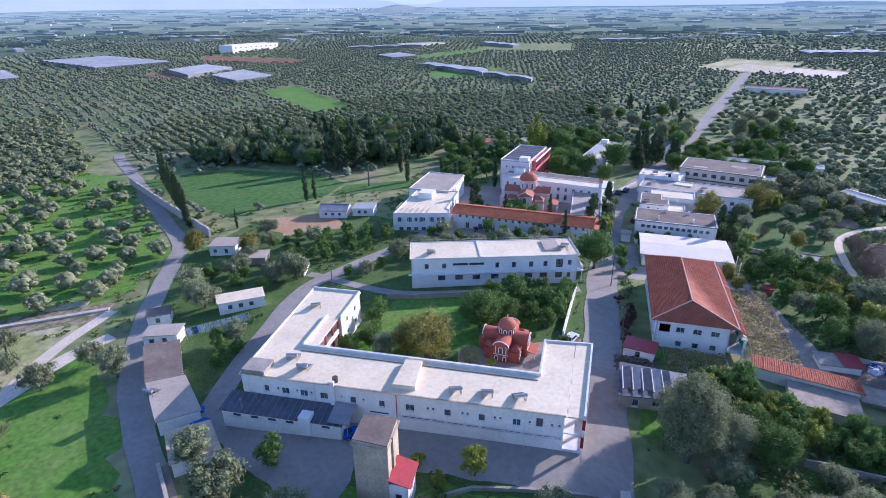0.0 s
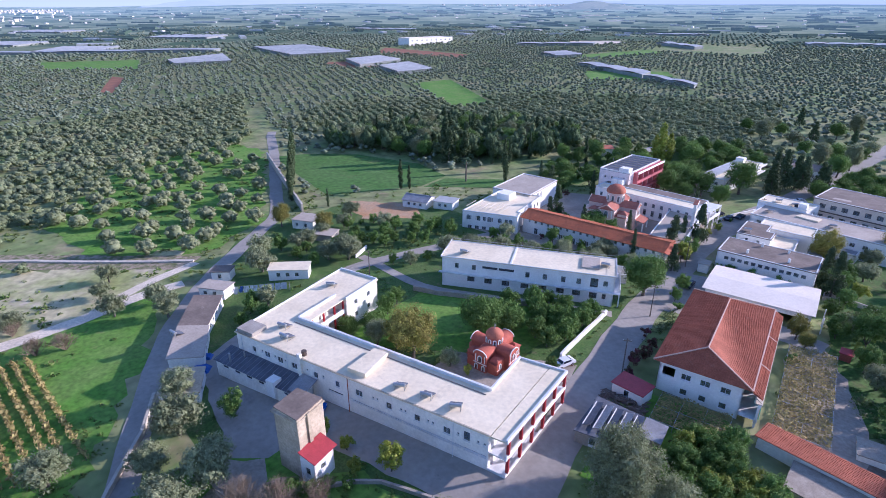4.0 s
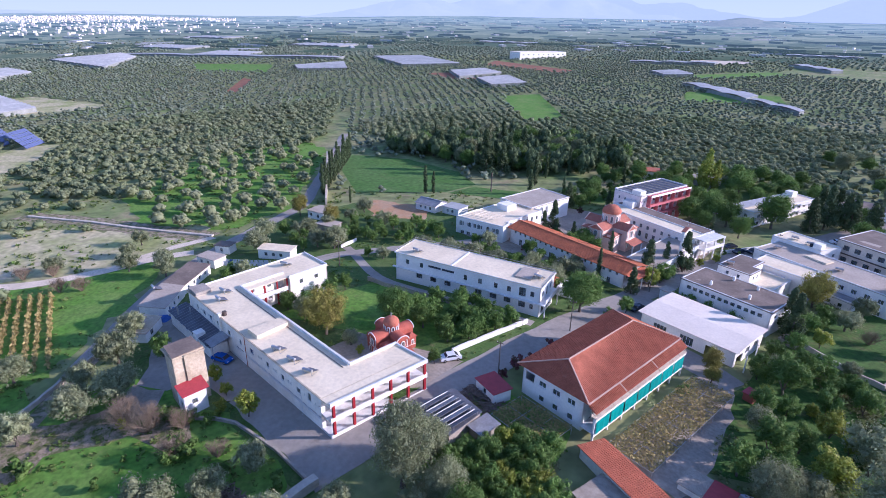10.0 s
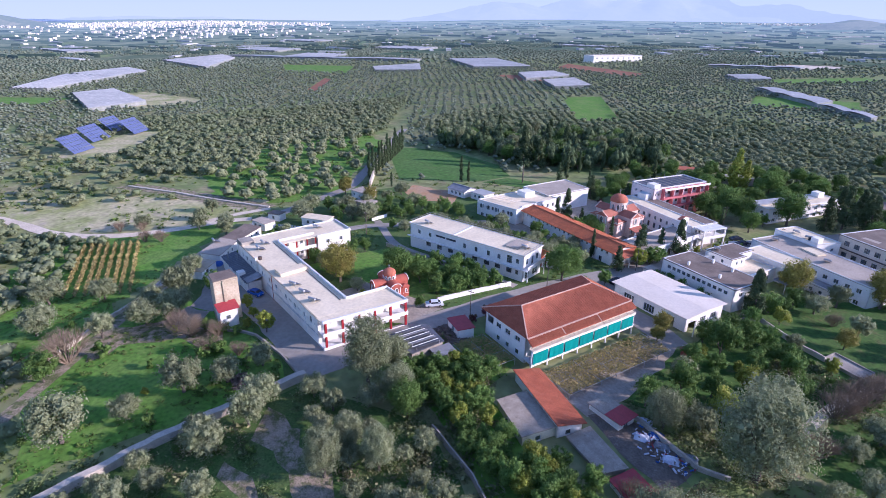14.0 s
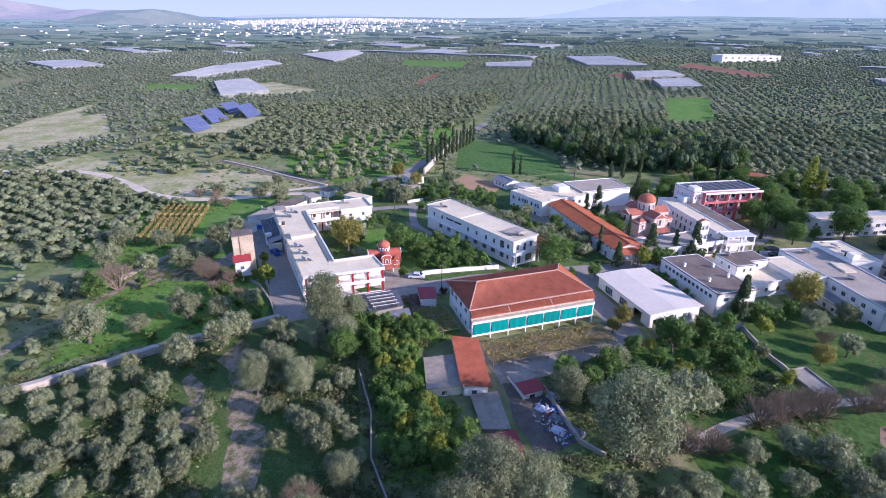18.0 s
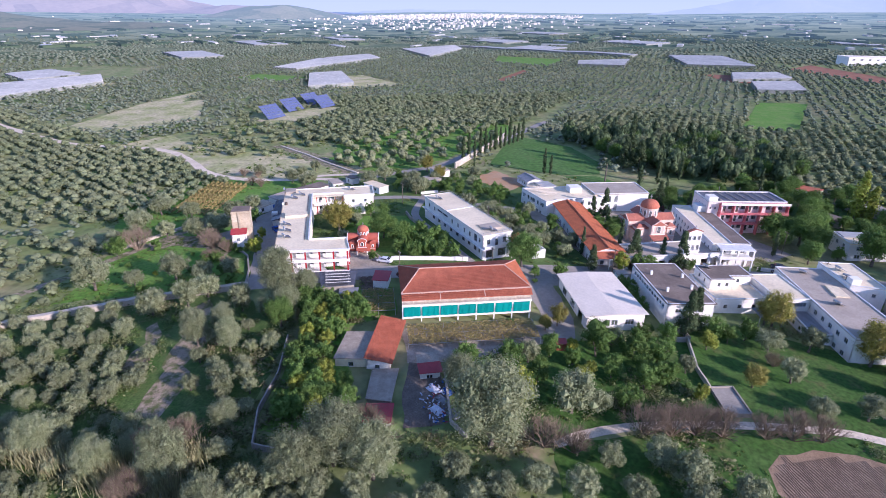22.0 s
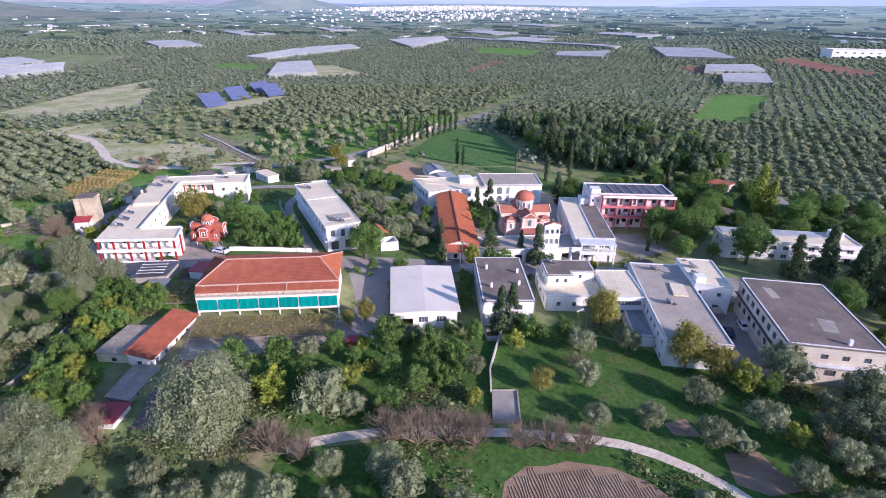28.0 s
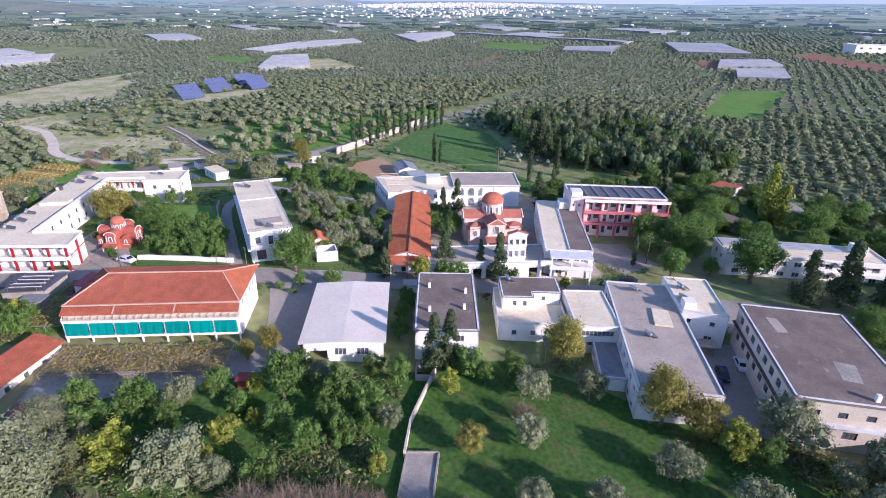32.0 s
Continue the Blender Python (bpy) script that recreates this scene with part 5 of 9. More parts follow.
def arch_window(parent, at, w=0.8, h=1.5, rim=M_white):
    o = part("window", arch_geo(w, h, 0.13, 0.12), rim, parent, at=at @ pose(0, -0.1, 0))
    g = Geo()
    n, r = 8, w / 2
    pts = [(-r, 0), (r, 0)] + [(r * math.cos(math.pi * i / n), h - r + r * math.sin(math.pi * i / n)) for i in range(n + 1)]
    g.add([(x, 0.06, z) for x, z in pts] + [(x, 0.08, z) for x, z in pts], [tuple(range(len(pts))), tuple(range(2 * len(pts) - 1, len(pts) - 1, -1))])
    part("pane", g, M_glass, o)
    return o


def guest_range():
    ob = thing("guest_range", -48.6, 149.0, -2.5, "white arcaded two-storey guest range with stepped flat roofs", "building", z=-1.6)
    house(ob, [(0, -2), (16.5, 2), (15.6, 6), (14.5, 6), (14.0, 24), (0, 22)], 6.2, M_white, M_roof_white, {0: row(16, 6, 1.0, 3.9, 1.3) + row(16, 6, 1.3, 0.8, 1.3), 5: row(24, 8, 1.0, 3.9, 1.3), 3: row(18, 6, 1, 3.8, 1.4)}, parapet=0.3, bury=2)
    b = thing("guest_range", -50.6, 171.5, -3.5, "white arcaded range with a grey flat roof", "building", z=-1.6)
    house(b, [(0, 0), (14, 0), (14.2, 20.5), (0.5, 21.5)], 6.6, M_white, M_roof_grey, {}, parapet=0.25, bury=2, overhang=0.3)
    for z in (0.5, 3.6):
        for i in range(6):
            arch_window(b, pose(14.05, 2.2 + i * 3.2, z, 0, 0, 90.5), 1.9, 2.5)
    part("stair_hut", Geo().box(3, 7.5, 14, 18.5, 6.3, 8.3), M_white, ob)
    for i in range(8):
        part("pergola_bar", Geo().bar((0.5 + i * 1.6, -0.6 + i * 0.38, 7.6), (0.3 + i * 1.6, 5.4 + i * 0.38, 7.6), 0.14), M_stone, ob)
    for z, n in ((0.6, 0), (3.8, 5)):
        for i in range(n):
            arch_window(ob, pose(1.8 + i * 3.2, -1.58 + i * 0.78, z, 0, 0, 13.6), 1.1, 1.6)


guest_range()


def pink_block():
    ob = thing("guest_house", -12.2, 198.6, 79.0, "three-storey pink and white guest house with red balconies", "building", z=-1.2)
    L, D, H = 26.0, 11.0, 10.2
    front = [(u + 1.2, u + 2.6, z + 0.9, z + 2.1) for z in (0.4, 3.7, 7.0) for u in (5.6, 9.8, 14.0, 18.2, 22.2)]
    front += [(u - 0.4, u + 0.5, z, z + 2.0, "door") for z in (0.4, 3.7, 7.0) for u in (5.6, 9.8, 14.0)]
    side = [(u, u + 0.6, z, z + 0.9) for z in (1.2, 4.4, 7.6) for u in (2, 4.5, 7, 9)]
    house(ob, [(0, 0), (L, 0), (L, D), (0, D)], H, M_blush, M_darkroof, {0: front + [(u, u + 0.55, z, z + 0.8) for z in (1.4, 4.6, 7.8) for u in (0.7, 2.3)], 3: side, 1: side}, parapet=0.4, bury=2, frame_mat=M_frame)
    for z in (3.2, 6.5, 9.9):
        part("balcony_slab", Geo().box(3.6, L + 0.4, -1.6, -0.002, z, z + 0.2), M_rose, ob)
    for z in (3.2, 6.5):
        part("balcony_front", Geo().box(3.6, L + 0.4, -1.7, -1.55, z - 0.1, z + 0.75), M_rose, ob, "rose red balcony front")
        part("rail", Geo().bar((3.6, -1.6, z + 1.05), (L + 0.4, -1.6, z + 1.05), 0.06), M_rose, ob)
    part("balcony_front", Geo().box(3.6, L + 0.4, -1.7, -1.55, 9.7, 10.45), M_white, ob, "white eaves band")
    for i in range(6):
        u = 3.7 + (L - 3.7) * i / 5
        part("divider", Geo().box(u, u + 0.22, -1.5, -0.003, -2, 9.9), M_rose, ob, "rose red wall between balconies")
    part("hut", Geo().box(0.3, 3.2, 0.5, 4, H, H + 1.6), M_white, ob)
    part("stair_tower", Geo().box(-2.6, -0.02, 1.0, 5.0, -2, 8.4), M_coping, ob, "pale stair tower")
    for i in range(7):
        part("roof_beam", Geo().bar((5 + i * 3, 0.6, H + 0.35), (4.4 + i * 3, D - 0.6, H + 0.35), 0.16), M_concrete, ob, "bare concrete roof beam")
    for u in (8, 15, 22):
        part("mast", Geo().tube([(0.05, H - 0.2), (0.04, H + 2.4)], 6, u, D - 0.8), M_metal, ob)
    part("awning", slope(Geo(), (L + 0.42, -1.4, 6.2), (L + 2.4, -1.4, 5.0), (L + 2.4, 5, 5.0), (L + 0.42, 5, 6.2)), M_tile, ob, "orange side awning")


pink_block()


def north_wing():
    ob = thing("court_wing", -21.4, 192.0, -13.5, "long court wing with a pale and brown flat roof", "building", z=-1.2)
    L = 34.0
    house(ob, [(0, 0), (L, 0), (L, 5.6), (0, 5.4)], 6.2, M_white, M_roof_white, {0: row(L, 12, 1.1, 0.6, 2.0, 1) + row(L, 12, 1.0, 3.6, 1.3, 1), 1: row(5.6, 2, 1.2, 3.6, 1.4) + row(5.6, 2, 1.2, 0.4, 2)}, parapet=0.2, bury=2)
    o2 = thing("court_wing", -20.2, 197.4, -13.5, "court wing half with a brown flat roof", "building", z=-1.2)
    house(o2, [(0, 0), (L, 0), (L, 5.4), (0, 5.2)], 6.35, M_white, M_roof_brown, {1: row(5.4, 2, 1.2, 3.6, 1.4), 2: row(L, 10, 1, 3.6, 1.3)}, parapet=0.12, bury=2)
    p = thing("porch", 12.4, 189.0, -13.5, "two-level white porch with open arches", "porch", z=-1.2)
    for z in (3.2, 6.0):
        part("slab", Geo().box(0, 4.5, -4, 5.5, z, z + 0.25), M_coping, p)
    for x in (0.3, 4.1):
        for y in (-3.8, 0.6, 5.0):
            part("column", Geo().box(x, x + 0.35, y, y + 0.35, -2, 6.0), M_white, p)
    part("parapet", Geo().box(4.3, 4.5, -4, 5.5, 3.45, 4.2), M_white, p)


north_wing()


def arcade():
    ob = thing("court_arcade", 3.2, 157.4, 88.0, "low white arcade with a flat grey roof closing the court", "arcade", z=-1.1)
    house(ob, [(0, -9), (29, -9.5), (29, 0), (0, 0)], 3.9, M_white, M_roof_grey, {0: [(x, x + 2.0, 0.1, 2.6, "open") for x in (1, 4, 7, 10, 13, 23, 26)]}, parapet=0.3, bury=2)
    for x in (2, 5, 8, 11, 14, 24, 27):
        part("arch", arch_geo(2.1, 3.2, 0.2, 0.3), M_coping, ob, at=pose(x, -9.35, 0))


arcade()


def bell_tower():
    ob = thing("bell_tower", 12.6, 174.8, -2, "white open belfry with stacked arches and a small gable", "bell tower", z=-1.2)
    w = 4.3
    for z0, n, aw, ah in ((0, 1, 2.8, 4.2), (5.0, 3, 0.85, 2.2), (8.0, 3, 0.75, 1.9)):
        hh = ah + 0.8
        holes = [((i + 0.5) * w / n - aw / 2, (i + 0.5) * w / n + aw / 2, z0 + 0.3 if z0 else 0, z0 + ah - aw / 2) for i in range(n)]
        part("stage", wall_geo(w, z0 if z0 else -2, z0 + hh, holes, 0.7), M_white, ob, at=pose(0, 0, 0, 0, 0, 90))
        for h in holes:
            part("arch", arch_geo(aw, ah + 0.1 - (0.3 if z0 else 0), 0.14, 0.85), M_coping, ob, at=pose(0.08, (h[0] + h[1]) / 2, h[2], 0, 0, 90))
        part("cornice", Geo().box(-0.9, 0.2, -0.15, w + 0.15, z0 + hh, z0 + hh + 0.2), M_coping, ob)
    g = Geo().add([(-0.8, 0, 10.9), (-0.8, w, 10.9), (-0.8, w / 2, 11.6), (0.1, 0, 10.9), (0.1, w, 10.9), (0.1, w / 2, 11.6)], [(0, 2, 1), (3, 4, 5), (0, 1, 4, 3), (1, 2, 5, 4), (2, 0, 3, 5)])
    part("gable", g, M_white, ob)
    part("gable_tiles", slope(slope(Geo(), (-0.95, -0.2, 10.92), (0.25, -0.2, 10.92), (0.25, w / 2, 11.68), (-0.95, w / 2, 11.68)), (0.25, w + 0.2, 10.92), (-0.95, w + 0.2, 10.92), (-0.95, w / 2, 11.68), (0.25, w / 2, 11.68)), M_tile_church, ob, "red tiles of the gable")
    part("cross", Geo().box(-0.4, -0.3, w / 2 - 0.05, w / 2 + 0.05, 11.6, 12.7).box(-0.4, -0.3, w / 2 - 0.35, w / 2 + 0.35, 12.25, 12.35), M_metal, ob)


bell_tower()


def church(name, x, y, rz, z, s, wall, roof_m, dome_m, trim, label, vault=True):
    """A cross-in-square church: lower corner bays, gabled cross arms, drum with arched windows, dome."""
    ob = thing(name, x, y, rz, label, "church", z=z)
    S = lambda v: v * s
    g = Geo().box(S(-5), S(5), S(-6), S(6), -2, S(4.2))
    part("nave", g, wall, ob)
    for a, b, c, d in ((-5.3, 5.3, -6.3, -2.1), (-5.3, 5.3, 2.1, 6.3)):
        part("roof_slope", slope(Geo(), (S(a), S(c), S(4.2)), (S(b), S(c), S(4.2)), (S(b), S(d), S(4.8)), (S(a), S(d), S(4.8))), roof_m, ob)
    for rot, ln, w in ((0, 6.6, 2.0), (90, 6.8, 2.1), (180, 6.6, 2.0), (270, 6.8, 2.1)):
        at = pose(0, 0, 0, 0, 0, rot)
        part("cross_arm", Geo().box(S(1), S(ln), S(-w), S(w), -2, S(6.0)), wall, ob, at=at)
        m = Geo()
        n = 10
        pts = [(S(w + 0.15) * math.cos(math.pi * i / n), S(6.0) + S(1.5) * (math.sin(math.pi * i / n) if vault else 1 - abs(1 - 2 * i / n))) for i in range(n + 1)] if vault else [(S(w + 0.25) * (1 - 2 * i / n), S(5.9) + S(1.4) * (1 - abs(1 - 2 * i / n))) for i in range(n + 1)]
        m.add([(S(1), u, v) for u, v in pts] + [(S(ln + 0.2), u, v) for u, v in pts], [(i, n + 1 + i, n + 2 + i, i + 1) for i in range(n)] + [tuple(range(n + 1)), tuple(range(2 * n + 1, n, -1))])
        part("vault_roof", m, roof_m, ob, at=at)
        edge = Geo()
        for (u0, v0), (u1, v1) in zip(pts, pts[1:]):
            edge.bar((S(ln + 0.22), u0, v0 + 0.03), (S(ln + 0.22), u1, v1 + 0.03), S(0.22))
        part("gable_edge", edge, trim if vault else M_church, ob, at=at)
        part("arch_trim", arch_geo(S(2.9), S(3.2), S(0.22), 0.1), trim, ob, at=at @ pose(S(ln) + 0.1, 0, S(3.6), 0, 0, 90))
        arch_window(ob, at @ pose(S(ln) + 0.12, 0, S(3.8), 0, 0, 90), S(1.0), S(1.8), trim)
        for k in (-1.2, 1.2):
            arch_window(ob, at @ pose(S(ln) + 0.12, S(k), S(1.2), 0, 0, 90), S(0.7), S(1.5), trim)
        part("cornice", Geo().box(S(ln - 0.1), S(ln + 0.15), S(-w - 0.1), S(w + 0.1), S(3.1), S(3.3)), trim, ob, at=at)
    part("drum", Geo().tube([(S(2.3), S(5.8)), (S(2.3), S(9.0)), (S(2.5), S(9.1)), (S(2.5), S(9.35))], 24), wall, ob)
    for i in range(10):
        arch_window(ob, pose(0, 0, 0, 0, 0, i * 36 + 18) @ pose(S(2.33), 0, S(6.9), 0, 0, 90), S(0.62), S(1.7), trim)
    part("dome", Geo().tube([(S(2.6) * math.cos(t), S(9.3) + S(2.1) * math.sin(t)) for t in [math.pi / 2 * i / 9 for i in range(9)]] + [(0.05, S(11.42))], 24), dome_m, ob)
    part("cross", Geo().box(-0.06, 0.06, -0.06, 0.06, S(11.3), S(12.8)).box(-0.06, 0.06, -S(0.4), S(0.4), S(12.2), S(12.32)), M_metal, ob)
    for sx in (-1, 1):
        for sy in (-1, 1):
            at = pose(S(4.0 * sx), S(4.6 * sy), 0)
            part("corner_bay", Geo().box(S(-1.2), S(1.2), S(-1.2), S(1.2), -1, S(5.0)), wall, ob, at=at)
            part("corner_roof", Geo().add([(S(-1.4), S(-1.4), S(5.0)), (S(1.4), S(-1.4), S(5.0)), (S(1.4), S(1.4), S(5.0)), (S(-1.4), S(1.4), S(5.0)), (0, 0, S(5.8))], [(0, 1, 4), (1, 2, 4), (2, 3, 4), (3, 0, 4), (3, 2, 1, 0)]), roof_m, ob, at=at)
            arch_window(ob, at @ pose(S(1.2 * sx) + 0.02 * sx, 0, S(2.6), 0, 0, 90 * sx), S(0.6), S(1.4), trim)
            part("band", Geo().box(S(-1.26), S(1.26), S(-1.26), S(1.26), S(2.1), S(2.25)), trim, ob, at=at)
    part("apse", Geo().tube([(S(2.0), -2), (S(2.0), S(3.6)), (0.1, S(4.8))], 14, S(-6.4), 0), wall, ob)
    part("porch_roof", slope(Geo(), (S(6.6), S(-2.6), S(3.2)), (S(9.2), S(-2.6), S(2.6)), (S(9.2), S(2.6), S(2.6)), (S(6.6), S(2.6), S(3.2))), roof_m, ob)
    for k in (-2.3, 2.3):
        part("column", Geo().tube([(S(0.2), -2), (S(0.2), S(2.6))], 8, S(8.9), S(k)), trim, ob)
    return ob


church("monastery_church", -10.8, 176.6, -3, -1.2, 1.12, M_church, M_tile_church, M_dome, M_white, "pink domed church with faded red tile roofs", vault=False)
church("red_church", -7.6, 85.6, -8, 2.2, 0.62, M_red_wall, M_red_wall, M_dome, M_white, "small brick-red domed church with white trim")


# ---- farm sheds, barns and small buildings ----
def quad_house(name, c, h, wall_mat, roof_mat, label, category, openings=None, z=None, rise=0.0, **kw):
    """A small flat or lean-to house on four ground corners (anticlockwise)."""
    x, y = sum(p[0] for p in c) / 4, sum(p[1] for p in c) / 4
    ob = thing(name, x, y, 0, label, category, z=z)
    pts = [(p[0] - x, p[1] - y) for p in c]
    house(ob, pts, h, wall_mat, roof_mat, openings or {}, parapet=kw.pop("parapet", 0.0), overhang=kw.pop("overhang", 0.25), **kw)
    KEEP.append(grow(list(c), 1.5))
    return ob


def gable_house(name, x, y, rz, L, D, h, r, roof_mat, label, category, openings=None, wall_mat=M_white, z=None, over=0.35):
    ob = thing(name, x, y, rz, label, category, z=z)
    house(ob, [(0, 0), (L, 0), (L, D), (0, D)], h, wall_mat, roof_mat, openings or {}, parapet=0, roof=False)
    part("ceiling_slab", Geo().box(0.1, L - 0.1, 0.1, D - 0.1, h - 0.1, h - 0.02), M_concrete, ob)
    gable(ob, 0, L, 0, D, h + 0.1, r, roof_mat, over)
    c, s = math.cos(radians(rz)), math.sin(radians(rz))
    KEEP.append([(x + c * u - s * v, y + s * u + c * v) for u, v in ((-1, -1), (L + 1, -1), (L + 1, D + 1), (-1, D + 1))])
    return ob


# farm below the hall
fb = thing("farm_shed", 34.6, 87.2, -17.0, "long low farm shed with an orange tile roof", "shed", z=0.2)
house(fb, [(0, 0), (15.2, 0), (15.2, 4.6), (0, 4.6)], 3.0, M_wall_l, M_tile_dark, {2: [(1.0, 2.0, 0, 2.1, "door"), (4, 5, 0.9, 2), (7.5, 8.5, 0, 2.1, "door"), (11, 12, 0.9, 2)], 1: [(1.6, 2.6, 1.1, 2.1)]}, parapet=0, roof=False)
part("roof_slope", slope(Geo(), (-0.4, -0.4, 3.9), (15.7, -0.4, 3.9), (15.7, 5.2, 3.0), (-0.4, 5.2, 3.0)), M_tile_dark, fb)
part("gable", Geo().box(0, 15.2, 0, 0.25, 2.9, 3.75), M_wall_l, fb)
tiled(fb, ((15.7, 5.2, 3.0), (-0.4, 5.2, 3.0), (-0.4, -0.4, 3.9), (15.7, -0.4, 3.9)), (0, 1), M_tile_dark)
quad_house("farm_shed", [(38.4, 79.6), (47.2, 76.8), (48.6, 82.9), (39.4, 85.2)], 2.9, M_cream, M_annex, "small farm shed with a brown-grey fibre-cement roof", "shed", {0: [(3, 4, 0, 2, "door")], 1: [(2.5, 3.6, 1, 2)]}, z=0.2)
quad_house("farm_shed", [(50.4, 84.0), (58.5, 82.2), (60.0, 86.2), (51.0, 88.6)], 1.9, M_concrete, M_annex, "low shed with a dull brown-grey sheet roof", "shed", {2: [(2, 3, 0, 1.8, "door")]}, z=-0.3)
quad_house("farm_shed", [(60.2, 82.2), (64.6, 81.2), (65.4, 85.6), (60.9, 86.6)], 2.2, M_white, M_red_sheet, "small shed with a red sheet roof and pale seam", "shed", {1: [(1, 2, 0, 1.9, "door")]}, z=-0.6)
rs = quad_house("kiosk", [(47.4, 92.8), (53.8, 92.6), (54.0, 96.4), (47.6, 96.8)], 2.5, M_wall_l, M_annex, "small shed with grey and red sheet roof", "shed", {1: [(1.2, 2.4, 0.9, 1.9)], 2: [(2, 3, 0, 2, "door")]}, z=-0.2)
part("roof_sheet", Geo().box(0.2, 3.7, -2.3, 2.3, 2.68, 2.76), M_red_sheet, rs, "red roof sheet")
quad_house("shed", [(13.2, 87.6), (18.2, 86.4), (19.2, 89.8), (14.2, 91.2)], 2.3, M_white, M_red_sheet, "small white shed with a dark red sheet roof", "shed", {0: [(2, 2.9, 0, 1.9, "door")]})
quad_house("shed", [(46.6, 122.5), (48.4, 122.2), (48.8, 124.2), (47.0, 124.5)], 1.6, M_red_wall, M_red_sheet, "tiny kiosk with a red roof", "shed")
# shed with solar collectors on its roof
ss = quad_house("boiler_shed", [(11.6, 73.8), (19.6, 74.2), (19.4, 81.6), (12.4, 82.6)], 2.6, M_concrete, M_darkroof, "concrete boiler shed carrying tilted solar collectors", "shed", {0: [(2, 3, 0, 2, "door"), (5, 6.2, 1, 2)]}, z=1.9)
for i in range(5):
    rk = thing("solar_collector", 12.9 + i * 1.55, 78.0, -3, "tilted grey solar collector on a shed roof", "solar panel", "collectors on the shed", z=4.7)
    part("panel", slope(Geo(), (-0.55, -3.0, 0.25), (0.55, -3.0, 0.7), (0.55, 3.0, 0.7), (-0.55, 3.0, 0.25), 0.08), M_sheet if i % 2 else M_darkroof, rk)
    part("frame", Geo().bar((0.5, -2.6, 0), (0.5, -2.6, 0.6), 0.07).bar((0.5, 2.6, 0), (0.5, 2.6, 0.6), 0.07).bar((-0.5, -2.6, 0), (-0.5, -2.6, 0.2), 0.07).bar((-0.5, 2.6, 0), (-0.5, 2.6, 0.2), 0.07), M_metal, rk)
    part("edge", Geo().bar((-0.6, -3.0, 0.3), (-0.6, 3.0, 0.3), 0.12), M_coping, rk)
quad_house("lean_to", [(19.8, 78.5), (22.6, 78.2), (22.8, 82.2), (20.0, 82.6)], 1.9, M_concrete, M_sheet, "low grey concrete lean-to beside the shed", "shed", z=1.9)

# barns along the western lane
quad_house("barn", [(-82.5, 82.6), (-78.8, 85.0), (-80.6, 88.0), (-84.3, 85.4)], 2.5, M_white, M_roof_brown, "small white hut with a brown roof", "shed", {0: [(1.5, 2.4, 0, 1.9, "door")]})
quad_house("barn", [(-77.6, 75.6), (-71.5, 77.6), (-72.6, 81.4), (-78.8, 79.2)], 2.6, M_white, M_roof_grey, "white hut with a grey slab roof", "shed", {0: [(1, 2, 0.9, 1.9), (3.5, 4.4, 0, 2, "door")]})
quad_house("barn", [(-66.0, 62.6), (-61.2, 65.4), (-69.4, 75.6), (-74.4, 72.4)], 2.6, M_wall_l, M_roof_brown, "long barn with a flat brown roof", "barn", {1: row(13, 4, 0.9, 0.9, 1.0)})
quad_house("barn", [(-57.6, 54.6), (-52.8, 58.4), (-60.8, 65.6), (-65.6, 62.4)], 2.7, M_wall_l, M_roof_grey, "barn with a flat pale concrete roof", "barn", {1: row(10, 3, 0.9, 0.9, 1.0)})
quad_house("barn", [(-50.0, 47.8), (-45.0, 51.8), (-50.0, 56.6), (-54.8, 53.0)], 2.4, M_white, M_tower, "barn with a stained flat roof and white wall", "barn", {1: [(2, 3.2, 0, 2, "door")]})
quad_house("store", [(-70.0, 89.4), (-62.2, 94.8), (-64.8, 98.4), (-72.6, 92.8)], 2.7, M_white, M_roof_white, "low white store with a pale flat roof", "store", {0: row(9, 3, 1, 0.9, 1.1)})
quad_house("cottage", [(-93.0, 119.6), (-86.2, 121.4), (-87.6, 127.4), (-94.6, 125.6)], 2.8, M_wall_l, M_roof_grey, "small pale cottage with flat roof", "cottage", {0: [(1, 2, 0.9, 2), (4, 5, 0, 2, "door")], 1: [(2, 3, 0.9, 2)]})
quad_house("cottage", [(-80.6, 114.8), (-74.4, 116.6), (-75.8, 121.4), (-82.0, 119.4)], 2.0, M_concrete, M_roof_grey, "half-ruined grey stone shelter with slab roof", "shed")
gable_house("bungalow", -76.5, 154.6, 8, 9.0, 7.0, 2.6, 3.8, M_sheet, "low bungalow with blue-grey sheet roof", "bungalow", {0: row(9, 3, 1, 0.9, 1.1)})
quad_house("store", [(-66.4, 158.4), (-59.6, 159.6), (-60.4, 165.4), (-67.2, 164.2)], 2.6, M_white, M_poly, "low store with a pale sheet roof", "store", {0: row(6.5, 2, 1, 0.9, 1.1)})
quad_house("ruin", [(-39.6, 258.4), (-34.0, 262.0), (-37.0, 268.6), (-43.0, 265.0)], 3.0, M_stone, M_tile_dark, "old stone house with a faded tile roof", "ruin", {0: [(2, 3, 0.8, 2)]})
quad_house("ruin", [(-14.6, 243.0), (-6.4, 246.6), (-8.6, 251.4), (-16.6, 248.0)], 2.6, M_stone, M_roof_brown, "old stone hut in the trees", "ruin", {0: [(2, 3, 0.8, 2)]})
quad_house("ruin", [(-22.6, 265.0), (-12.6, 263.0), (-10.6, 271.0), (-20.6, 274.0)], 3.0, M_stone, M_concrete, "roofless grey stone house", "ruin", {0: [(2, 3, 0.8, 2)]})
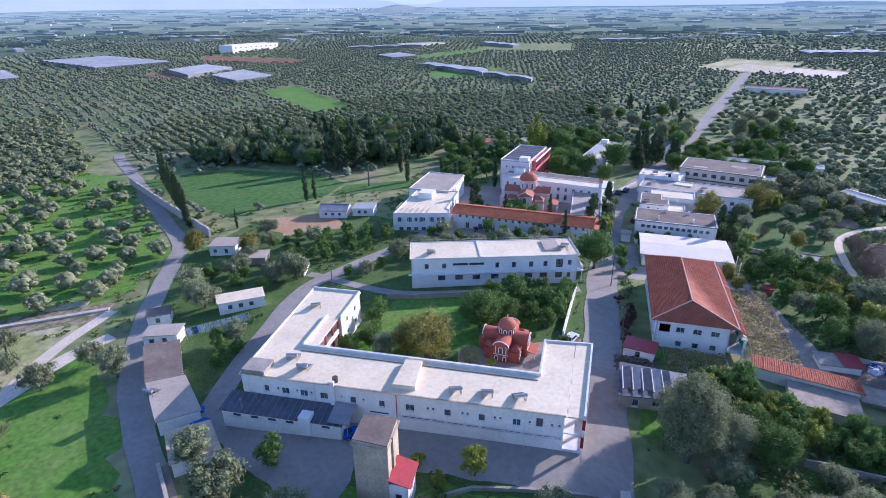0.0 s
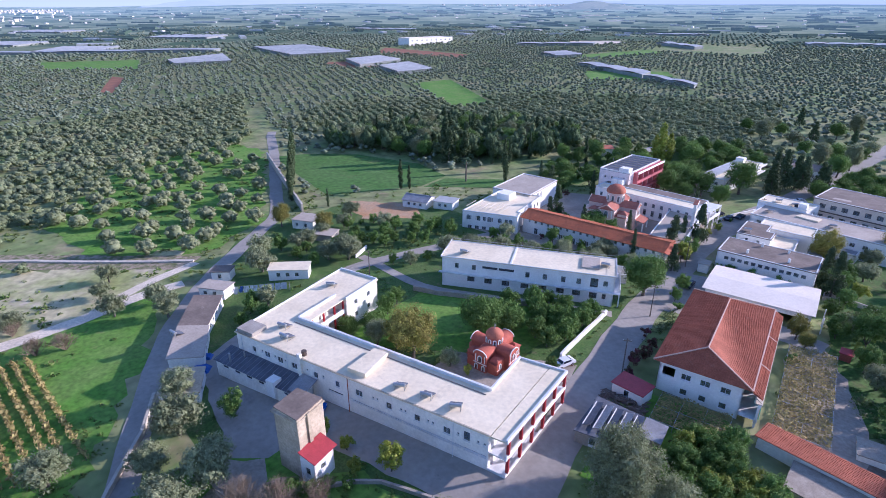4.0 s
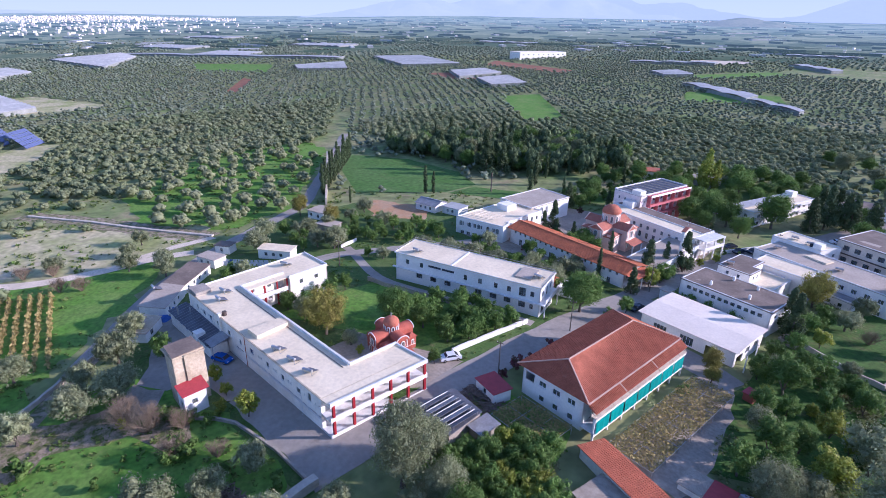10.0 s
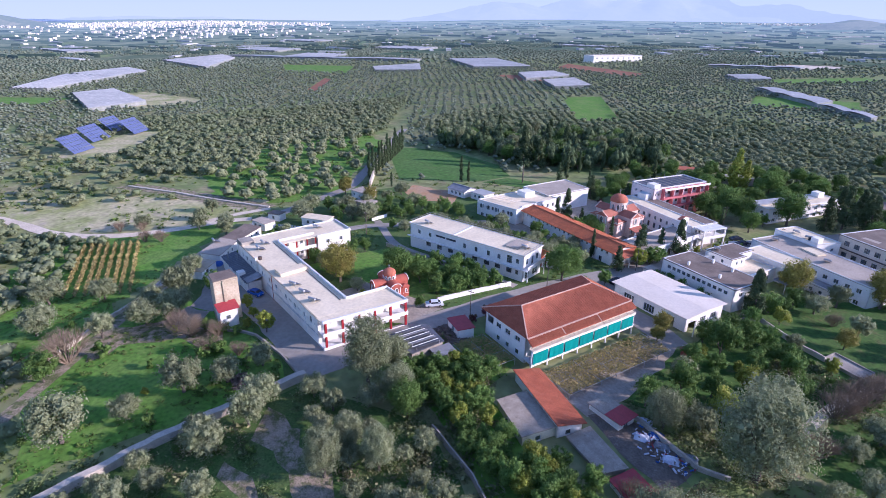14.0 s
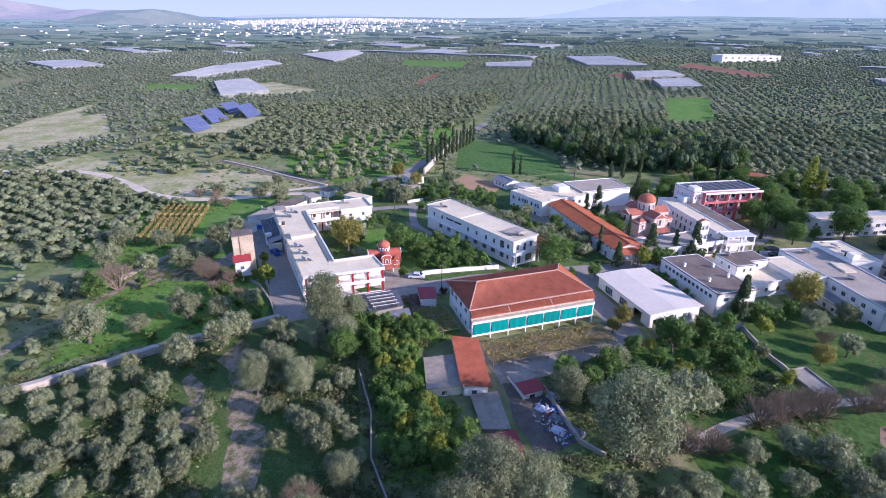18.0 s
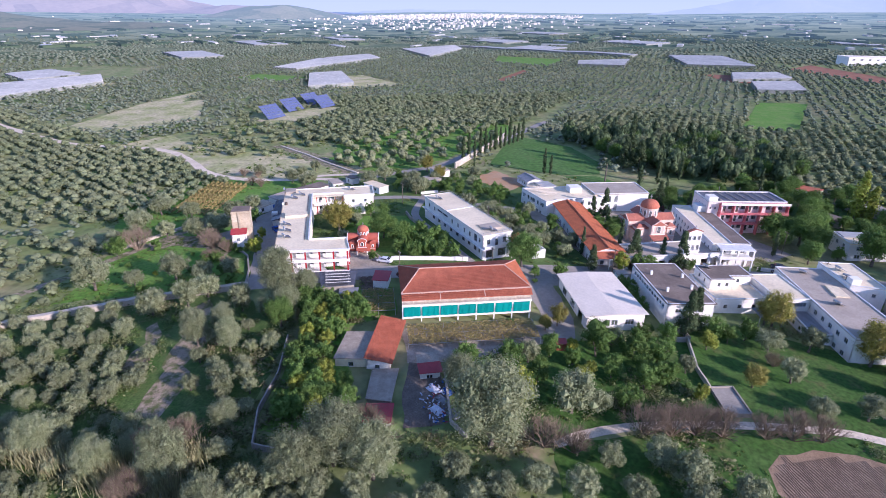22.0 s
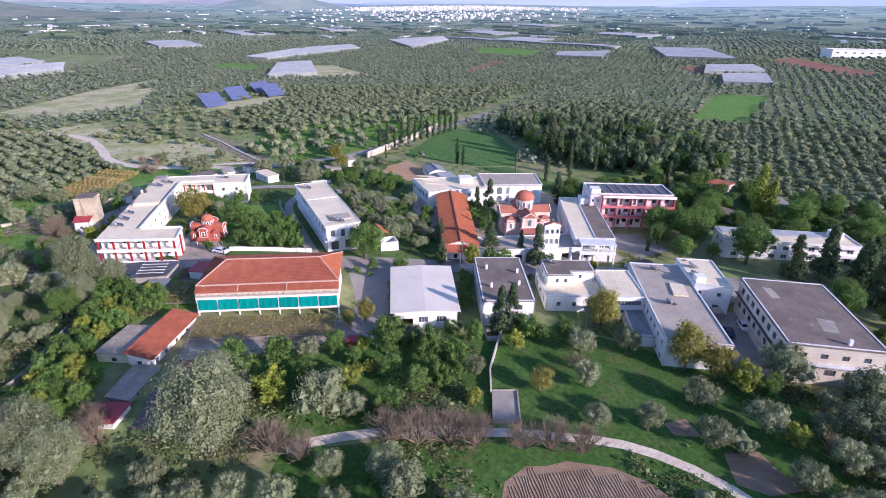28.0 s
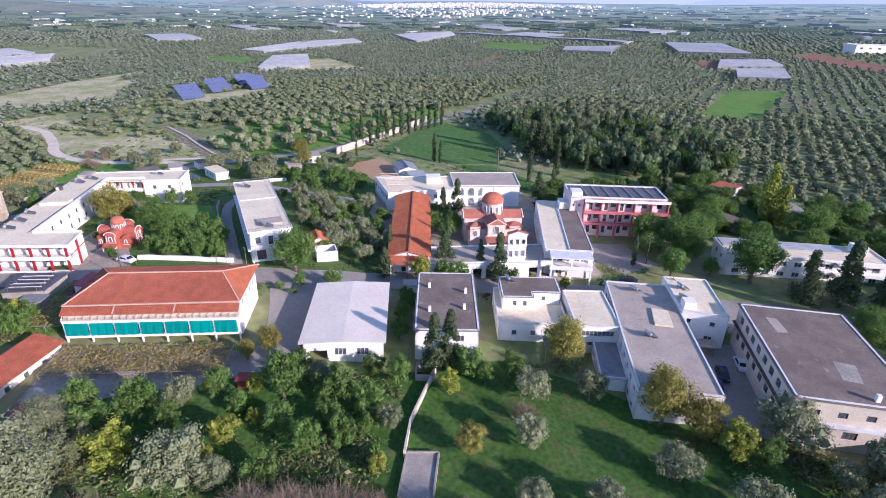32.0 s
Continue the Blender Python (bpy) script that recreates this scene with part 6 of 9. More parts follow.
# school-like long building by the northern road
sb = thing("long_white_building", 15.6, 227.4, 73.5, "long white two-storey building with pale sheet roof", "building", z=-1.6)
house(sb, [(0, 0), (36, 0), (36, 9.4), (0, 9.4)], 5.4, M_white, M_roof_white, {0: row(36, 10, 1.6, 3.4, 1.2) + row(36, 10, 1.6, 0.8, 1.2), 3: row(9.4, 2, 1.2, 3.2, 1.2)}, overhang=0.3)
part("roof_sheet", Geo().box(0.5, 28, 4.6, 9.0, 5.6, 6.0), M_poly, sb, "pale raised roof sheet")
part("hut", Geo().box(30.5, 33.5, 5.5, 8.5, 5.5, 7.4), M_white, sb)
for z in (2.6, 5.2):
    part("balcony_slab", Geo().box(24, 36.2, -1.6, -0.002, z, z + 0.2), M_coping, sb)
    part("balcony_front", Geo().box(24, 36.2, -1.65, -1.5, z + 0.2, z + 0.7), M_white, sb)
KEEP.append([(4, 230), (17, 224), (30, 264), (16, 270)])
gable_house("long_shed", 66.0, 246.5, -13.5, 36.0, 5.0, 3.0, 3.7, M_sheet_white, "long low shed with a white sheet roof", "shed")
gable_house("long_shed", 95.6, 208.6, -60.0, 18.0, 6.0, 3.0, 3.8, M_sheet_white, "low shed with a white sheet roof", "shed")
gable_house("long_shed", 123.0, 441.0, -18.0, 38.0, 9.0, 3.0, 4.2, M_tile_rim, "long pale farm shed", "shed")
quad_house("roadside_house", [(32, 266), (45, 261), (49, 271), (36, 276)], 4.0, M_white, M_roof_brown, "white roadside house with a brown roof", "house", {0: row(15, 4, 1.2, 1.2, 1.2)})
quad_house("annex", [(72.3, 217.2), (81.6, 212.6), (85.4, 220.6), (76.2, 225.4)], 3.0, M_wall_j, M_sheet, "low annex with a blue-grey sheet roof", "annex", {0: row(10, 2, 1.2, 1.0, 1.2), 3: [(3, 4, 0, 2.1, "door")]}, overhang=0.4)
# kiosk chapel by the road
kc = thing("shrine_kiosk", -4.6, 128.4, 12, "small white and red kiosk with an orange tile roof", "kiosk", z=0.6)
house(kc, [(0, 0), (4.4, 0), (4.4, 5.6), (0, 5.6)], 3.0, M_red_wall, M_tile, {1: [(1.6, 2.8, 0, 2.3, "door")], 0: [(1.5, 2.5, 1, 2.2)]}, parapet=0, roof=False)
gable(kc, 0, 4.4, 0, 5.6, 3.1, 4.4, M_tile, 0.5)
for y in (0.2, 5.2):
    part("column", Geo().box(4.9, 5.2, y, y + 0.3, -0.5, 2.9), M_white, kc)
quad_house("garden_wall_room", [(0.6, 131.0), (4.6, 131.8), (3.8, 136.6), (-0.2, 135.8)], 2.5, M_white, M_white, "white walled yard beside the kiosk", "yard", roof=False)
quad_house("gate_hut", [(17.8, 151.0), (20.2, 150.8), (20.4, 153.6), (18.0, 153.8)], 2.4, M_white, M_roof_grey, "small white gate hut", "hut", {1: [(0.8, 1.8, 0, 1.9, "door")]})
# concrete tanks in the lower garden
for c, h, lab in (([(64.0, 147.6), (71.4, 145.8), (72.2, 150.2), (64.6, 152.0)], 0.9, "low concrete slab tank"), ([(44.9, 150.9), (48.2, 150.4), (48.6, 153.4), (45.3, 153.9)], 1.5, "open concrete tank beside the garden wall")):
    ob = thing("water_tank", sum(p[0] for p in c) / 4, sum(p[1] for p in c) / 4, 0, lab, "tank", z=gz(68, 149) - 0.1 if h < 1 else -1.0)
    pts = [(p[0] - ob.location.x, p[1] - ob.location.y) for p in c]
    for i in range(4):
        (ax, ay), (bx, by) = pts[i], pts[(i + 1) % 4]
        part("side", Geo().bar((ax, ay, h / 2 - 0.5), (bx, by, h / 2 - 0.5), 0.25, h + 1), M_concrete, ob)
    part("floor_slab", Geo().prism(grow(pts, -0.1), -0.5, h - 0.25 if h < 1 else 0.05), M_concrete, ob)
    KEEP.append(grow(c, 1.0))


# ---- garden walls ----
def wall_line(pts, thick, h, material, label, name="garden_wall", seed=1):
    """A free-standing wall along the land, its top slightly uneven."""
    g = Geo()
    rg = random.Random(seed)
    dense = []
    for (ax, ay), (bx, by) in zip(pts, pts[1:]):
        n = max(1, int(math.hypot(bx - ax, by - ay) / 1.6))
        dense += [(ax + (bx - ax) * i / n, ay + (by - ay) * i / n) for i in range(n)]
    dense.append(pts[-1])
    for i, (x, y) in enumerate(dense):
        ax, ay = dense[max(0, i - 1)]
        bx, by = dense[min(len(dense) - 1, i + 1)]
        d = Vector((bx - ax, by - ay)).normalized()
        t = h + rg.uniform(-0.08, 0.08) * h
        z = gz(x, y)
        w = thick / 2
        g.v += [(x + d.y * w, y - d.x * w, z - 0.4), (x + d.y * w, y - d.x * w, z + t), (x - d.y * w, y + d.x * w, z + t), (x - d.y * w, y + d.x * w, z - 0.4)]
    for i in range(len(dense) - 1):
        a = 4 * i
        g.f += [(a, a + 1, a + 5, a + 4), (a + 1, a + 2, a + 6, a + 5), (a + 2, a + 3, a + 7, a + 6)]
    g.f += [(0, 3, 2, 1), (len(g.v) - 4, len(g.v) - 3, len(g.v) - 2, len(g.v) - 1)]
    LINES.append((pts, thick / 2 + 1.2))
    return solo(name, g, material, label, "wall", kind="structure")


wall_line([(11.2, 56.0), (11.6, 42), (12.2, 30.4), (15.8, 8.4), (22, -20)], 1.3, 1.5, M_stone, "thick pale dry-stone boundary wall")
wall_line([(-19.7, 44.6), (-12, 51.4), (-8.5, 53.4), (1.5, 55.0), (9.6, 55.2)], 0.4, 0.6, M_concrete, "low retaining wall below the yard")
wall_line([(-53.5, 49.0), (-46.5, 42.4), (-43, 37.4), (-36, 28), (-22, 14)], 0.5, 1.0, M_stone, "low pale stone wall beside the lane")
wall_line([(2.6, 92.5), (3.6, 101.5), (5.0, 113.5)], 0.4, 1.1, M_white, "low white garden wall along the road")
wall_line([(-60.5, 110.5), (-62.4, 117.4)], 0.4, 1.0, M_white, "short white wall at the lane")
wall_line([(-36, 101.6), (-30, 102.2), (5, 112.0)], 0.4, 1.2, M_concrete, "grey retaining wall below the white block")
wall_line([(36.2, 67.2), (48, 66.2), (57.8, 63.4), (66, 63.4), (68.2, 68.4)], 0.25, 1.3, M_concrete, "thin concrete boundary wall of the citrus garden")
wall_line([(45.6, 154.2), (58.2, 148.6), (64.4, 147.2)], 0.3, 1.2, M_stone, "low garden wall between lawns")
wall_line([(-102, 132.9), (-130, 152), (-168, 177.6)], 0.6, 2.8, M_stone, "high old pale stone wall beside the green field")
wall_line([(52.4, 97.6), (66, 96.0), (70, 98)], 0.4, 0.9, M_stone, "low stone wall in the farmyard")
wall_line([(-158.9, 50.9), (-137.9, 65), (-122.3, 73.4), (-104.7, 83.7), (-97.5, 88.2)], 1.1, 0.5, M_stone, "tumbled dry-stone terrace wall in the meadow")
wall_line([(22, 149.6), (21.6, 152)], 0.3, 1.6, M_white, "white gate wall")
wall_line([(17, 196), (22, 206), (28, 215)], 0.35, 1.0, M_white, "low white wall by the parking yard")


# ---- pergolas with vines ----
def vine_roof(seed, w, d, n, size, material):
    rg = np.random.default_rng(seed)
    p = np.stack([rg.uniform(0, w, n), rg.uniform(0, d, n), rg.normal(0, 0.13, n)], 1)
    p[:, 2] += 0.25 * np.sin(p[:, 0] * 1.1) * np.sin(p[:, 1] * 0.6)
    a = rg.normal(size=(n, 3))
    a[:, 2] *= 0.35
    a /= np.linalg.norm(a, axis=1)[:, None]
    b = np.cross(a, rg.normal(size=(n, 3)) * 0.4 + (0, 0, 1))
    s = size * rg.uniform(0.6, 1.4, (n, 1))
    v = np.stack([p - a * s, p - b * s * 0.6, p + a * s, p + b * s * 0.6], 1).reshape(-1, 3)
    g = Geo()
    g.v, g.f = [tuple(q) for q in v.tolist()], [tuple(q) for q in np.arange(len(v)).reshape(-1, 4).tolist()]
    return g


def pergola(x, y, rz, w, d, h, z, n, label, seed):
    ob = thing("pergola", x, y, rz, label, "pergola", z=z)
    nx, ny = max(2, int(w / 3.4) + 1), max(2, int(d / 3.8) + 1)
    for i in range(nx):
        for j in range(ny):
            u, v = w * i / (nx - 1), d * j / (ny - 1)
            part("post", Geo().tube([(0.06, -1.2), (0.06, h)], 6, u, v), M_metal, ob)
    for i in range(nx):
        part("beam", Geo().bar((w * i / (nx - 1), 0, h), (w * i / (nx - 1), d, h), 0.08), M_metal, ob)
    for j in range(ny):
        part("beam", Geo().bar((0, d * j / (ny - 1), h + 0.08), (w, d * j / (ny - 1), h + 0.08), 0.08), M_metal, ob)
    part("vine", vine_roof(seed, w, d, n, 0.17, M_vine), M_vine, ob, "browning vine leaves", at=pose(0, 0, h + 0.15))
    return ob


pergola(36.4, 92.2, -4.0, 7.6, 28.0, 2.6, -0.2, 8200, "long steel pergola under a browning vine", 5)
pergola(20.0, 83.6, -4.0, 10.5, 7.6, 2.3, 1.0, 2700, "low pergola under a thin browning vine", 6)


# ---- vineyard ----
def vine_row():
    ob = thing("vine_row", -92.0, 29.8, -13, "row of yellowing vines on posts", "vine", "vine rows")
    L = 37
    for i in range(10):
        part("post", Geo().tube([(0.05, -0.3), (0.05, 1.5)], 5, L * i / 9, 0), M_bark, ob)
    rg = np.random.default_rng(3)
    n = 900
    p = np.stack([rg.uniform(0, L, n), rg.normal(0, 0.22, n), rg.uniform(0.4, 1.6, n)], 1)
    a, b = rg.normal(size=(2, n, 3)) * 0.16
    v = np.stack([p - a, p - b, p + a, p + b], 1).reshape(-1, 3)
    g = Geo()
    g.v, g.f = [tuple(q) for q in v.tolist()], [tuple(q) for q in np.arange(len(v)).reshape(-1, 4).tolist()]
    part("foliage", g, M_vine, ob)
    return ob


vr = vine_row()
for i in range(1, 8):
    copy_thing(vr, pose(-92.0 + i * 0.95, 29.8 + i * 1.9, gz(-92 + i * 0.95, 29.8 + i * 1.9), 0, 0, -12.5 + 0.3 * (i % 3)))


# ---- solar tables and greenhouses ----
def solar_table(x, y, rz):
    ob = thing("solar_table", x, y, rz, "large tilted blue solar panel table on a post", "solar panel", "solar tables in the clearing")
    part("post", Geo().tube([(0.25, -0.5), (0.25, 4.0)], 10), M_metal, ob)
    tilt = pose(0, 0, 4.6, 42, 0, 0) @ Matrix.Diagonal((1.15, 1.15, 1, 1))
    part("frame", Geo().box(-7, 7, -0.1, 0.1, -0.25, -0.08).box(-0.1, 0.1, -5, 5, -0.25, -0.08), M_metal, ob, at=tilt)
    me = Geo().box(-0.82, 0.82, -0.92, 0.92, -0.06, 0.0).mesh("module", M_solar)
    for i in range(8):
        for j in range(5):
            part("module", me, None, ob, at=tilt @ pose(-6 + i * 1.714, -4 + j * 2.0, 0))
    return ob


for x, y in ((-243, 39.5), (-271, 50.5), (-297, 63.5), (-284.5, 73.0)):
    solar_table(x, y, 140)


def greenhouse(c, spans, h, label, name="greenhouse"):
    """A multi-span greenhouse over four ground corners: a to b is across the spans."""
    a, b, cc, d = [Vector(p) for p in c]
    mid = (a + b + cc + d) / 4
    ob = thing(name, mid.x, mid.y, 0, label, "greenhouse", "greenhouses of the plain")
    g, m = Geo(), 6
    n = spans * m
    for k, (p, q) in enumerate(((a, b), (d, cc))):
        for i in range(n + 1):
            w = p.lerp(q, i / n) - mid
            z = gz(w.x + mid.x, w.y + mid.y) - ob.location.z
            g.v.append((w.x, w.y, z + h + 0.9 * abs(math.sin(math.pi * i / m))))
    g.f = [(i, i + 1, n + 2 + i, n + 1 + i) for i in range(n)]
    part("roof_film", g, M_poly, ob)
    for p, q in ((a, b), (b, cc), (cc, d), (d, a)):
        p, q = p - mid, q - mid
        zp, zq = gz(p.x + mid.x, p.y + mid.y) - ob.location.z, gz(q.x + mid.x, q.y + mid.y) - ob.location.z
        part("side_film", Geo().add([(p.x, p.y, zp - 0.5), (q.x, q.y, zq - 0.5), (q.x, q.y, zq + h), (p.x, p.y, zp + h)], [(0, 1, 2, 3)]), M_poly_side, ob)
    KEEP.append(grow([tuple(a), tuple(b), tuple(cc), tuple(d)], 6) if (b - a).cross(cc - b) > 0 else [tuple(a), tuple(b), tuple(cc), tuple(d)])
    return ob


for c, n in (([(-386, 58), (-492, 56), (-512, 90), (-408, 100)], 12), ([(-540, 40), (-557, 12), (-690, 62), (-660, 118)], 8), ([(-640, 100), (-700, 70), (-772, 138), (-700, 150)], 8), ([(-727, 228), (-898, 206), (-960, 316), (-868, 310)], 14),
             ([(-535, 383), (-573, 401), (-565, 470), (-498, 427)], 8), ([(-480, 498), (-602, 548), (-560, 602), (-436, 556)], 10), ([(-341, 456), (-389, 490), (-374, 531), (-330, 511)], 6), ([(-277, 431), (-320, 459), (-310, 496), (-260, 463)], 8),
             ([(-195, 613), (-222, 638), (-204, 666), (-173, 637)], 4), ([(-77, 502), (-152, 560), (-144, 571), (-75, 524)], 3), ([(-31, 466), (-76, 500), (-72, 508), (-30, 474)], 2), ([(-340, -168), (-418, -206), (-488, -148), (-432, -127)], 12),
             ([(-445, -198), (-500, -240), (-540, -215), (-496, -170)], 8), ([(-204, 776), (-296, 730), (-300, 745), (-206, 792)], 3), ([(-78, 775), (-135, 830), (-125, 845), (-70, 790)], 3), ([(-620, 500), (-935, 312), (-945, 326), (-630, 518)], 3),
             ([(-760, 420), (-840, 380), (-880, 440), (-800, 480)], 8), ([(-980, 420), (-1100, 380), (-1120, 440), (-1000, 480)], 8), ([(-820, 640), (-930, 600), (-950, 650), (-840, 700)], 8), ([(-1200, 100), (-1330, 60), (-1360, 120), (-1220, 160)], 8),
             ([(-1000, -60), (-1120, -120), (-1150, -60), (-1030, 0)], 8), ([(-700, -120), (-800, -170), (-830, -120), (-730, -70)], 8), ([(-100, 1080), (-200, 1060), (-205, 1085), (-105, 1105)], 4), ([(140, 900), (40, 880), (36, 905), (136, 925)], 4),
             ([(-640, 1000), (-760, 960), (-780, 1000), (-660, 1040)], 5), ([(-420, 1120), (-520, 1100), (-526, 1124), (-424, 1146)], 4), ([(-1250, 620), (-1380, 580), (-1400, 640), (-1270, 680)], 6), ([(330, 700), (250, 690), (246, 715), (326, 725)], 4)):
    greenhouse(c, n, 3.2, "large pale film greenhouse on the plain")
wb = thing("warehouse", -432, 718, 75, "long white warehouse on the plain", "warehouse")
house(wb, [(-42, -12), (42, -12), (42, 12), (-42, 12)], 8.0, M_white, M_sheet_white, {0: row(84, 9, 3, 4.5, 1.6)}, parapet=0.5)
KEEP.append([(-462, 670), (-432, 670), (-405, 765), (-440, 770)])


# ---- things on the roofs and in the yards ----
def water_heater():
    ob = thing("solar_water_heater", 0, 0, 0, "solar water heater with a white tank on a flat roof", "water heater", "roof water heaters", z=0)
    part("panel", slope(Geo(), (-0.9, -0.9, 0.2), (0.9, -0.9, 0.2), (0.9, 0.6, 0.85), (-0.9, 0.6, 0.85), 0.08), M_darkroof, ob)
    part("tank", Geo().tube([(0.05, -0.95), (0.27, -0.9), (0.27, 0.9), (0.05, 0.95)], 12), M_metal, ob, at=pose(0, 0.85, 1.05, 0, 90, 0))
    part("frame", Geo().bar((-0.8, 0.9, 0), (-0.8, 0.9, 1.0), 0.06).bar((0.8, 0.9, 0), (0.8, 0.9, 1.0), 0.06).bar((-0.8, -0.9, 0), (-0.8, 0.9, 0.02), 0.05).bar((0.8, -0.9, 0), (0.8, 0.9, 0.02), 0.05), M_metal, ob)
    return ob


wh = water_heater()
spots = [(-13.0, 64.6, 8.36), (-8.3, 64.9, 8.36), (-3.6, 65.0, 8.36), (-37.5, 65.3, 8.36), (-40.5, 67.6, 8.36), (-44.2, 84.0, 8.36), (-28.0, 111.5, 9.05), (1.8, 121.5, 9.05), (31, 197, 4.05), (47, 192, 4.05), (33, 206, 5.15), (37, 204, 5.15), (26.5, 172, 5.4), (-63, 60.5, 3.0)]
wh.matrix_basis = pose(*spots[0], 0, 0, 200)
for i, p in enumerate(spots[1:]):
    copy_thing(wh, pose(*p, 0, 0, 190 + 14 * math.sin(i * 2.0)))


def car(x, y, rz, paint, label):
    ob = thing("car", x, y, rz, label, "car", "parked cars", z=gz(x, y) + 0.1)
    prof = [(-2.05, 0.35), (-2.08, 0.75), (-1.95, 0.92), (-1.2, 1.0), (-0.75, 1.42), (0.75, 1.45), (1.5, 1.0), (2.02, 0.9), (2.1, 0.4)]
    w = 0.86
    k = len(prof)
    g = Geo().add([(u, -w * (0.82 if v > 1.2 else 1), v) for u, v in prof] + [(u, w * (0.82 if v > 1.2 else 1), v) for u, v in prof],
                  [tuple(range(k)), tuple(range(2 * k - 1, k - 1, -1))] + [(i, k + i, k + (i + 1) % k, (i + 1) % k) for i in range(k)])
    part("body", g, paint, ob)
    part("windscreen", Geo().add([(1.42, -0.72, 1.04), (1.42, 0.72, 1.04), (0.8, 0.66, 1.43), (0.8, -0.66, 1.43)], [(0, 1, 2, 3)]), M_card, ob, at=pose(0.02, 0, 0.012))
    part("rear_window", Geo().add([(-1.14, -0.7, 1.04), (-0.78, -0.66, 1.4), (-0.78, 0.66, 1.4), (-1.14, 0.7, 1.04)], [(0, 1, 2, 3)]), M_card, ob, at=pose(-0.02, 0, 0.012))
    for sy in (-1, 1):
        part("side_window", Geo().add([(-1.0, sy * 0.855, 1.04), (1.2, sy * 0.855, 1.04), (0.68, sy * 0.735, 1.38), (-0.7, sy * 0.735, 1.38)], [(0, 1, 2, 3) if sy < 0 else (3, 2, 1, 0)]), M_card, ob, at=pose(0, sy * 0.012, 0))
        for ux in (-1.3, 1.3):
            wheel = part("wheel", Geo().tube([(0.2, -0.1), (0.31, -0.09), (0.31, 0.09), (0.2, 0.1)], 14), M_rubber, ob, at=pose(ux, sy * 0.8, 0.31, 90, 0, 0))
            part("rim", Geo().tube([(0.18, -0.105), (0.18, 0.105)], 10), M_metal, wheel)
        part("headlight", Geo().box(2.0, 2.09, sy * 0.6 - 0.16, sy * 0.6 + 0.16, 0.68, 0.82), M_carw, ob)
    return ob


car(3.9, 90.6, 62, M_carw, "silver-white hatchback parked at the garden wall")
car(49.9, 208.6, -20, M_carw, "white hatchback parked in the service yard")
car(-27.0, 59.6, 20, M_carb, "blue car parked beside the annex")
car(52, 203.6, -25, M_card, "dark car parked in the service yard")
car(55, 200.6, -25, M_card, "dark car parked in the service yard")
car(20.5, 200.5, 70, M_card, "dark car parked on the court road")
car(23.5, 204, 70, M_card, "dark car parked on the court road")
car(17.2, 203, 60, M_card, "dark car parked on the court road")
car(17.5, 139.5, 80, M_card, "dark car parked beside the sheet-roofed hall")
car(40.0, 232.0, 30, M_carw, "white car parked under a large tree")


def pole(x, y, h=7.5):
    ob = thing("utility_pole", x, y, 20, "slim wooden utility pole with a cross arm", "pole", "utility poles")
    part("mast", Geo().tube([(0.13, -0.6), (0.08, h)], 8), M_bark, ob)
    part("cross_arm", Geo().box(-0.7, 0.7, -0.05, 0.05, h - 0.5, h - 0.38), M_bark, ob)
    for u in (-0.6, 0, 0.6):
        part("insulator", Geo().tube([(0.04, h - 0.38), (0.05, h - 0.2)], 6, u, 0), M_coping, ob)
    return ob


for x, y in ((13.4, 93.5), (13.0, 118), (14.8, 152), (-49, 102), (-20, 126), (8, 212), (29, 206)):
    pole(x, y)


def logs(x, y, w, d, n, label, seed):
    rg = random.Random(seed)
    g = Geo()
    for i in range(n):
        u, v = rg.uniform(-w, w), rg.uniform(-d, d)
        k = max(0.1, 1 - (u / w) ** 2 - (v / d) ** 2)
        z = gz(x, y) + rg.uniform(0, 1.0) * k
        a, l = rg.uniform(0, 6.3), rg.uniform(0.4, 0.8)
        g.limb((x + u - math.cos(a) * l, y + v - math.sin(a) * l, z + 0.1), (x + u + math.cos(a) * l, y + v + math.sin(a) * l, z + rg.uniform(0.05, 0.3)), 0.11, 0.09, 6)
    return solo("log_pile", g, M_log, label, "logs", kind="stuff")


logs(15.5, 86.0, 3.6, 2.2, 260, "loose heap of cut logs beside the red-roofed shed", 2)
logs(5.0, 46.0, 2.4, 1.6, 120, "heap of rubble and broken brick on the grass", 3)


def washing(x0, y0, x1, y1):
    ob = thing("washing_line", x0, y0, math.degrees(math.atan2(y1 - y0, x1 - x0)), "line of hung white and blue laundry", "washing line")
    L = math.hypot(x1 - x0, y1 - y0)
    for u in (0, L / 2, L):
        part("post", Geo().tube([(0.05, -0.5), (0.05, 1.9)], 6, u, 0), M_metal, ob)
    part("line", Geo().bar((0, 0, 1.85), (L, 0, 1.85), 0.02), M_metal, ob)
    rg = random.Random(8)
    u = 0.3
    while u < L - 1.4:
        w, h = rg.uniform(0.7, 1.3), rg.uniform(0.8, 1.3)
        g, k = Geo(), 6
        for i in range(k):
            a, b = u + w * i / k, u + w * (i + 1) / k
            da, db = 0.06 * math.sin(i * 1.9), 0.06 * math.sin((i + 1) * 1.9)
            g.add([(a, da, 1.85 - h), (b, db, 1.85 - h), (b, 0, 1.84), (a, 0, 1.84)], [(0, 1, 2, 3)])
        part("sheet", g, M_cloth if rg.random() < 0.8 else M_blue, ob)
        u += w + rg.uniform(0.1, 0.4)


washing(-72.0, 80.6, -62.9, 89.3)
washing(-71.0, 79.6, -61.9, 88.3)


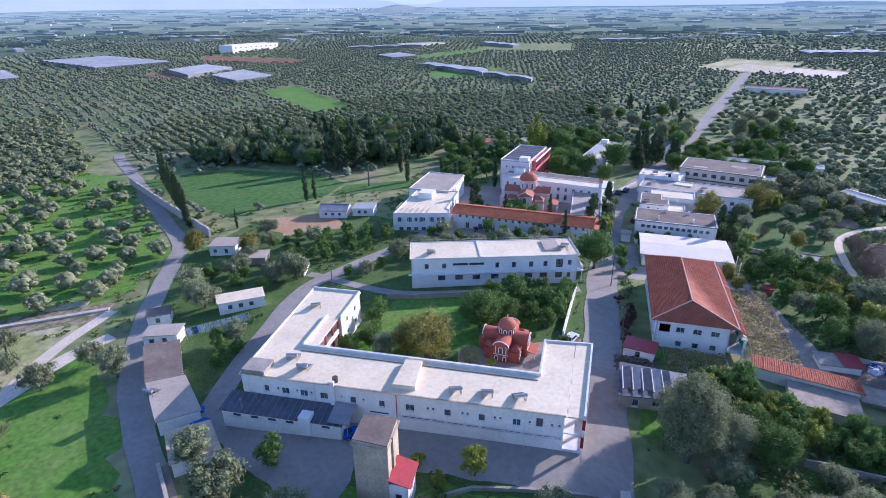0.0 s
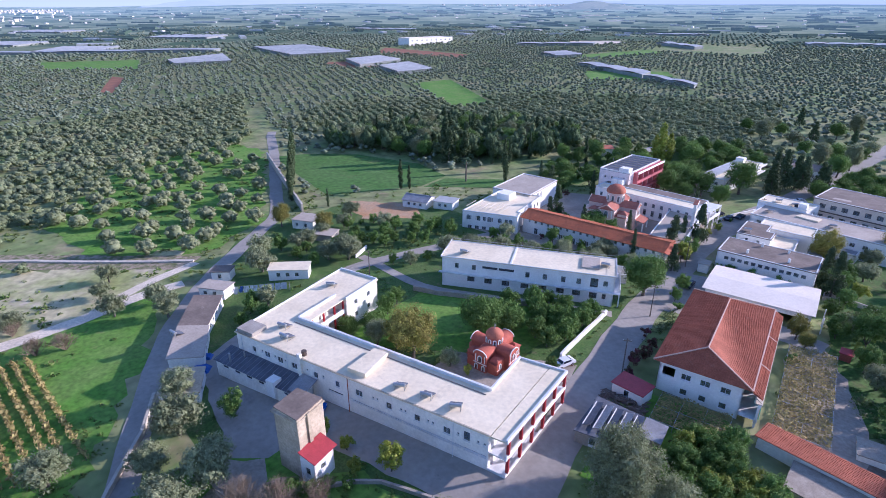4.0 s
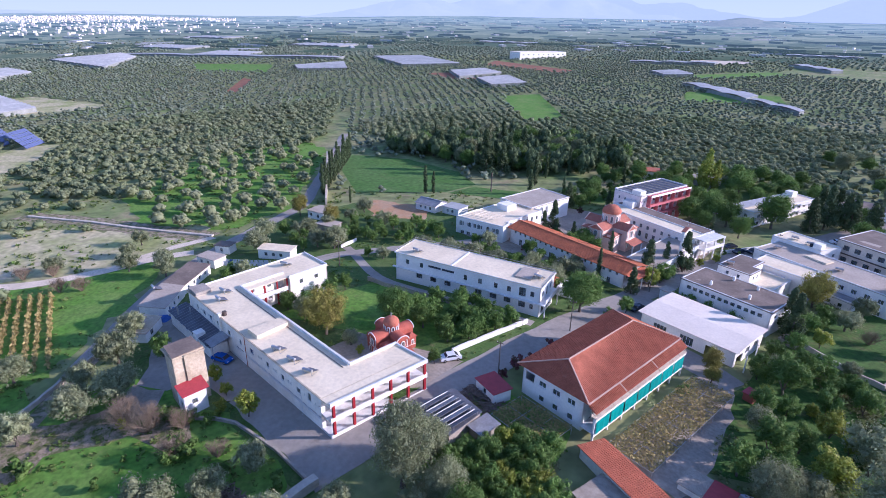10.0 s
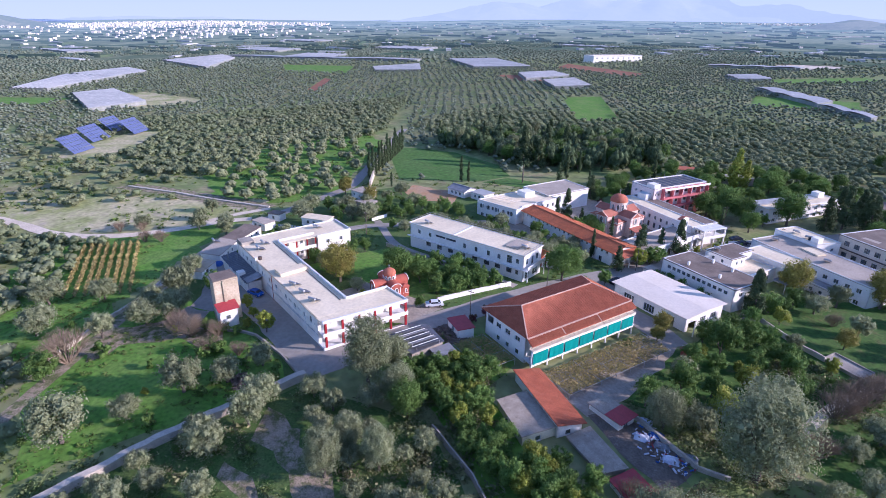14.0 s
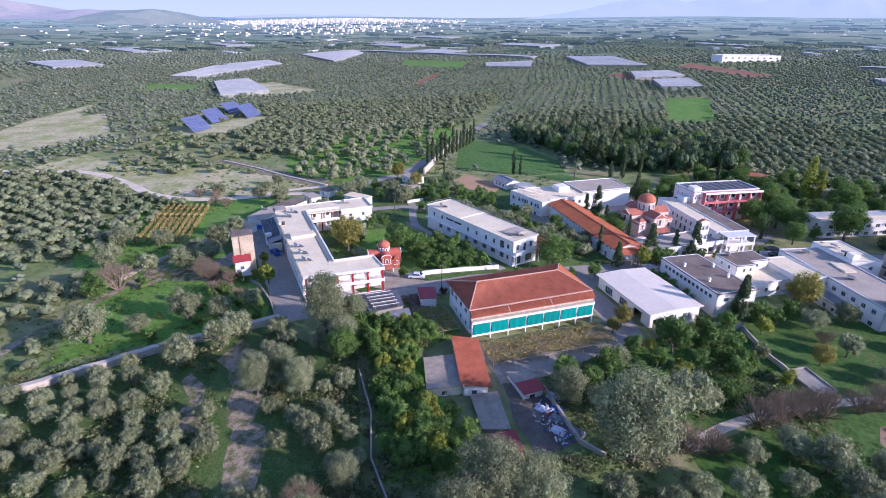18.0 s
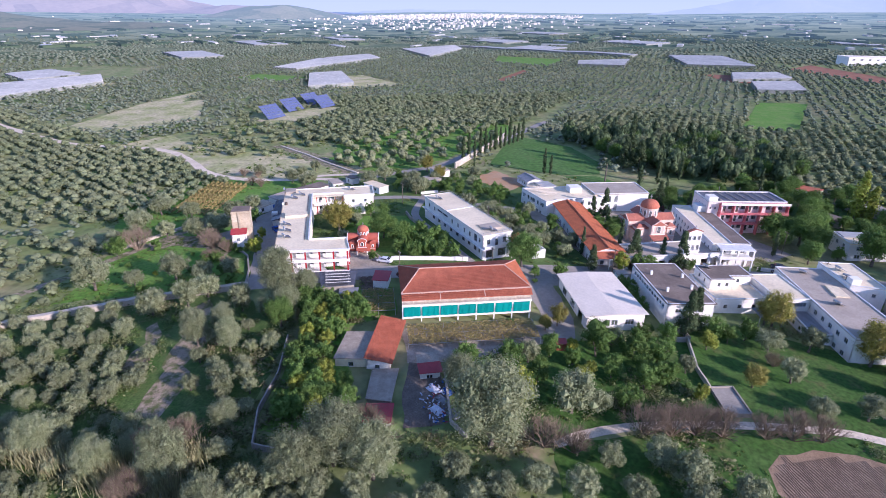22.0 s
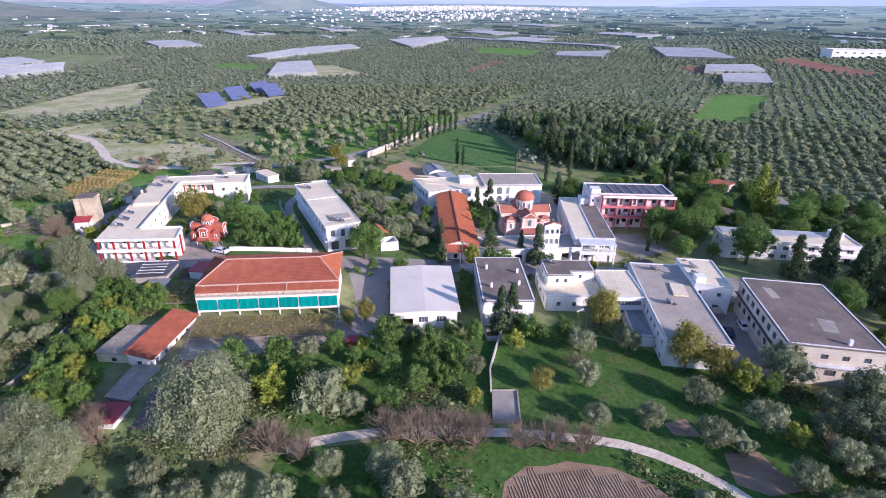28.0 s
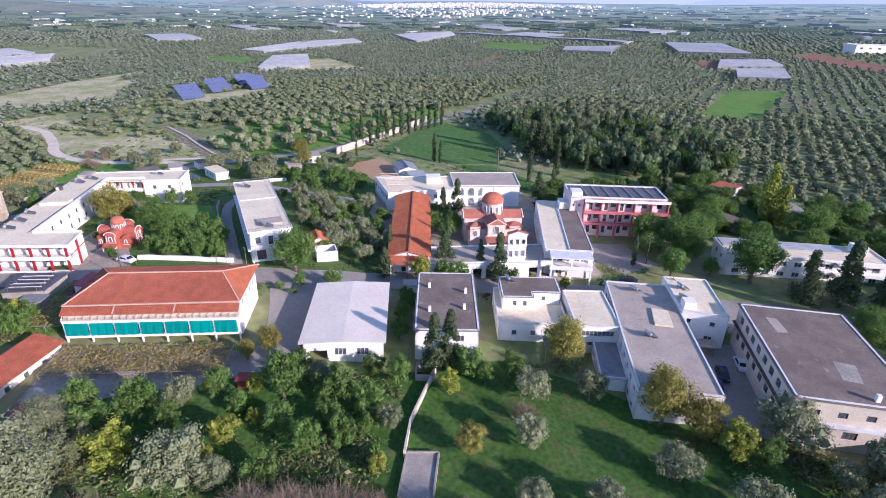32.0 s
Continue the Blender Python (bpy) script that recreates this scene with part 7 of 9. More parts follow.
def tarp(x, y, w, d, h, m, label):
    ob = thing("tarpaulin_heap", x, y, 30, label, "tarpaulin")
    g, n = Geo(), 8
    for j in range(n + 1):
        for i in range(n + 1):
            u, v = i / n * 2 - 1, j / n * 2 - 1
            k = max(0, 1 - max(abs(u), abs(v)) ** 3)
            g.v.append((u * w, v * d, h * k * (0.75 + 0.35 * noise.noise((u * 2 + x, v * 2, 0.5))) + 0.02))
    g.f = [(j * (n + 1) + i, j * (n + 1) + i + 1, (j + 1) * (n + 1) + i + 1, (j + 1) * (n + 1) + i) for j in range(n) for i in range(n)]
    part("cover", g, m, ob)


tarp(-52.8, 57.6, 1.8, 1.2, 1.3, M_blue, "blue tarpaulin over a heap beside the barn")
tarp(-55.5, 60.6, 1.4, 1.0, 1.0, M_blue, "blue tarpaulin over stored goods")
for x, y, m in ((57, 94.5, M_cloth), (60, 95.5, M_sheet), (58, 97.0, M_blue), (62.5, 94.2, M_cloth), (55, 98.2, M_cloth), (64, 97, M_sheet)):
    tarp(x, y, 1.3, 0.9, 0.8, m, "loose heap of covered scrap in the farmyard")


def scrap(name, n, material, label, seed):
    """Small loose boards, cans and sheets strewn over the farmyard, one mesh for each colour."""
    rg = random.Random(seed)
    g = Geo()
    for _ in range(n):
        u = rg.random()
        x, y = 55.0 + 10.5 * u + rg.gauss(0, 0.7), 95.0 - 1.0 * u + rg.gauss(0, 1.3)
        z, a, l = gz(x, y) + 0.08, rg.uniform(0, 6.3), rg.uniform(0.12, 0.5)
        d = Vector((math.cos(a) * l, math.sin(a) * l, rg.uniform(-0.05, 0.25)))
        c = Vector((x, y, z + rg.uniform(0.05, 0.3)))
        g.bar(c - d, c + d, rg.uniform(0.1, 0.35), rg.uniform(0.04, 0.2))
    solo(name, g, material, label, "scrap", kind="stuff")


scrap("scrap_heap", 48, M_cloth, "white scrap and boards strewn over the farmyard", 3)
scrap("scrap_heap", 12, M_red_sheet, "red scrap strewn over the farmyard", 4)
scrap("scrap_heap", 12, M_blue, "blue scrap strewn over the farmyard", 5)
scrap("scrap_heap", 45, M_log, "brown boards strewn over the farmyard", 6)


# ---- trees ----
def fast_mesh(name, verts, faces, material):
    """A mesh from arrays; faces all have the same number of corners."""
    me = bpy.data.meshes.new(name)
    verts, faces = np.asarray(verts, np.float32), np.asarray(faces, np.int32)
    k = faces.shape[1]
    me.vertices.add(len(verts))
    me.vertices.foreach_set("co", verts.ravel())
    me.loops.add(faces.size)
    me.loops.foreach_set("vertex_index", faces.ravel())
    me.polygons.add(len(faces))
    me.polygons.foreach_set("loop_start", np.arange(0, faces.size, k, dtype=np.int32))
    me.materials.append(material)
    me.update(calc_edges=True)
    return me


def leaves(rg, centres, radii, per, size, flat=1.0, up=0.35):
    """Small leaf sprays, each one bent quad, round the clump centres."""
    vs = []
    for c, r in zip(centres, radii):
        d = rg.normal(size=(per, 3))
        d /= np.linalg.norm(d, axis=1)[:, None]
        p = c + d * (r * rg.uniform(0.55, 1.2, (per, 1))) * (1, 1, flat)
        a = rg.normal(size=(per, 3))
        a -= 0.8 * np.sum(a * d, axis=1)[:, None] * d
        a /= np.linalg.norm(a, axis=1)[:, None]
        b = np.cross(a, d + rg.normal(size=(per, 3)) * 0.4 + (0, 0, up))
        b /= np.linalg.norm(b, axis=1)[:, None] + 1e-6
        s = size * rg.uniform(0.6, 1.4, (per, 1))
        vs.append(np.stack([p - a * s, p - b * s * 0.55, p + a * s, p + b * s * 0.55], 1))
    v = np.concatenate(vs).reshape(-1, 3)
    return v, np.arange(len(v)).reshape(-1, 4)


OCTA_V = np.array([(1, 0, 0), (-1, 0, 0), (0, 1, 0), (0, -1, 0), (0, 0, 1), (0, 0, -1)], float)
OCTA_F = [(0, 2, 4), (2, 1, 4), (1, 3, 4), (3, 0, 4), (2, 0, 5), (1, 2, 5), (3, 1, 5), (0, 3, 5)]


def ball(n):
    """A sphere of triangles from an octahedron split n times."""
    v, f = [tuple(p) for p in OCTA_V], list(OCTA_F)
    for _ in range(n):
        cache, out = {}, []
        def mid(a, b):
            k = (min(a, b), max(a, b))
            if k not in cache:
                p = (np.array(v[a]) + np.array(v[b]))
                v.append(tuple(p / np.linalg.norm(p)))
                cache[k] = len(v) - 1
            return cache[k]
        for a, b, c in f:
            x, y, z = mid(a, b), mid(b, c), mid(c, a)
            out += [(a, x, z), (x, b, y), (z, y, c), (x, y, z)]
        f = out
    return np.array(v), np.array(f)


BALL1, BALL2 = ball(1), ball(2)


def crown(name, seed, material, height, base, radius, clumps, per, size, shape="round", core=0.42):
    """A crown of leaf clumps with gaps; returns its mesh and the clump centres."""
    rg = np.random.default_rng(seed)
    cs, rs = [], []
    mid, half = (base + height) / 2, (height - base) / 2
    for i in range(clumps):
        d = rg.normal(size=3)
        d /= np.linalg.norm(d)
        k = rg.uniform(0.30, 0.86)
        if shape == "round":
            c = np.array([d[0] * radius * k, d[1] * radius * k, mid + d[2] * half * k])
            r = radius * rg.uniform(0.17, 0.34)
        elif shape == "cone":
            t = rg.uniform(0, 1) ** 0.8
            w = radius * (1 - t) ** 0.8
            c = np.array([d[0] * w * 0.7, d[1] * w * 0.7, base + (height - base) * t * 0.95])
            r = max(0.22 * radius, w * 0.42)
        else:
            t = (i + 0.5) / clumps
            w = radius * (math.sin(math.pi * min(1, 0.18 + t * 0.82)) ** 0.6)
            c = np.array([d[0] * w * 0.35, d[1] * w * 0.35, base + (height - base) * t])
            r = max(0.3 * radius, w * 0.7)
        cs.append(c)
        rs.append(r)
    v, f = leaves(rg, cs, rs, per, size)
    if core:
        bv, bf = OCTA_V * 1.15, np.array(OCTA_F)
        vv, ff = [v], [f]
        n = len(v)
        for c, r in zip(cs, rs):
            w = bv * (r * core * rg.uniform(0.8, 1.15, (len(bv), 1))) + c
            vv.append(w)
            ff.append(np.stack([bf[:, 0], bf[:, 1], bf[:, 2], bf[:, 2]], 1) + n)
            n += len(bv)
        # triangles are kept as such in a second list
        me = bpy.data.meshes.new(name)
        me.from_pydata(np.concatenate(vv).tolist(), [], [tuple(q) for q in f.tolist()] + [tuple(q[:3]) for a in ff[1:] for q in a.tolist()])
        me.materials.append(material)
        me.update()
    else:
        me = fast_mesh(name, v, f, material)
    return me, cs


def trunk_geo(seed, base, spread, targets, r):
    rg = random.Random(seed)
    g = Geo()
    top = (rg.uniform(-0.2, 0.2), rg.uniform(-0.2, 0.2), base * 0.75)
    g.limb((0, 0, -0.6), (top[0] * 0.5, top[1] * 0.5, base * 0.35), r * 1.35, r, 7)
    g.limb((top[0] * 0.5, top[1] * 0.5, base * 0.35), top, r, r * 0.8, 7)
    for c in targets:
        m = (top[0] + (c[0] - top[0]) * 0.5 + rg.uniform(-.2, .2), top[1] + (c[1] - top[1]) * 0.5 + rg.uniform(-.2, .2), top[2] + (c[2] - top[2]) * 0.6)
        g.limb(top, m, r * 0.5, r * 0.3)
        g.limb(m, tuple(c), r * 0.3, r * 0.1)
    return g


KINDS = {}


def kind_of_tree(key, name, label, category, material, variants, height, base, radius, clumps, per, size, shape="round", r=0.2, core=0.42):
    """Mesh variants of a kind of tree, and its tags."""
    out = []
    for i in range(variants):
        seed = 97 * i + len(key) * 13 + ord(key[0])
        rg = random.Random(seed)
        hh, rr = height * rg.uniform(0.88, 1.12), radius * rg.uniform(0.88, 1.12)
        me, cs = crown("crown", seed, material, hh, base, rr, clumps, per, size, shape, core)
        tm = trunk_geo(seed, base + (0.3 if shape == "round" else height * 0.5), rr, cs[:5] if shape == "round" else [], r).mesh("trunk", M_bark)
        out.append((tm, me))
    KINDS[key] = (out, name, label, category)


kind_of_tree("olive", "olive_tree", "grey-green olive tree with a rounded open crown", "tree", M_olive, 6, 5.0, 0.9, 2.8, 66, 92, 0.118, core=0.5)
kind_of_tree("citrus", "citrus_tree", "dense dark green citrus tree", "tree", M_citrus, 5, 4.2, 0.5, 2.1, 46, 80, 0.115, r=0.12, core=0.5)
kind_of_tree("lime", "young_tree", "yellow-green leafy young tree", "tree", M_lime, 3, 4.6, 0.5, 1.9, 42, 80, 0.115, r=0.1, core=0.5)
kind_of_tree("autumn", "plane_tree", "large tree with yellowing autumn leaves", "tree", M_autumn, 3, 9.0, 1.6, 4.0, 110, 120, 0.125, r=0.28, core=0.34)
kind_of_tree("broad", "broadleaf_tree", "full green broadleaf tree", "tree", M_citrus, 3, 8.5, 1.4, 3.8, 110, 120, 0.125, r=0.28, core=0.34)
kind_of_tree("euca", "eucalyptus_tree", "tall grey-green tree with a billowing crown", "tree", M_olive, 3, 13.0, 1.6, 5.2, 210, 150, 0.13, r=0.4, core=0.28)
kind_of_tree("cypress", "cypress", "slender dark green cypress", "tree", M_pine, 3, 10.5, 0.5, 1.15, 22, 90, 0.19, shape="column", r=0.15)
kind_of_tree("pine", "conifer", "dark green conical conifer", "tree", M_pine, 3, 12.0, 1.0, 3.4, 50, 80, 0.24, shape="cone", r=0.22)
kind_of_tree("poplar", "poplar_tree", "tall narrow yellow-green poplar", "tree", M_lime, 2, 12.0, 1.0, 2.2, 26, 60, 0.32, shape="column", r=0.2)


def bare_mesh(seed):
    """A leafless shrub: stems that fork into fine twigs."""
    rg = random.Random(seed)
    g = Geo()
    for _ in range(26):
        a, e = rg.uniform(0, 6.3), rg.uniform(0.7, 1.35)
        p = Vector((0, 0, -0.2))
        d = Vector((math.cos(a) * math.cos(e), math.sin(a) * math.cos(e), math.sin(e)))
        q = p + d * rg.uniform(1.2, 2.0)
        g.limb(p, q, 0.07, 0.04, 4)
        for _ in range(5):
            d2 = (d + Vector((rg.uniform(-.7, .7), rg.uniform(-.7, .7), rg.uniform(-.1, .6)))).normalized()
            r = q + d2 * rg.uniform(0.7, 1.4)
            g.limb(q, r, 0.035, 0.02, 3)
            for _ in range(5):
                d3 = (d2 + Vector((rg.uniform(-.7, .7), rg.uniform(-.7, .7), rg.uniform(-.2, .6)))).normalized()
                e3 = r + d3 * rg.uniform(0.4, 0.9)
                g.limb(r, e3, 0.018, 0.009, 3)
                d4 = (d3 + Vector((rg.uniform(-.8, .8), rg.uniform(-.8, .8), rg.uniform(-.3, .5)))).normalized()
                g.limb(e3, e3 + d4 * rg.uniform(0.3, 0.7), 0.01, 0.005, 3)
    return g.mesh("branchwork", M_twig)


BARE = [bare_mesh(i) for i in range(3)]


def bare_tree(x, y, h):
    """A tall leafless tree: a forked trunk whose limbs split again and again."""
    rg = random.Random(12)
    g = Geo()

    def fork(p, d, length, r, depth):
        q = p + d * length
        g.limb(tuple(p), tuple(q), r, r * 0.68, 5 if depth > 2 else 3)
        for _ in range(3 if depth > 1 else 4) if depth else ():
            d2 = (d * 1.1 + Vector((rg.uniform(-.62, .62), rg.uniform(-.62, .62), rg.uniform(0, .5)))).normalized()
            fork(q, d2, length * rg.uniform(0.6, 0.82), r * 0.62, depth - 1)

    fork(Vector((0, 0, -0.4)), Vector((0.04, 0, 1)), h * 0.26, h * 0.02, 5)
    ob = thing("leafless_tree", x, y, 0, "tall bare grey tree among reeds", "tree")
    part("branchwork", g, M_twig, ob)
    TREES.append((x, y, 1.8))


def bare(x, y, s=1.0):
    ob = new("bare_shrub")
    ob.matrix_basis = pose(x, y, gz(x, y), 0, 0, (x * 37) % 360) @ Matrix.Diagonal((s, s, s, 1))
    tagged(ob, "leafless brown shrub with fine twigs", "shrub", "leafless shrubs of the grounds")
    part("branchwork", BARE[int(x * 10) % 3], None, ob)
    TREES.append((x, y, 1.6 * s))


def palm(x, y, h=8.0):
    ob = thing("palm_tree", x, y, 0, "tall palm with a round head of fronds", "palm")
    part("trunk", Geo().tube([(0.35, -0.5), (0.28, h * 0.5), (0.24, h)], 9), M_bark, ob)
    rg = random.Random(5)
    for i in range(28):
        a, e = rg.uniform(0, 6.3), rg.uniform(-0.5, 1.2)
        g, p, pts = Geo(), Vector((0, 0, h)), []
        for k in range(6):
            t = k / 5
            w = 0.28 * math.sin(math.pi * min(1, 0.15 + t * 0.85))
            c = p + Vector((math.cos(a) * 3.1 * t * math.cos(e), math.sin(a) * 3.1 * t * math.cos(e), 2.0 * t * math.sin(e) - 1.3 * t * t))
            s = Vector((-math.sin(a), math.cos(a), 0)) * w
            pts.append((c - s + Vector((0, 0, -w * 0.5)), c, c + s + Vector((0, 0, -w * 0.5))))
        for l0, l1 in zip(pts, pts[1:]):
            g.add([tuple(q) for q in (*l0, *l1)], [(0, 1, 4, 3), (1, 2, 5, 4)])
        part("frond", g, M_pine, ob)
    TREES.append((x, y, 1.5))


kind_of_tree("flower", "bougainvillea", "dark red bougainvillea shrub beside the road", "shrub", M_purple, 2, 3.2, 0.3, 1.6, 16, 60, 0.2, r=0.08)
kind_of_tree("bush", "shrub", "low rounded green shrub", "shrub", M_citrus, 3, 1.8, 0.1, 1.2, 12, 55, 0.17, r=0.06)
TREES = []
tree_rng = random.Random(11)


def tree(key, x, y, scale=1.0, label="", tall=1.0):
    meshes, name, lab, cat = KINDS[key]
    tm, cm = meshes[tree_rng.randrange(len(meshes))]
    ob = new(name)
    s = scale * tree_rng.uniform(0.92, 1.08)
    ob.matrix_basis = pose(x, y, gz(x, y), 0, 0, tree_rng.uniform(0, 360)) @ Matrix.Diagonal((s, s, s * tall, 1))
    tagged(ob, label or lab, cat, name.replace("_", " ") + "s of the grounds")
    part("trunk", tm, None, ob)
    part("crown", cm, None, ob)
    TREES.append((x, y, 2.2 * s))
    return ob


def free(xs, ys, margin=0.0, trees=True):
    """Which places are clear of buildings, roads, lawns and single trees."""
    ok = np.ones(len(xs), bool)
    for poly in KEEP:
        ok &= ~inside(xs, ys, poly)
    for pts, w in LINES:
        for (ax, ay), (bx, by) in zip(pts, pts[1:]):
            dx, dy = bx - ax, by - ay
            t = np.clip(((xs - ax) * dx + (ys - ay) * dy) / (dx * dx + dy * dy), 0, 1)
            ok &= np.hypot(xs - ax - t * dx, ys - ay - t * dy) > w + margin
    for x, y, r in TREES if trees else ():
        ok &= np.hypot(xs - x, ys - y) > r + 1.2
    return ok


def grid(poly, spacing, angle, jitter, seed, drop=0.0):
    """Places in rows over a polygon."""
    rg = np.random.default_rng(seed)
    xs, ys = [p[0] for p in poly], [p[1] for p in poly]
    cx, cy = (min(xs) + max(xs)) / 2, (min(ys) + max(ys)) / 2
    R = math.hypot(max(xs) - min(xs), max(ys) - min(ys)) / 2
    n = int(R / spacing) + 1
    u, v = np.meshgrid(np.arange(-n, n + 1) * spacing, np.arange(-n, n + 1) * spacing * 1.05)
    u, v = u.ravel() + rg.normal(0, jitter, u.size), v.ravel() + rg.normal(0, jitter, v.size)
    c, s = math.cos(radians(angle)), math.sin(radians(angle))
    px, py = cx + c * u - s * v, cy + s * u + c * v
    ok = inside(px, py, poly) & (rg.uniform(size=px.size) >= drop)
    return px[ok], py[ok]


# footprints of the buildings, kept free of trees
KEEP += [[(-49, 57), (9, 57), (9, 83), (-2, 83), (-2, 72), (-39, 72), (-37, 93), (-49, 93)], [(-33, 105), (6, 115), (6, 129), (-36, 118)], [(16, 90), (36, 90), (39, 123), (18, 124)],
         [(19, 131), (44, 128), (46, 147), (20, 150)], [(19, 151), (45, 147), (46, 162), (22, 167)], [(22, 167), (44, 163), (48, 190), (27, 193)], [(24, 190), (60, 181), (64, 197), (30, 216)],
         [(40, 209), (69, 201), (74, 221), (45, 230)], [(-33, 151), (12, 146), (14, 157), (-32, 164)], [(-52, 143), (-31, 149), (-33, 194), (-54, 196)], [(-30, 196), (-8, 196), (-4, 228), (-26, 232)],
         [(-24, 188), (16, 180), (18, 196), (-20, 206)], [(0, 155), (15, 155), (17, 190), (0, 190)], [(-20, 168), (0, 168), (0, 186), (-20, 186)], [(-15, 79), (0, 79), (0, 92), (-15, 92)], [(-25, 43), (-15, 43), (-15, 57), (-25, 57)],
         [(33, 78), (52, 78), (52, 95), (33, 95)], [(50, 80), (68, 80), (68, 98), (46, 98)], [(8, 68), (21, 70), (21, 84), (8, 84)], [(4, 228), (36, 248), (26, 270), (0, 240)], [(62, 144), (73, 144), (74, 154), (63, 154)],
         [(-84, 84), (-78, 90), (-44, 55), (-48, 46)], [(-98, 118), (-90, 130), (-76, 118), (-86, 112)], [(-80, 150), (-56, 150), (-56, 168), (-78, 168)]]

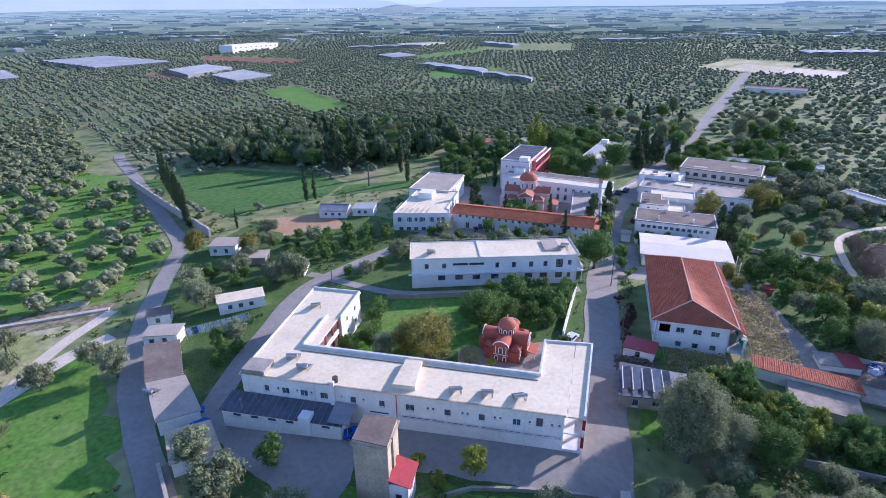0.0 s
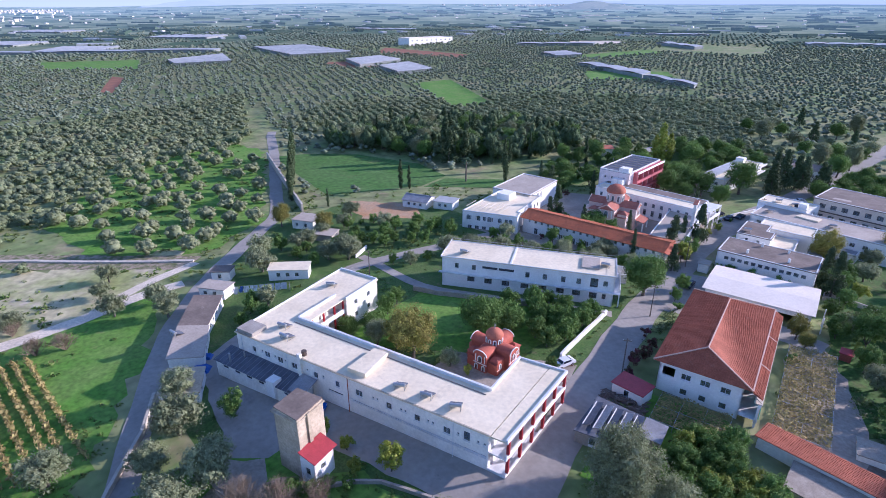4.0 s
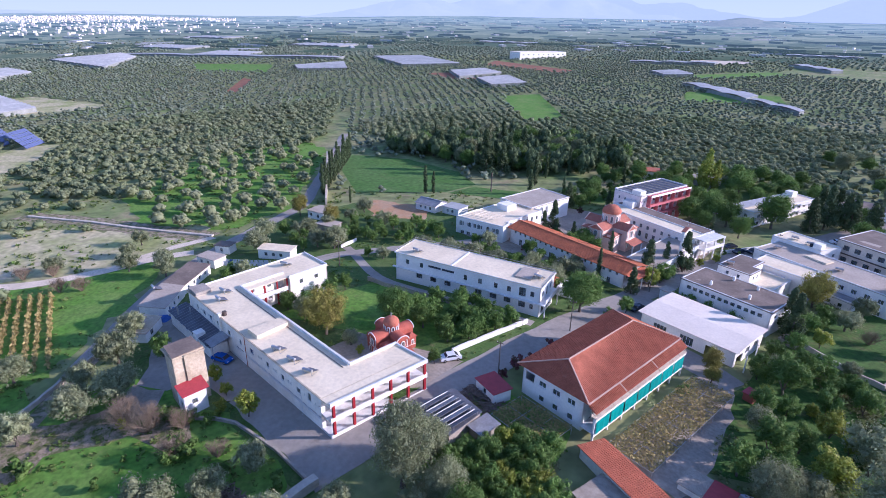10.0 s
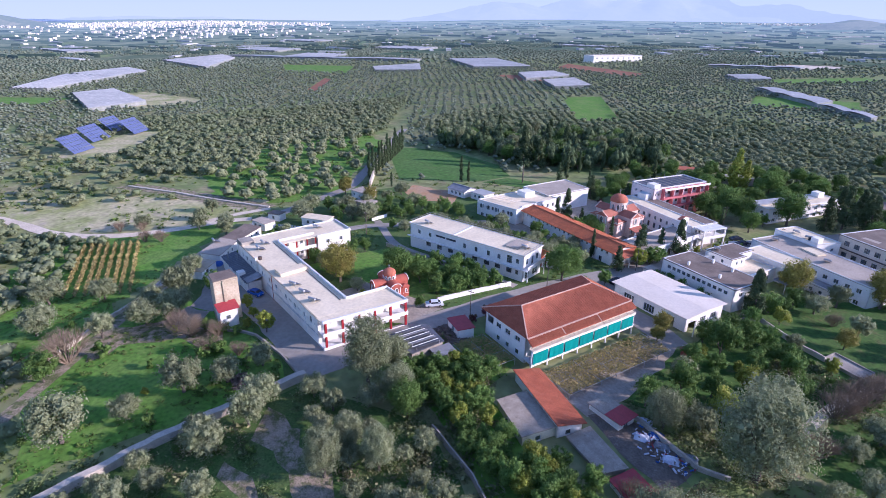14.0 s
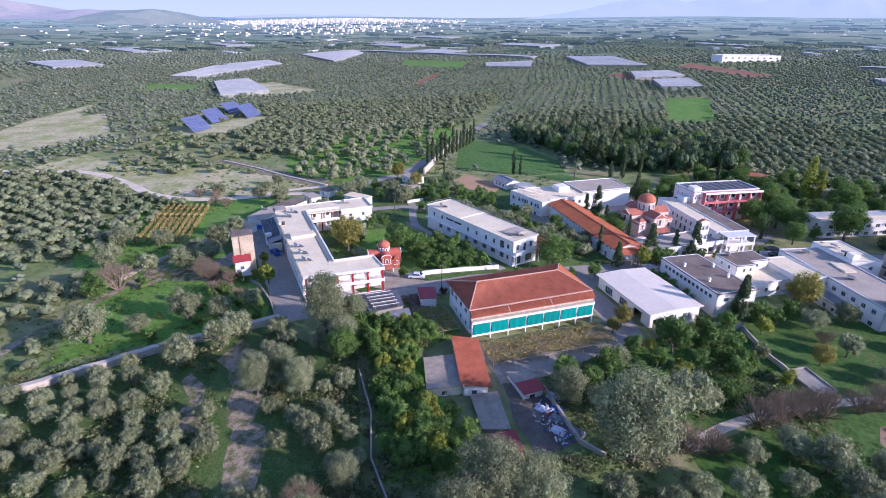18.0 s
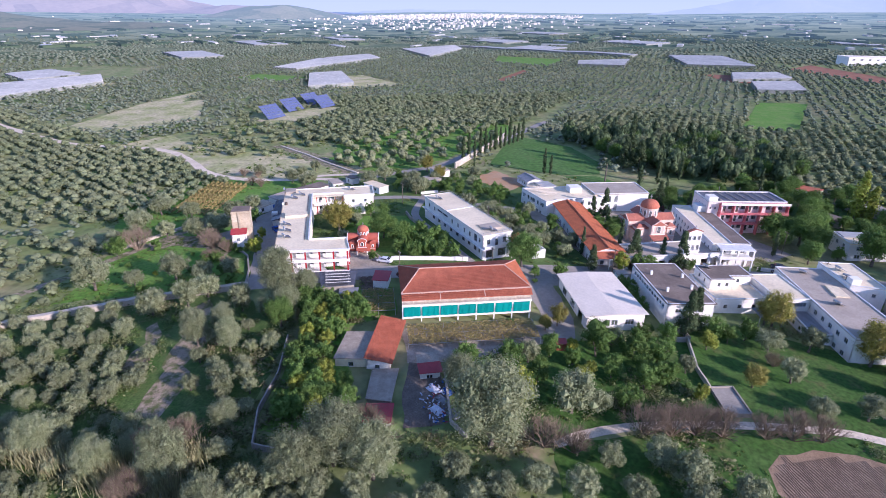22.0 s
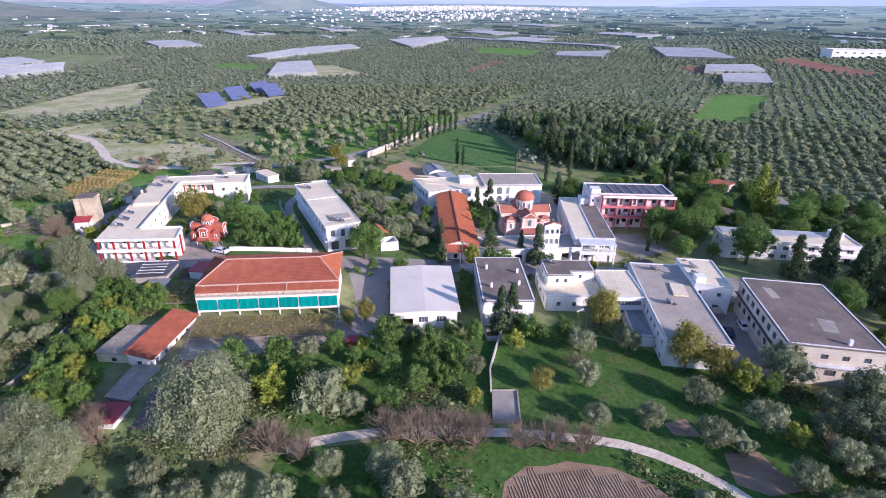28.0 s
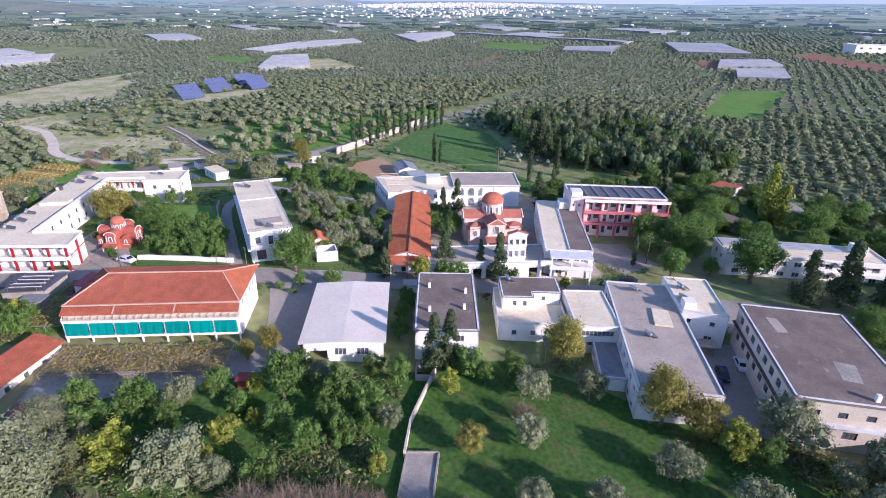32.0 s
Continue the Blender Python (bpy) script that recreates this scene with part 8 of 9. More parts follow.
# --- single trees of the court and gardens ---
SINGLE = {
    "autumn": [(44, 176, 0.72), (39.5, 126, 0.6), (41, 122.5, 0.5), (-82, 122, 0.7), (62.1, 186.6, 1.15), (65.3, 191, 0.8), (45.6, 176.8, 0.95), (64.7, 156.4, 0.55), (-20.5, 78.8, 1.2), (-97, 119, 0.9),
        (-25, 80, 0.8)],
    "olive": [(-29, 79, 1.1), (-26, 84, 1), (-13.5, 80, 0.75), (-5, 150, 1), (13.6, 47, 1.3), (-76, 66.5, 1.15), (-83.5, 69, 1.1), (-87, 61, 1.15), (-80.5, 119, 1), (-66, 106, 1.2), (-62, 110, 1.1),
        (-98, 64, 1), (-105, 70, 1), (-100, 47, 1), (-40, 124, 1.2), (-60, 80, 1), (66.6, 117.9, 1.55), (51.6, 114.8, 1.1), (61.2, 104, 1.25), (64.5, 165.2, 1.1), (54, 168.7, 1.2),
        (55.5, 177.6, 1.15), (74.2, 162.6, 0.95), (76.4, 171, 1.1), (72.2, 183.2, 1.3), (68.9, 202.5, 1.7), (79.6, 190.4, 1.25), (78.5, 210.2, 1.7), (81.6, 179.6, 1.25), (84.4, 204.6, 1.6),
        (89.5, 207.5, 1.6), (89.4, 196.5, 1.25), (84.6, 129.4, 1.3), (80.2, 127.6, 1.2), (88.6, 136.9, 1), (84, 112, 1.1), (86, 120, 1), (90, 128, 1), (79, 119, 0.9), (-29.1, 27.2, 1.25),
        (-49, 30, 1.2), (1.3, 36.9, 1.55), (3.4, 43.9, 1.1), (2.4, 27.3, 1.05), (2.4, 17.9, 1.75), (2.6, 50.9, 0.95), (17.2, 43.4, 1.4), (19.3, 36, 1.3), (-39.2, 16, 1.6), (-54.5, 19, 1.4),
        (-75.7, 92.4, 1.6), (-61.5, 108.7, 1.35), (-83.5, 98.9, 1.2), (-41.6, 45.4, 1.5), (-29, 42.3, 1.4), (-29.4, 35.9, 1.35), (-48.4, 50.2, 1.2), (-38.2, 38.3, 1.1)],
    "broad": [(-33, 82, 0.62), (-36, 79, 0.55), (-8.5, 95, 0.7), (-30, 214, 0.8), (-36, 201, 0.8), (-44, 206, 0.9), (20.6, 231.2, 1.6), (3.4, 222, 1.45), (-1.1, 216.4, 1.35), (-13.6, 91.8, 1.15),
        (9.4, 127.6, 1.2), (15.8, 214.1, 1.0), (9, 222, 1.15), (-1, 231, 1.1), (4, 214, 0.8), (-4, 222, 0.9), (49, 236, 0.8), (55, 241, 0.7), (16.4, 241, 0.8), (-8, 240, 0.9), (-13.4, 166.7, 0.85), (-1.2, 265.1, 1.2), (31.3, 65.4, 0.95)],
    "citrus": [(-4, 96.5, 1.2), (-1, 94.6, 1.1), (2.2, 106, 1.2), (-5, 101, 1.25), (-9, 107, 1.1), (-12.6, 103, 1.2), (3, 109.6, 1.1), (-2.4, 103, 1.2), (-13, 98, 1.15), (-6.4, 109, 1.0), (-15.2, 47, 0.75), (-17.4, 45.8, 0.65), (-37.2, 52.4, 1.1), (-16, 96, 1), (2.8, 87.4, 0.8), (-35, 94, 1), (16.5, 136, 0.95), (16, 129, 0.8), (-20, 148, 1.1), (-8, 164, 1.3),
        (-15, 162, 1.2), (-22, 165, 1.2), (-26, 163, 1.1), (16, 224, 1.1), (-59, 72, 0.8), (-61, 76, 0.9), (-63, 79, 0.9), (-58, 77, 0.7), (14, 160, 1.1), (15, 176, 0.8), (25, 151, 1),
        (30, 149.6, 0.9), (36, 148.6, 1), (22.5, 151, 0.8), (58.3, 129.8, 1.15), (66.9, 128.5, 1.3), (50.2, 119.9, 1.2), (52.6, 101.8, 1.35), (57, 104.6, 1.4), (46, 143.6, 1.1), (71.8, 197.2, 1.1),
        (50.1, 161.7, 1.05), (47.5, 159.5, 1.5), (49.6, 166.3, 1.3), (57.5, 114.8, 1.2), (57.6, 137, 1.1), (48.6, 147.5, 1.2), (53.5, 123.6, 1.1), (-18.3, 16.5, 1.4), (-64.2, 133.8, 1.1),
        (-56.8, 132.1, 1.1), (-54.3, 137.7, 1.1), (-62.5, 126.3, 1.1), (-48, 138.5, 1.1), (-60.8, 140.6, 1), (-10.8, 99.6, 1.2), (-7.2, 104.6, 1.25), (-2.6, 108.2, 1.2), (0.6, 103.6, 1.2),
        (1.2, 98.9, 1.35), (-33, 85.2, 0.95), (-34.3, 89.6, 1.15), (14.2, 163.2, 1.35), (63.1, 134.1, 1.38), (61.2, 138.6, 1.2), (51.4, 129.8, 1.8), (52.4, 137.5, 1.68), (54.5, 142.1, 1.32),
        (54.6, 110.1, 1.74), (46.5, 131.4, 1.14)],
    "lime": [(-16.5, 55.6, 0.72), (-13, 53, 0.6), (-2, 31, 0.45), (-21, 40, 0.5), (16.5, 180, 0.7), (-9.5, 79.2, 0.55), (62.7, 109.3, 1.75), (60.1, 122.9, 1.4), (63.4, 120.6, 0.85), (66.8, 143.5, 0.95),
        (51.9, 155.3, 1.2), (49.6, 125, 0.8), (56.6, 126.2, 0.75), (69.7, 193.3, 1.5), (83.8, 192.8, 1.25), (-21.8, 55.9, 0.8), (-8.6, 55.7, 1.35), (13.4, 154.8, 1.35), (18.6, 187, 0.75)],
    "cypress": [(11, 169, 0.9), (-17, 166, 0.9), (-3, 163.5, 0.8), (-89.2, 171.4, 1), (-86.8, 173.6, 0.9), (-60, 202, 1.1), (-98, 141, 0.6), (-76, 222, 1), (-70, 227, 1.1), (-47, 206, 0.9), (-25, 201, 1),
        (9, 208, 0.8), (-41, 243, 1.1), (1.8, 148.8, 0.8), (-66.5, 214.4, 1.3)],
    "pine": [(30.5, 245.9, 1.1), (40, 248, 1.2), (45.5, 245.8, 1.0), (34, 256, 1.0), (9.6, 161, 0.85), (44.6, 156.6, 0.9), (46.5, 153.6, 0.95), (-27, 170, 0.85), (-28, 166, 0.7), (47, 246, 1), (-40, 199, 0.8), (30.4, 236.8, 1), (33.5, 243, 1.15), (38, 249, 1.2),
        (12.2, 147, 0.75), (14.8, 172.4, 0.9), (-92, 212, 1.4), (-97, 217, 1.55), (-87, 217, 1.35)],
    "euca": [(72, 101.5, 1.3), (57.6, 99.4, 0.6), (71.7, 76.2, 1), (75.4, 82, 0.8), (74.1, 70.7, 0.75), (70.8, 51.9, 0.8), (67, 41, 0.6), (60.4, 30, 0.6), (60.6, 58.4, 0.5), (80, 59, 0.7),
        (64.5, 45.5, 0.4), (20.2, 64.3, 1), (19.4, 70.5, 0.6), (32.7, 53.9, 0.6), (38.3, 55.9, 0.55), (34.5, 48.8, 0.65), (26.5, 66.5, 0.6)],
    "poplar": [(-13.2, 259.5, 1.35), (-10.2, 262, 1.1), (-16, 262, 1.05)],
    "flower": [(14.6, 97.5, 0.9), (15.6, 101, 0.9), (14.4, 93.6, 0.7), (16, 105, 0.8), (14, 109, 0.7), (14.5, 173.5, 0.9), (22.5, 168, 0.6), (-24, 150, 0.6), (-33, 196, 0.8), (90.5, 203, 0.6)],
    "bush": [(17.5, 125, 1), (19.2, 128, 0.8), (18, 196, 0.8), (21, 199, 0.8), (38.6, 115, 1.2), (-21, 26.8, 1.8), (-7.9, 42.5, 1.6), (-7.6, 45.1, 1.6), (8.6, 51.6, 1.7), (4.9, 39.2, 1.4),
        (6.8, 30.1, 1.3), (-18.6, 46.2, 1.1), (-16.6, 46.8, 1), (-14.4, 48.6, 1.2), (-19.6, 44.8, 0.9), (-12, 50.4, 0.9), (-2, 40, 0.8), (-10, 22, 1), (0, 47.5, 1.1)],
}
for k, spots in SINGLE.items():
    for x, y, s in spots:
        tree(k, x, y, s)
palm(-73.3, 193.5, 9.0)
for x, y, s in ((73.1, 128.2, 1.45), (74.4, 132.8, 1.6), (74.6, 137.4, 1.6), (75.8, 141.8, 1.45), (77.4, 149, 1.3), (78.4, 153.4, 1.5), (79.6, 158.4, 1.3), (73.4, 110.2, 1.5), (75.4, 114.6, 1.3), (64.1, 82.2, 1.1), (68, 84, 1.3), (63, 52, 1.3), (73, 47, 1.4),
                (-22.8, 20.6, 1.9), (-21.7, 40.8, 1.3), (-3.8, 48.3, .8), (-17.4, 42.6, 1.3), (-14, 47, 1.0), (-9, 44, 1.0), (-101, 40, 1.0), (-98, 46, .9), (59, 166, .9), (86, 198, 1.0), (-86, 45, 1.0), (-83, 49, 1.0)):
    bare(x, y, s)
bare_tree(67.2, 46.6, 9.5)
# cypresses beside the green field
for i in range(13):
    tree("cypress", -114 - i * 3.7, 139.5 + i * 3.75, 1.12 + 0.2 * math.sin(i * 2.3))

# --- groves of single trees near the camera's way ---
def grove(poly, spacing, angle, jitter, seed, kinds, lo=0.8, hi=1.15, drop=0.05):
    px, py = grid(poly, spacing, angle, jitter, seed, drop)
    ok = free(px, py)
    rg = random.Random(seed)
    for x, y in zip(px[ok], py[ok]):
        tree(rg.choice(kinds), float(x), float(y), rg.uniform(lo, hi))


GROVES = [
    ([(13, 2), (13, 54), (34, 68), (56, 62), (70, 60), (82, 40), (70, -5)], 4.5, 8, 0.6, 1, ["olive", "olive", "olive", "olive", "olive", "bush"], 0.55, 0.9, 0.08),
    ([(23, 69), (34, 70), (60, 66), (66, 79), (50, 79), (36, 78), (33, 84), (20, 84)], 2.8, 4, 0.4, 2, ["citrus", "citrus", "citrus", "lime", "citrus", "citrus"], 0.85, 1.15, 0.03),
    ([(47, 98), (72, 112), (72, 142), (50, 152), (44, 148), (45, 130), (56, 118)], 4.0, 8, 0.8, 3, ["citrus", "olive", "olive", "bush"], 0.75, 1.05, 0.08),
    ([(-46, 10), (8, 6), (10, 50), (-6, 48), (-14, 42), (-34, 44)], 7.0, 20, 2.0, 4, ["bush"], 0.6, 1.2, 0.5),
    ([(-14, 91), (2, 93), (4.6, 110), (-14, 104)], 3.3, 15, 0.45, 5, ["citrus"], 0.9, 1.25, 0.05),
    ([(-48, 128), (-36, 121), (2, 132), (7, 146), (-28, 148), (-40, 147)], 4.2, 20, 0.7, 6, ["olive", "citrus", "olive", "citrus"], 0.75, 1.1, 0.08),
    ([(-84, 100), (-60, 100), (-42, 112), (-46, 140), (-58, 146), (-86, 138)], 4.8, 20, 1.1, 16, ["citrus", "olive", "citrus", "bush", "citrus"], 0.7, 1.1, 0.15),
    ([(74, 208), (92, 184), (100, 186), (102, 226), (80, 230)], 6.4, 10, 1.0, 7, ["olive"], 0.8, 1.15, 0.1),
    ([(72, 58), (84, 40), (95, 70), (93, 108), (80, 106), (76, 90)], 5.0, 3, 0.35, 8, ["olive"], 0.85, 1.1, 0.05),
    ([(-34, 204), (-8, 232), (8, 236), (14, 264), (34, 280), (10, 300), (-48, 268), (-50, 250), (-58, 226)], 5.0, 25, 1.3, 10, ["broad", "citrus", "citrus", "broad"], 0.6, 0.95, 0.15),
    ([(40, 236), (76, 226), (100, 232), (98, 272), (60, 268), (40, 262)], 5.2, 15, 1.2, 12, ["citrus", "broad", "broad", "citrus"], 0.75, 1.0, 0.1),
    ([(84, 112), (98, 112), (104, 136), (98, 141), (84, 138)], 7.0, 15, 1.4, 13, ["olive", "bush", "olive"], 0.7, 1.1, 0.2),
]
for args in GROVES:
    grove(*args[:6], lo=args[6], hi=args[7], drop=args[8])


# --- groves of the plain: one mesh each ---
def lump_variants(kind, n, seed):
    """Crowns for far trees: a body with uneven lumps over it, and leaf sprays that lie on the lumps."""
    lumps, lo, hi, m, size = {"near": (24, 0.20, 0.32, 420, 0.075), "wood": (13, 0.28, 0.44, 260, 0.12), "mid": (12, 0.26, 0.40, 130, 0.13), "clump": (4, 0.36, 0.5, 8, 0.2), "far": (1, 0.8, 0.95, 5, 0.24)}[kind]
    out = []
    rg = np.random.default_rng(seed)
    for _ in range(n):
        vs, fs, k = [], [], 0
        c0 = rg.normal(size=(lumps, 3))
        c0 /= np.linalg.norm(c0, axis=1)[:, None]
        c0 *= rg.uniform(0.5, 0.72, (lumps, 1)) * (1, 1, 0.85) if lumps > 1 else 0
        r0 = rg.uniform(lo, hi, lumps)
        bodies = list(zip(c0, r0, [(OCTA_V * 1.12, np.array(OCTA_F))] * lumps))
        if lumps > 5:
            bodies.append((np.zeros(3), 0.66, BALL1))
        for c, r, (bv, bf) in bodies:
            vs.append(bv * r * rg.uniform(0.78, 1.18, (len(bv), 1)) + c)
            fs.append(bf + k)
            k += len(bv)
        j = rg.integers(0, lumps, m)
        d = rg.normal(size=(m, 3)) + c0[j] * 1.3
        d /= np.linalg.norm(d, axis=1)[:, None]
        p = c0[j] + d * (r0[j] * rg.uniform(0.9, 1.25, m))[:, None]
        a = np.cross(d, rg.normal(size=(m, 3)))
        a /= np.linalg.norm(a, axis=1)[:, None] + 1e-6
        b = np.cross(d + rg.normal(size=(m, 3)) * 0.3, a)
        t = size * rg.uniform(0.6, 1.4, (m, 1))
        vs.append(np.stack([p - a * t, p + a * t, p + b * t * 1.3], 1).reshape(-1, 3))
        fs.append(np.arange(3 * m).reshape(-1, 3) + k)
        out.append((np.concatenate(vs), np.concatenate(fs)))
    return out


def stuff_trees(name, xs, ys, kind, material, r0, r1, hz, label, seed):
    """Many crowns in one mesh."""
    rg = np.random.default_rng(seed)
    var = lump_variants(kind, 8, seed)
    which = rg.integers(0, len(var), len(xs))
    r = rg.uniform(r0, r1, len(xs))
    z = ground_z(xs, ys)
    allv, allf, n = [], [], 0
    for k, (v, f) in enumerate(var):
        i = np.nonzero(which == k)[0]
        if not len(i):
            continue
        a = rg.uniform(0, 6.28, len(i))
        c, s = np.cos(a), np.sin(a)
        X = (c[:, None] * v[:, 0] - s[:, None] * v[:, 1]) * r[i, None] + xs[i, None]
        Y = (s[:, None] * v[:, 0] + c[:, None] * v[:, 1]) * r[i, None] + ys[i, None]
        Z = v[None, :, 2] * (r[i] * hz)[:, None] + (z[i] + r[i] * hz * 0.95)[:, None]
        P = np.stack([X, Y, Z], 2).reshape(-1, 3)
        F = (f[None] + (np.arange(len(i)) * len(v))[:, None, None] + n).reshape(-1, 3)
        allv.append(P)
        allf.append(F)
        n += len(P)
    me = fast_mesh(name, np.concatenate(allv), np.concatenate(allf), material)
    me.polygons.foreach_set("use_smooth", [True] * len(me.polygons))
    return tagged(new(name, me), label, "trees", kind="stuff")


# old spreading olives beside the western lane
px, py = grid([(-205, 196), (-126, 141), (-106, 118), (-100, 92), (-122, 78), (-160, 84), (-210, 130)], 9.0, 25, 1.6, 9, 0.12)
ok = free(px, py)
stuff_trees("old_olives", px[ok], py[ok], "near", M_olive, 2.6, 3.7, 0.8, "old spreading olive trees on green grass", 33)
for x, y in zip(px[ok], py[ok]):
    TREES.append((float(x), float(y), 2.4))

# dark wood behind the court
WOOD = [(-166, 207), (-128, 214), (-104, 214), (-78, 224), (-60, 240), (-52, 258), (-58, 282), (-92, 292), (-122, 284), (-148, 258), (-168, 226)]
px, py = grid(WOOD, 4.7, 30, 1.5, 31, 0.06)
ok = free(px, py)
px, py = px[ok], py[ok]
WOOD_KINDS = ["broad", "euca", "broad", "pine", "broad", "euca", "broad", "cypress"]
for i, (x, y) in enumerate(zip(px, py)):
    if i % 2 == 0:
        k = WOOD_KINDS[i // 2 % 8]
        tree(k, float(x), float(y), (0.72 if k == "euca" else 1.05) * (0.8 + 0.4 * ((i * 7) % 10) / 10), label="tall dark green tree of the wood behind the court")
stuff_trees("woodland", px[1::2], py[1::2], "wood", M_wood_far, 2.9, 4.6, 1.35, "dense dark wood behind the monastery", 32)
KEEP.append(WOOD)
# tall trees on both sides of the northern road
for i, (x, y) in enumerate(((52, 272), (57, 285), (61, 299), (65, 316), (58, 308), (52, 296), (46, 284), (40, 300), (36, 318), (44, 330), (54, 342), (62, 356), (30, 336), (80, 276), (88, 284), (96, 292), (84, 296), (92, 306), (100, 318), (104, 300), (79, 264),
                            (108, 330), (112, 346), (98, 336), (118, 362), (110, 312), (22, 326), (14, 340), (26, 352), (38, 366))):
    tree(["broad", "euca", "broad", "olive", "pine"][i % 5], x, y, [1.1, 0.8, 0.9, 1.5, 0.9][i % 5])

# plain: patches of grove with rows of their own direction
rg = np.random.default_rng(77)
NEAR = [(-330, -260), (150, -260), (150, 300), (-330, 300)]
xs, ys = [], []
for poly, sp, an, ji, dr in (([(-330, 50), (-170, 60), (-160, 82), (-210, 130), (-205, 200), (-330, 300)], 5.2, 25, 0.9, 0.06), ([(-330, -260), (-60, -260), (-50, 20), (-96, 36), (-130, 10), (-160, -20), (-330, -180)], 4.9, 40, 0.7, 0.04),
                             ([(-60, -200), (150, -200), (150, 10), (10, 10), (-30, 30)], 5.6, 15, 0.9, 0.06), ([(66, 205), (120, 120), (220, 120), (260, 320), (100, 330), (60, 262)], 6.4, 10, 1.0, 0.08), ([(-300, 20), (-150, 0), (-125, 60), (-150, 80), (-300, 60)], 7, 15, 2.0, 0.35),
                             ([(-52, 262), (-62, 288), (-96, 296), (-150, 264), (-174, 230), (-216, 226), (-240, 300), (-120, 400), (30, 430), (20, 330), (34, 300), (-10, 274)], 4.9, -37, 0.7, 0.03), ([(97, 10), (150, 10), (150, 260), (104, 240), (112, 150), (100, 110)], 7.2, 12, 0.8, 0.1), ([(30, 300), (120, 280), (200, 420), (130, 440)], 7, 15, 1.2, 0.2)):
    a, b = grid(poly, sp, an, ji, int(sp * 10) + int(an), dr)
    xs.append(a)
    ys.append(b)
xs, ys = np.concatenate(xs), np.concatenate(ys)
ok = free(xs, ys)
xs, ys = xs[ok], ys[ok]
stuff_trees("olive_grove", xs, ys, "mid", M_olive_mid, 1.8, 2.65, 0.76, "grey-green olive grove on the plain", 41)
step = 120
fx, fy = [], []
for ix in range(-13, 7):
    for iy in range(-7, 13):
        x0, y0 = ix * step, iy * step
        cx, cy = x0 + step / 2, y0 + step / 2
        d = math.hypot(cx, cy - 90)
        if d > 1500 or (cx > 0 and cy < -100):
            continue
        s = (ix * 7 + iy * 13) % 11
        if s == 5 and d > 500:
            continue
        sp = 7.0 if d < 700 else 9.0
        rows_here = cx > -330 and cy > 250
        a, b = grid([(x0, y0), (x0 + step, y0), (x0 + step, y0 + step), (x0, y0 + step)], sp, -37 if rows_here else [22, 40, -35, 58][(ix // 2 + iy // 3) % 4], 0.4 if rows_here else 1.0 + 0.4 * (s % 3), 900 + ix * 40 + iy, 0.04)
        fx.append(a)
        fy.append(b)
fx, fy = np.concatenate(fx), np.concatenate(fy)
ok = free(fx, fy)
for poly, *_ in (([(-330, 60), (-120, 96), (-100, 118), (-170, 190), (-330, 300)],), ([(-330, -260), (-60, -260), (-50, 20), (-96, 36), (-130, 10), (-160, -20), (-330, -180)],), ([(-60, -200), (150, -200), (150, 10), (10, 10), (-30, 30)],),
                 ([(66, 205), (120, 120), (220, 120), (260, 320), (100, 330), (60, 262)],), ([(-300, 20), (-140, 0), (-110, 60), (-150, 90), (-300, 70)],), ([(-190, -20), (-50, -20), (-50, 100), (-60, 160), (-190, 120)],),
                 ([(-110, 20), (150, -60), (150, 260), (-60, 260), (-110, 130)],), ([(-52, 262), (-62, 288), (-96, 296), (-150, 264), (-174, 230), (-216, 226), (-240, 300), (-120, 400), (30, 430), (20, 330), (34, 300), (-10, 274)],), ([(30, 300), (120, 280), (200, 420), (130, 440)],)):
    ok &= ~inside(fx, fy, poly)
fx, fy = fx[ok], fy[ok]
dist = np.hypot(fx, fy - 90)
bearing = np.degrees(np.arctan2(-fx, fy - 90))
thin = dist < np.where(bearing < 22, 680, 950) + 560 * rg.uniform(size=len(fx)) ** 1.3
near = (dist < 720) & thin
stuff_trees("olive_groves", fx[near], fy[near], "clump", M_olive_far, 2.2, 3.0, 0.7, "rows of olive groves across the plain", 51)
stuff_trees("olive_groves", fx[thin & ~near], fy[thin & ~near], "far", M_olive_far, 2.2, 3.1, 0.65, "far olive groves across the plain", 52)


# --- weeds and low scrub of the near ground ---
def weeds(name, xs, ys, r0, r1, material, label, seed, m=12, leaf=0.4):
    """Low tufts of leaves in one mesh."""
    rg = np.random.default_rng(seed)
    n = len(xs)
    r = rg.uniform(r0, r1, n) * rg.uniform(0.6, 1.3, n)
    z = ground_z(xs, ys)
    c = np.stack([xs, ys, z], 1)
    d = rg.normal(size=(n, m, 3)) * (0.55, 0.55, 0.22) + (0, 0, 0.3)
    p = c[:, None] + d * r[:, None, None]
    a = rg.normal(size=(n, m, 3)) * (leaf, leaf, leaf * 0.7) * r[:, None, None]
    b = rg.normal(size=(n, m, 3)) * (leaf, leaf, leaf * 0.7) * r[:, None, None]
    v = np.stack([p - a, p - b, p + a, p + b], 2).reshape(-1, 3)
    me = fast_mesh(name, v, np.arange(len(v)).reshape(-1, 4), material)
    return tagged(new(name, me), label, "weeds", kind="stuff")


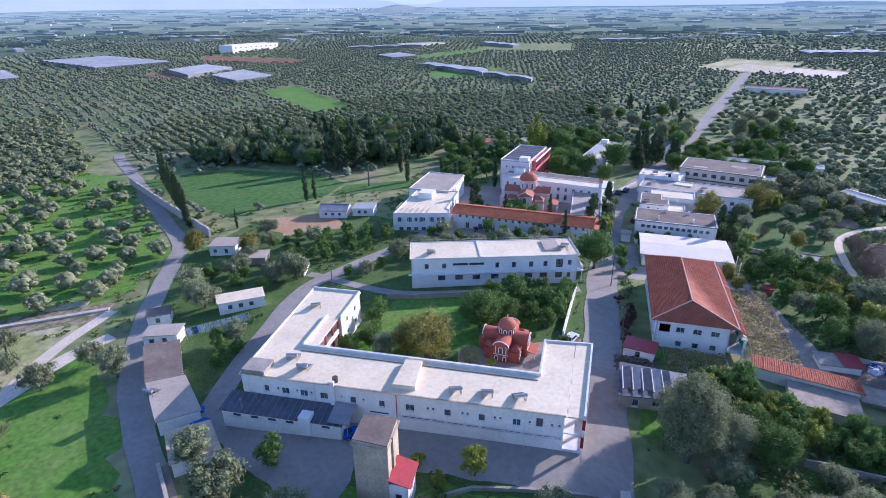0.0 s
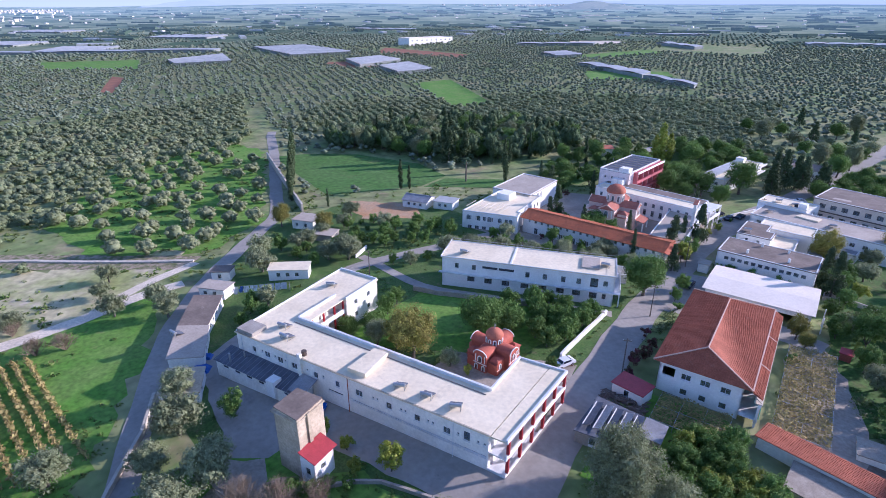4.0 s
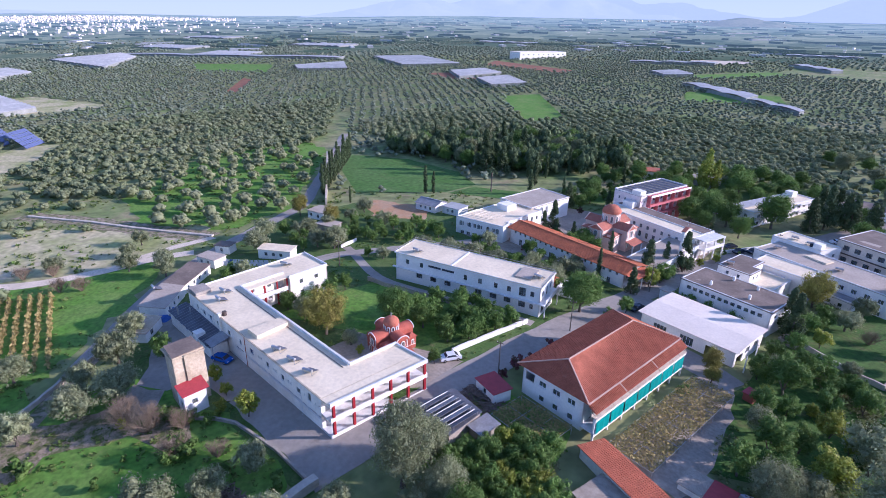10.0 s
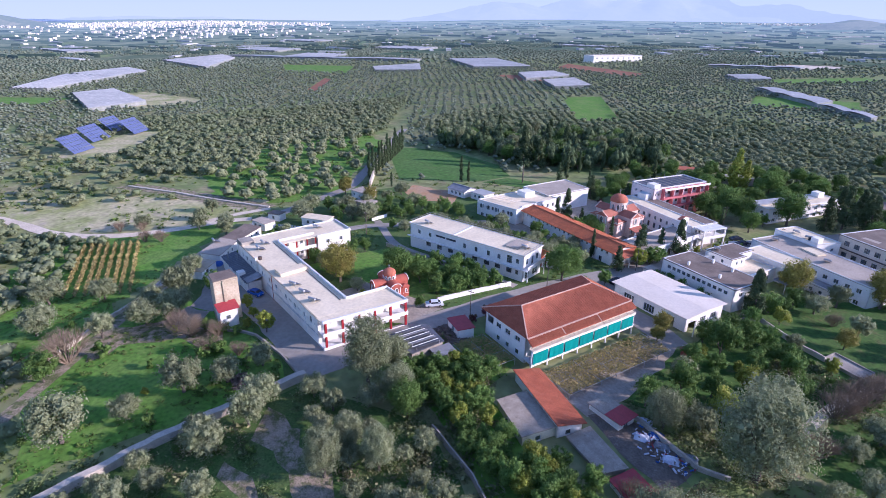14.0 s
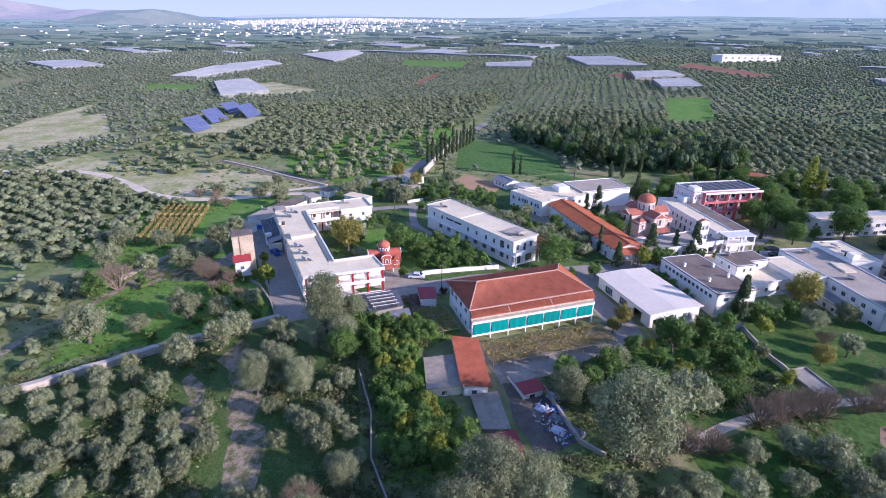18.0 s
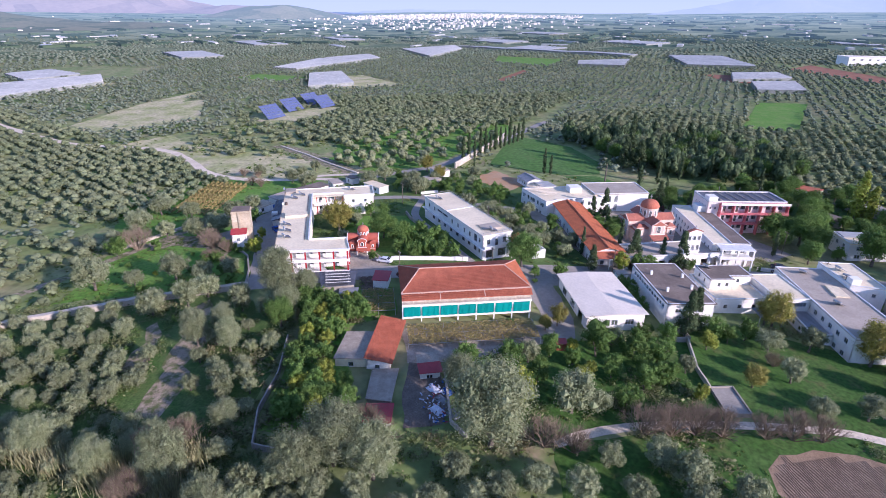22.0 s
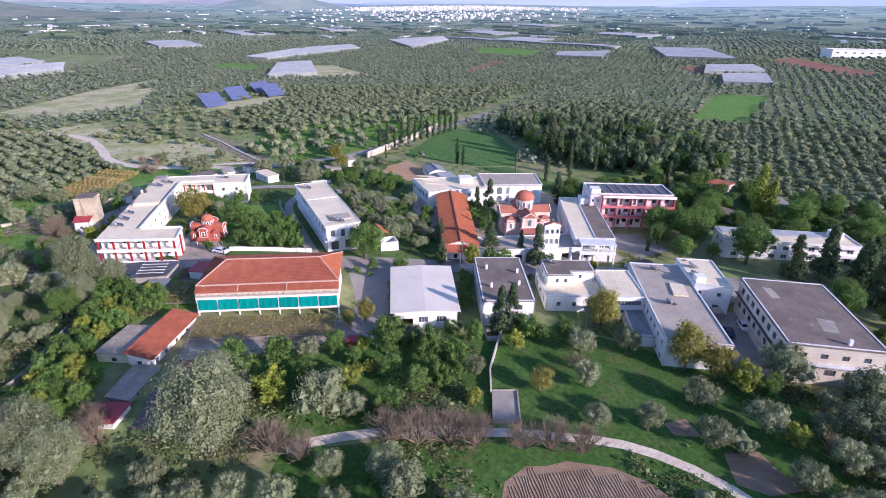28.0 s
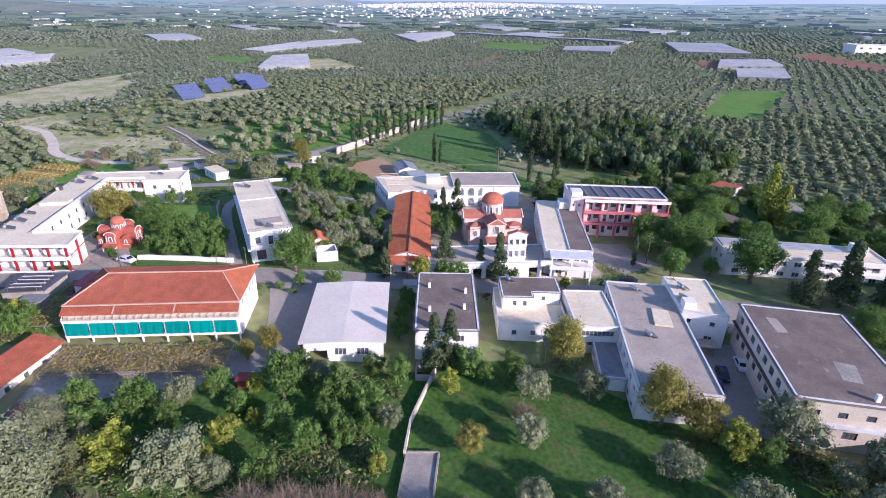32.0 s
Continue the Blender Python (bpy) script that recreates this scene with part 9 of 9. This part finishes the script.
rg = np.random.default_rng(5)
xs, ys = rg.uniform(-60, 106, 22000), rg.uniform(0, 215, 22000)
thick = np.sin(xs * 0.21) + np.sin(ys * 0.17 + xs * 0.05) + rg.normal(0, 0.7, 22000)
ok = free(xs, ys, -0.6, False) & (thick > -0.2) & ~inside(xs, ys, [(45, 150), (66, 144), (78, 152), (82, 192), (60, 192), (44, 168)])
weeds("weeds", xs[ok], ys[ok], 0.25, 0.55, M_weed, "low green weeds and grass tufts", 6, 16, 0.26)
ok &= ((thick > 0.5) | ((thick > -0.1) & (ys < 66))) & (xs > 10) & ~inside(xs, ys, [(45, 150), (66, 144), (78, 152), (82, 192), (60, 192), (44, 168)])
weeds("undergrowth", xs[ok], ys[ok], 0.8, 1.5, M_scrub, "rank brown and green undergrowth between the trees", 8, 56, 0.1)
xs, ys = rg.uniform(-230, -55, 7000), rg.uniform(-60, 190, 7000)
ok = free(xs, ys, -0.6) & (np.sin(xs * 0.11) + np.sin(ys * 0.13 + xs * 0.04) + rg.normal(0, 0.7, 7000) > 0.1)
weeds("weeds", xs[ok], ys[ok], 0.35, 0.9, M_weed, "low scrub and tufts of the dry meadow", 7, 16, 0.26)


def reeds(n, seed):
    """Tall dry reeds in clumps, one mesh."""
    rg = np.random.default_rng(seed)
    c = np.array([(61, 30), (63.5, 34), (66, 40), (69, 43), (64, 45), (70, 49), (58, 26), (73, 52), (67, 54)])
    k = rg.integers(0, len(c), n)
    x, y = c[k, 0] + rg.normal(0, 1.3, n), c[k, 1] + rg.normal(0, 1.3, n)
    base = np.stack([x, y, ground_z(x, y) - 0.1], 1)
    h = rg.uniform(1.6, 3.6, (n, 1))
    tip = base + h * (rg.normal(size=(n, 3)) * (0.16, 0.16, 0.02) + (0, 0, 1))
    a = rg.uniform(0, 6.28, n)
    w = np.stack([np.cos(a), np.sin(a), 0 * a], 1) * 0.07
    v = np.stack([base - w, base + w, tip + w * 0.6, tip - w * 0.6], 1).reshape(-1, 3)
    me = fast_mesh("reeds", v, np.arange(len(v)).reshape(-1, 4), M_reed)
    tagged(new("reeds", me), "tall pale reeds among the olives", "reeds", kind="stuff")


reeds(5200, 14)
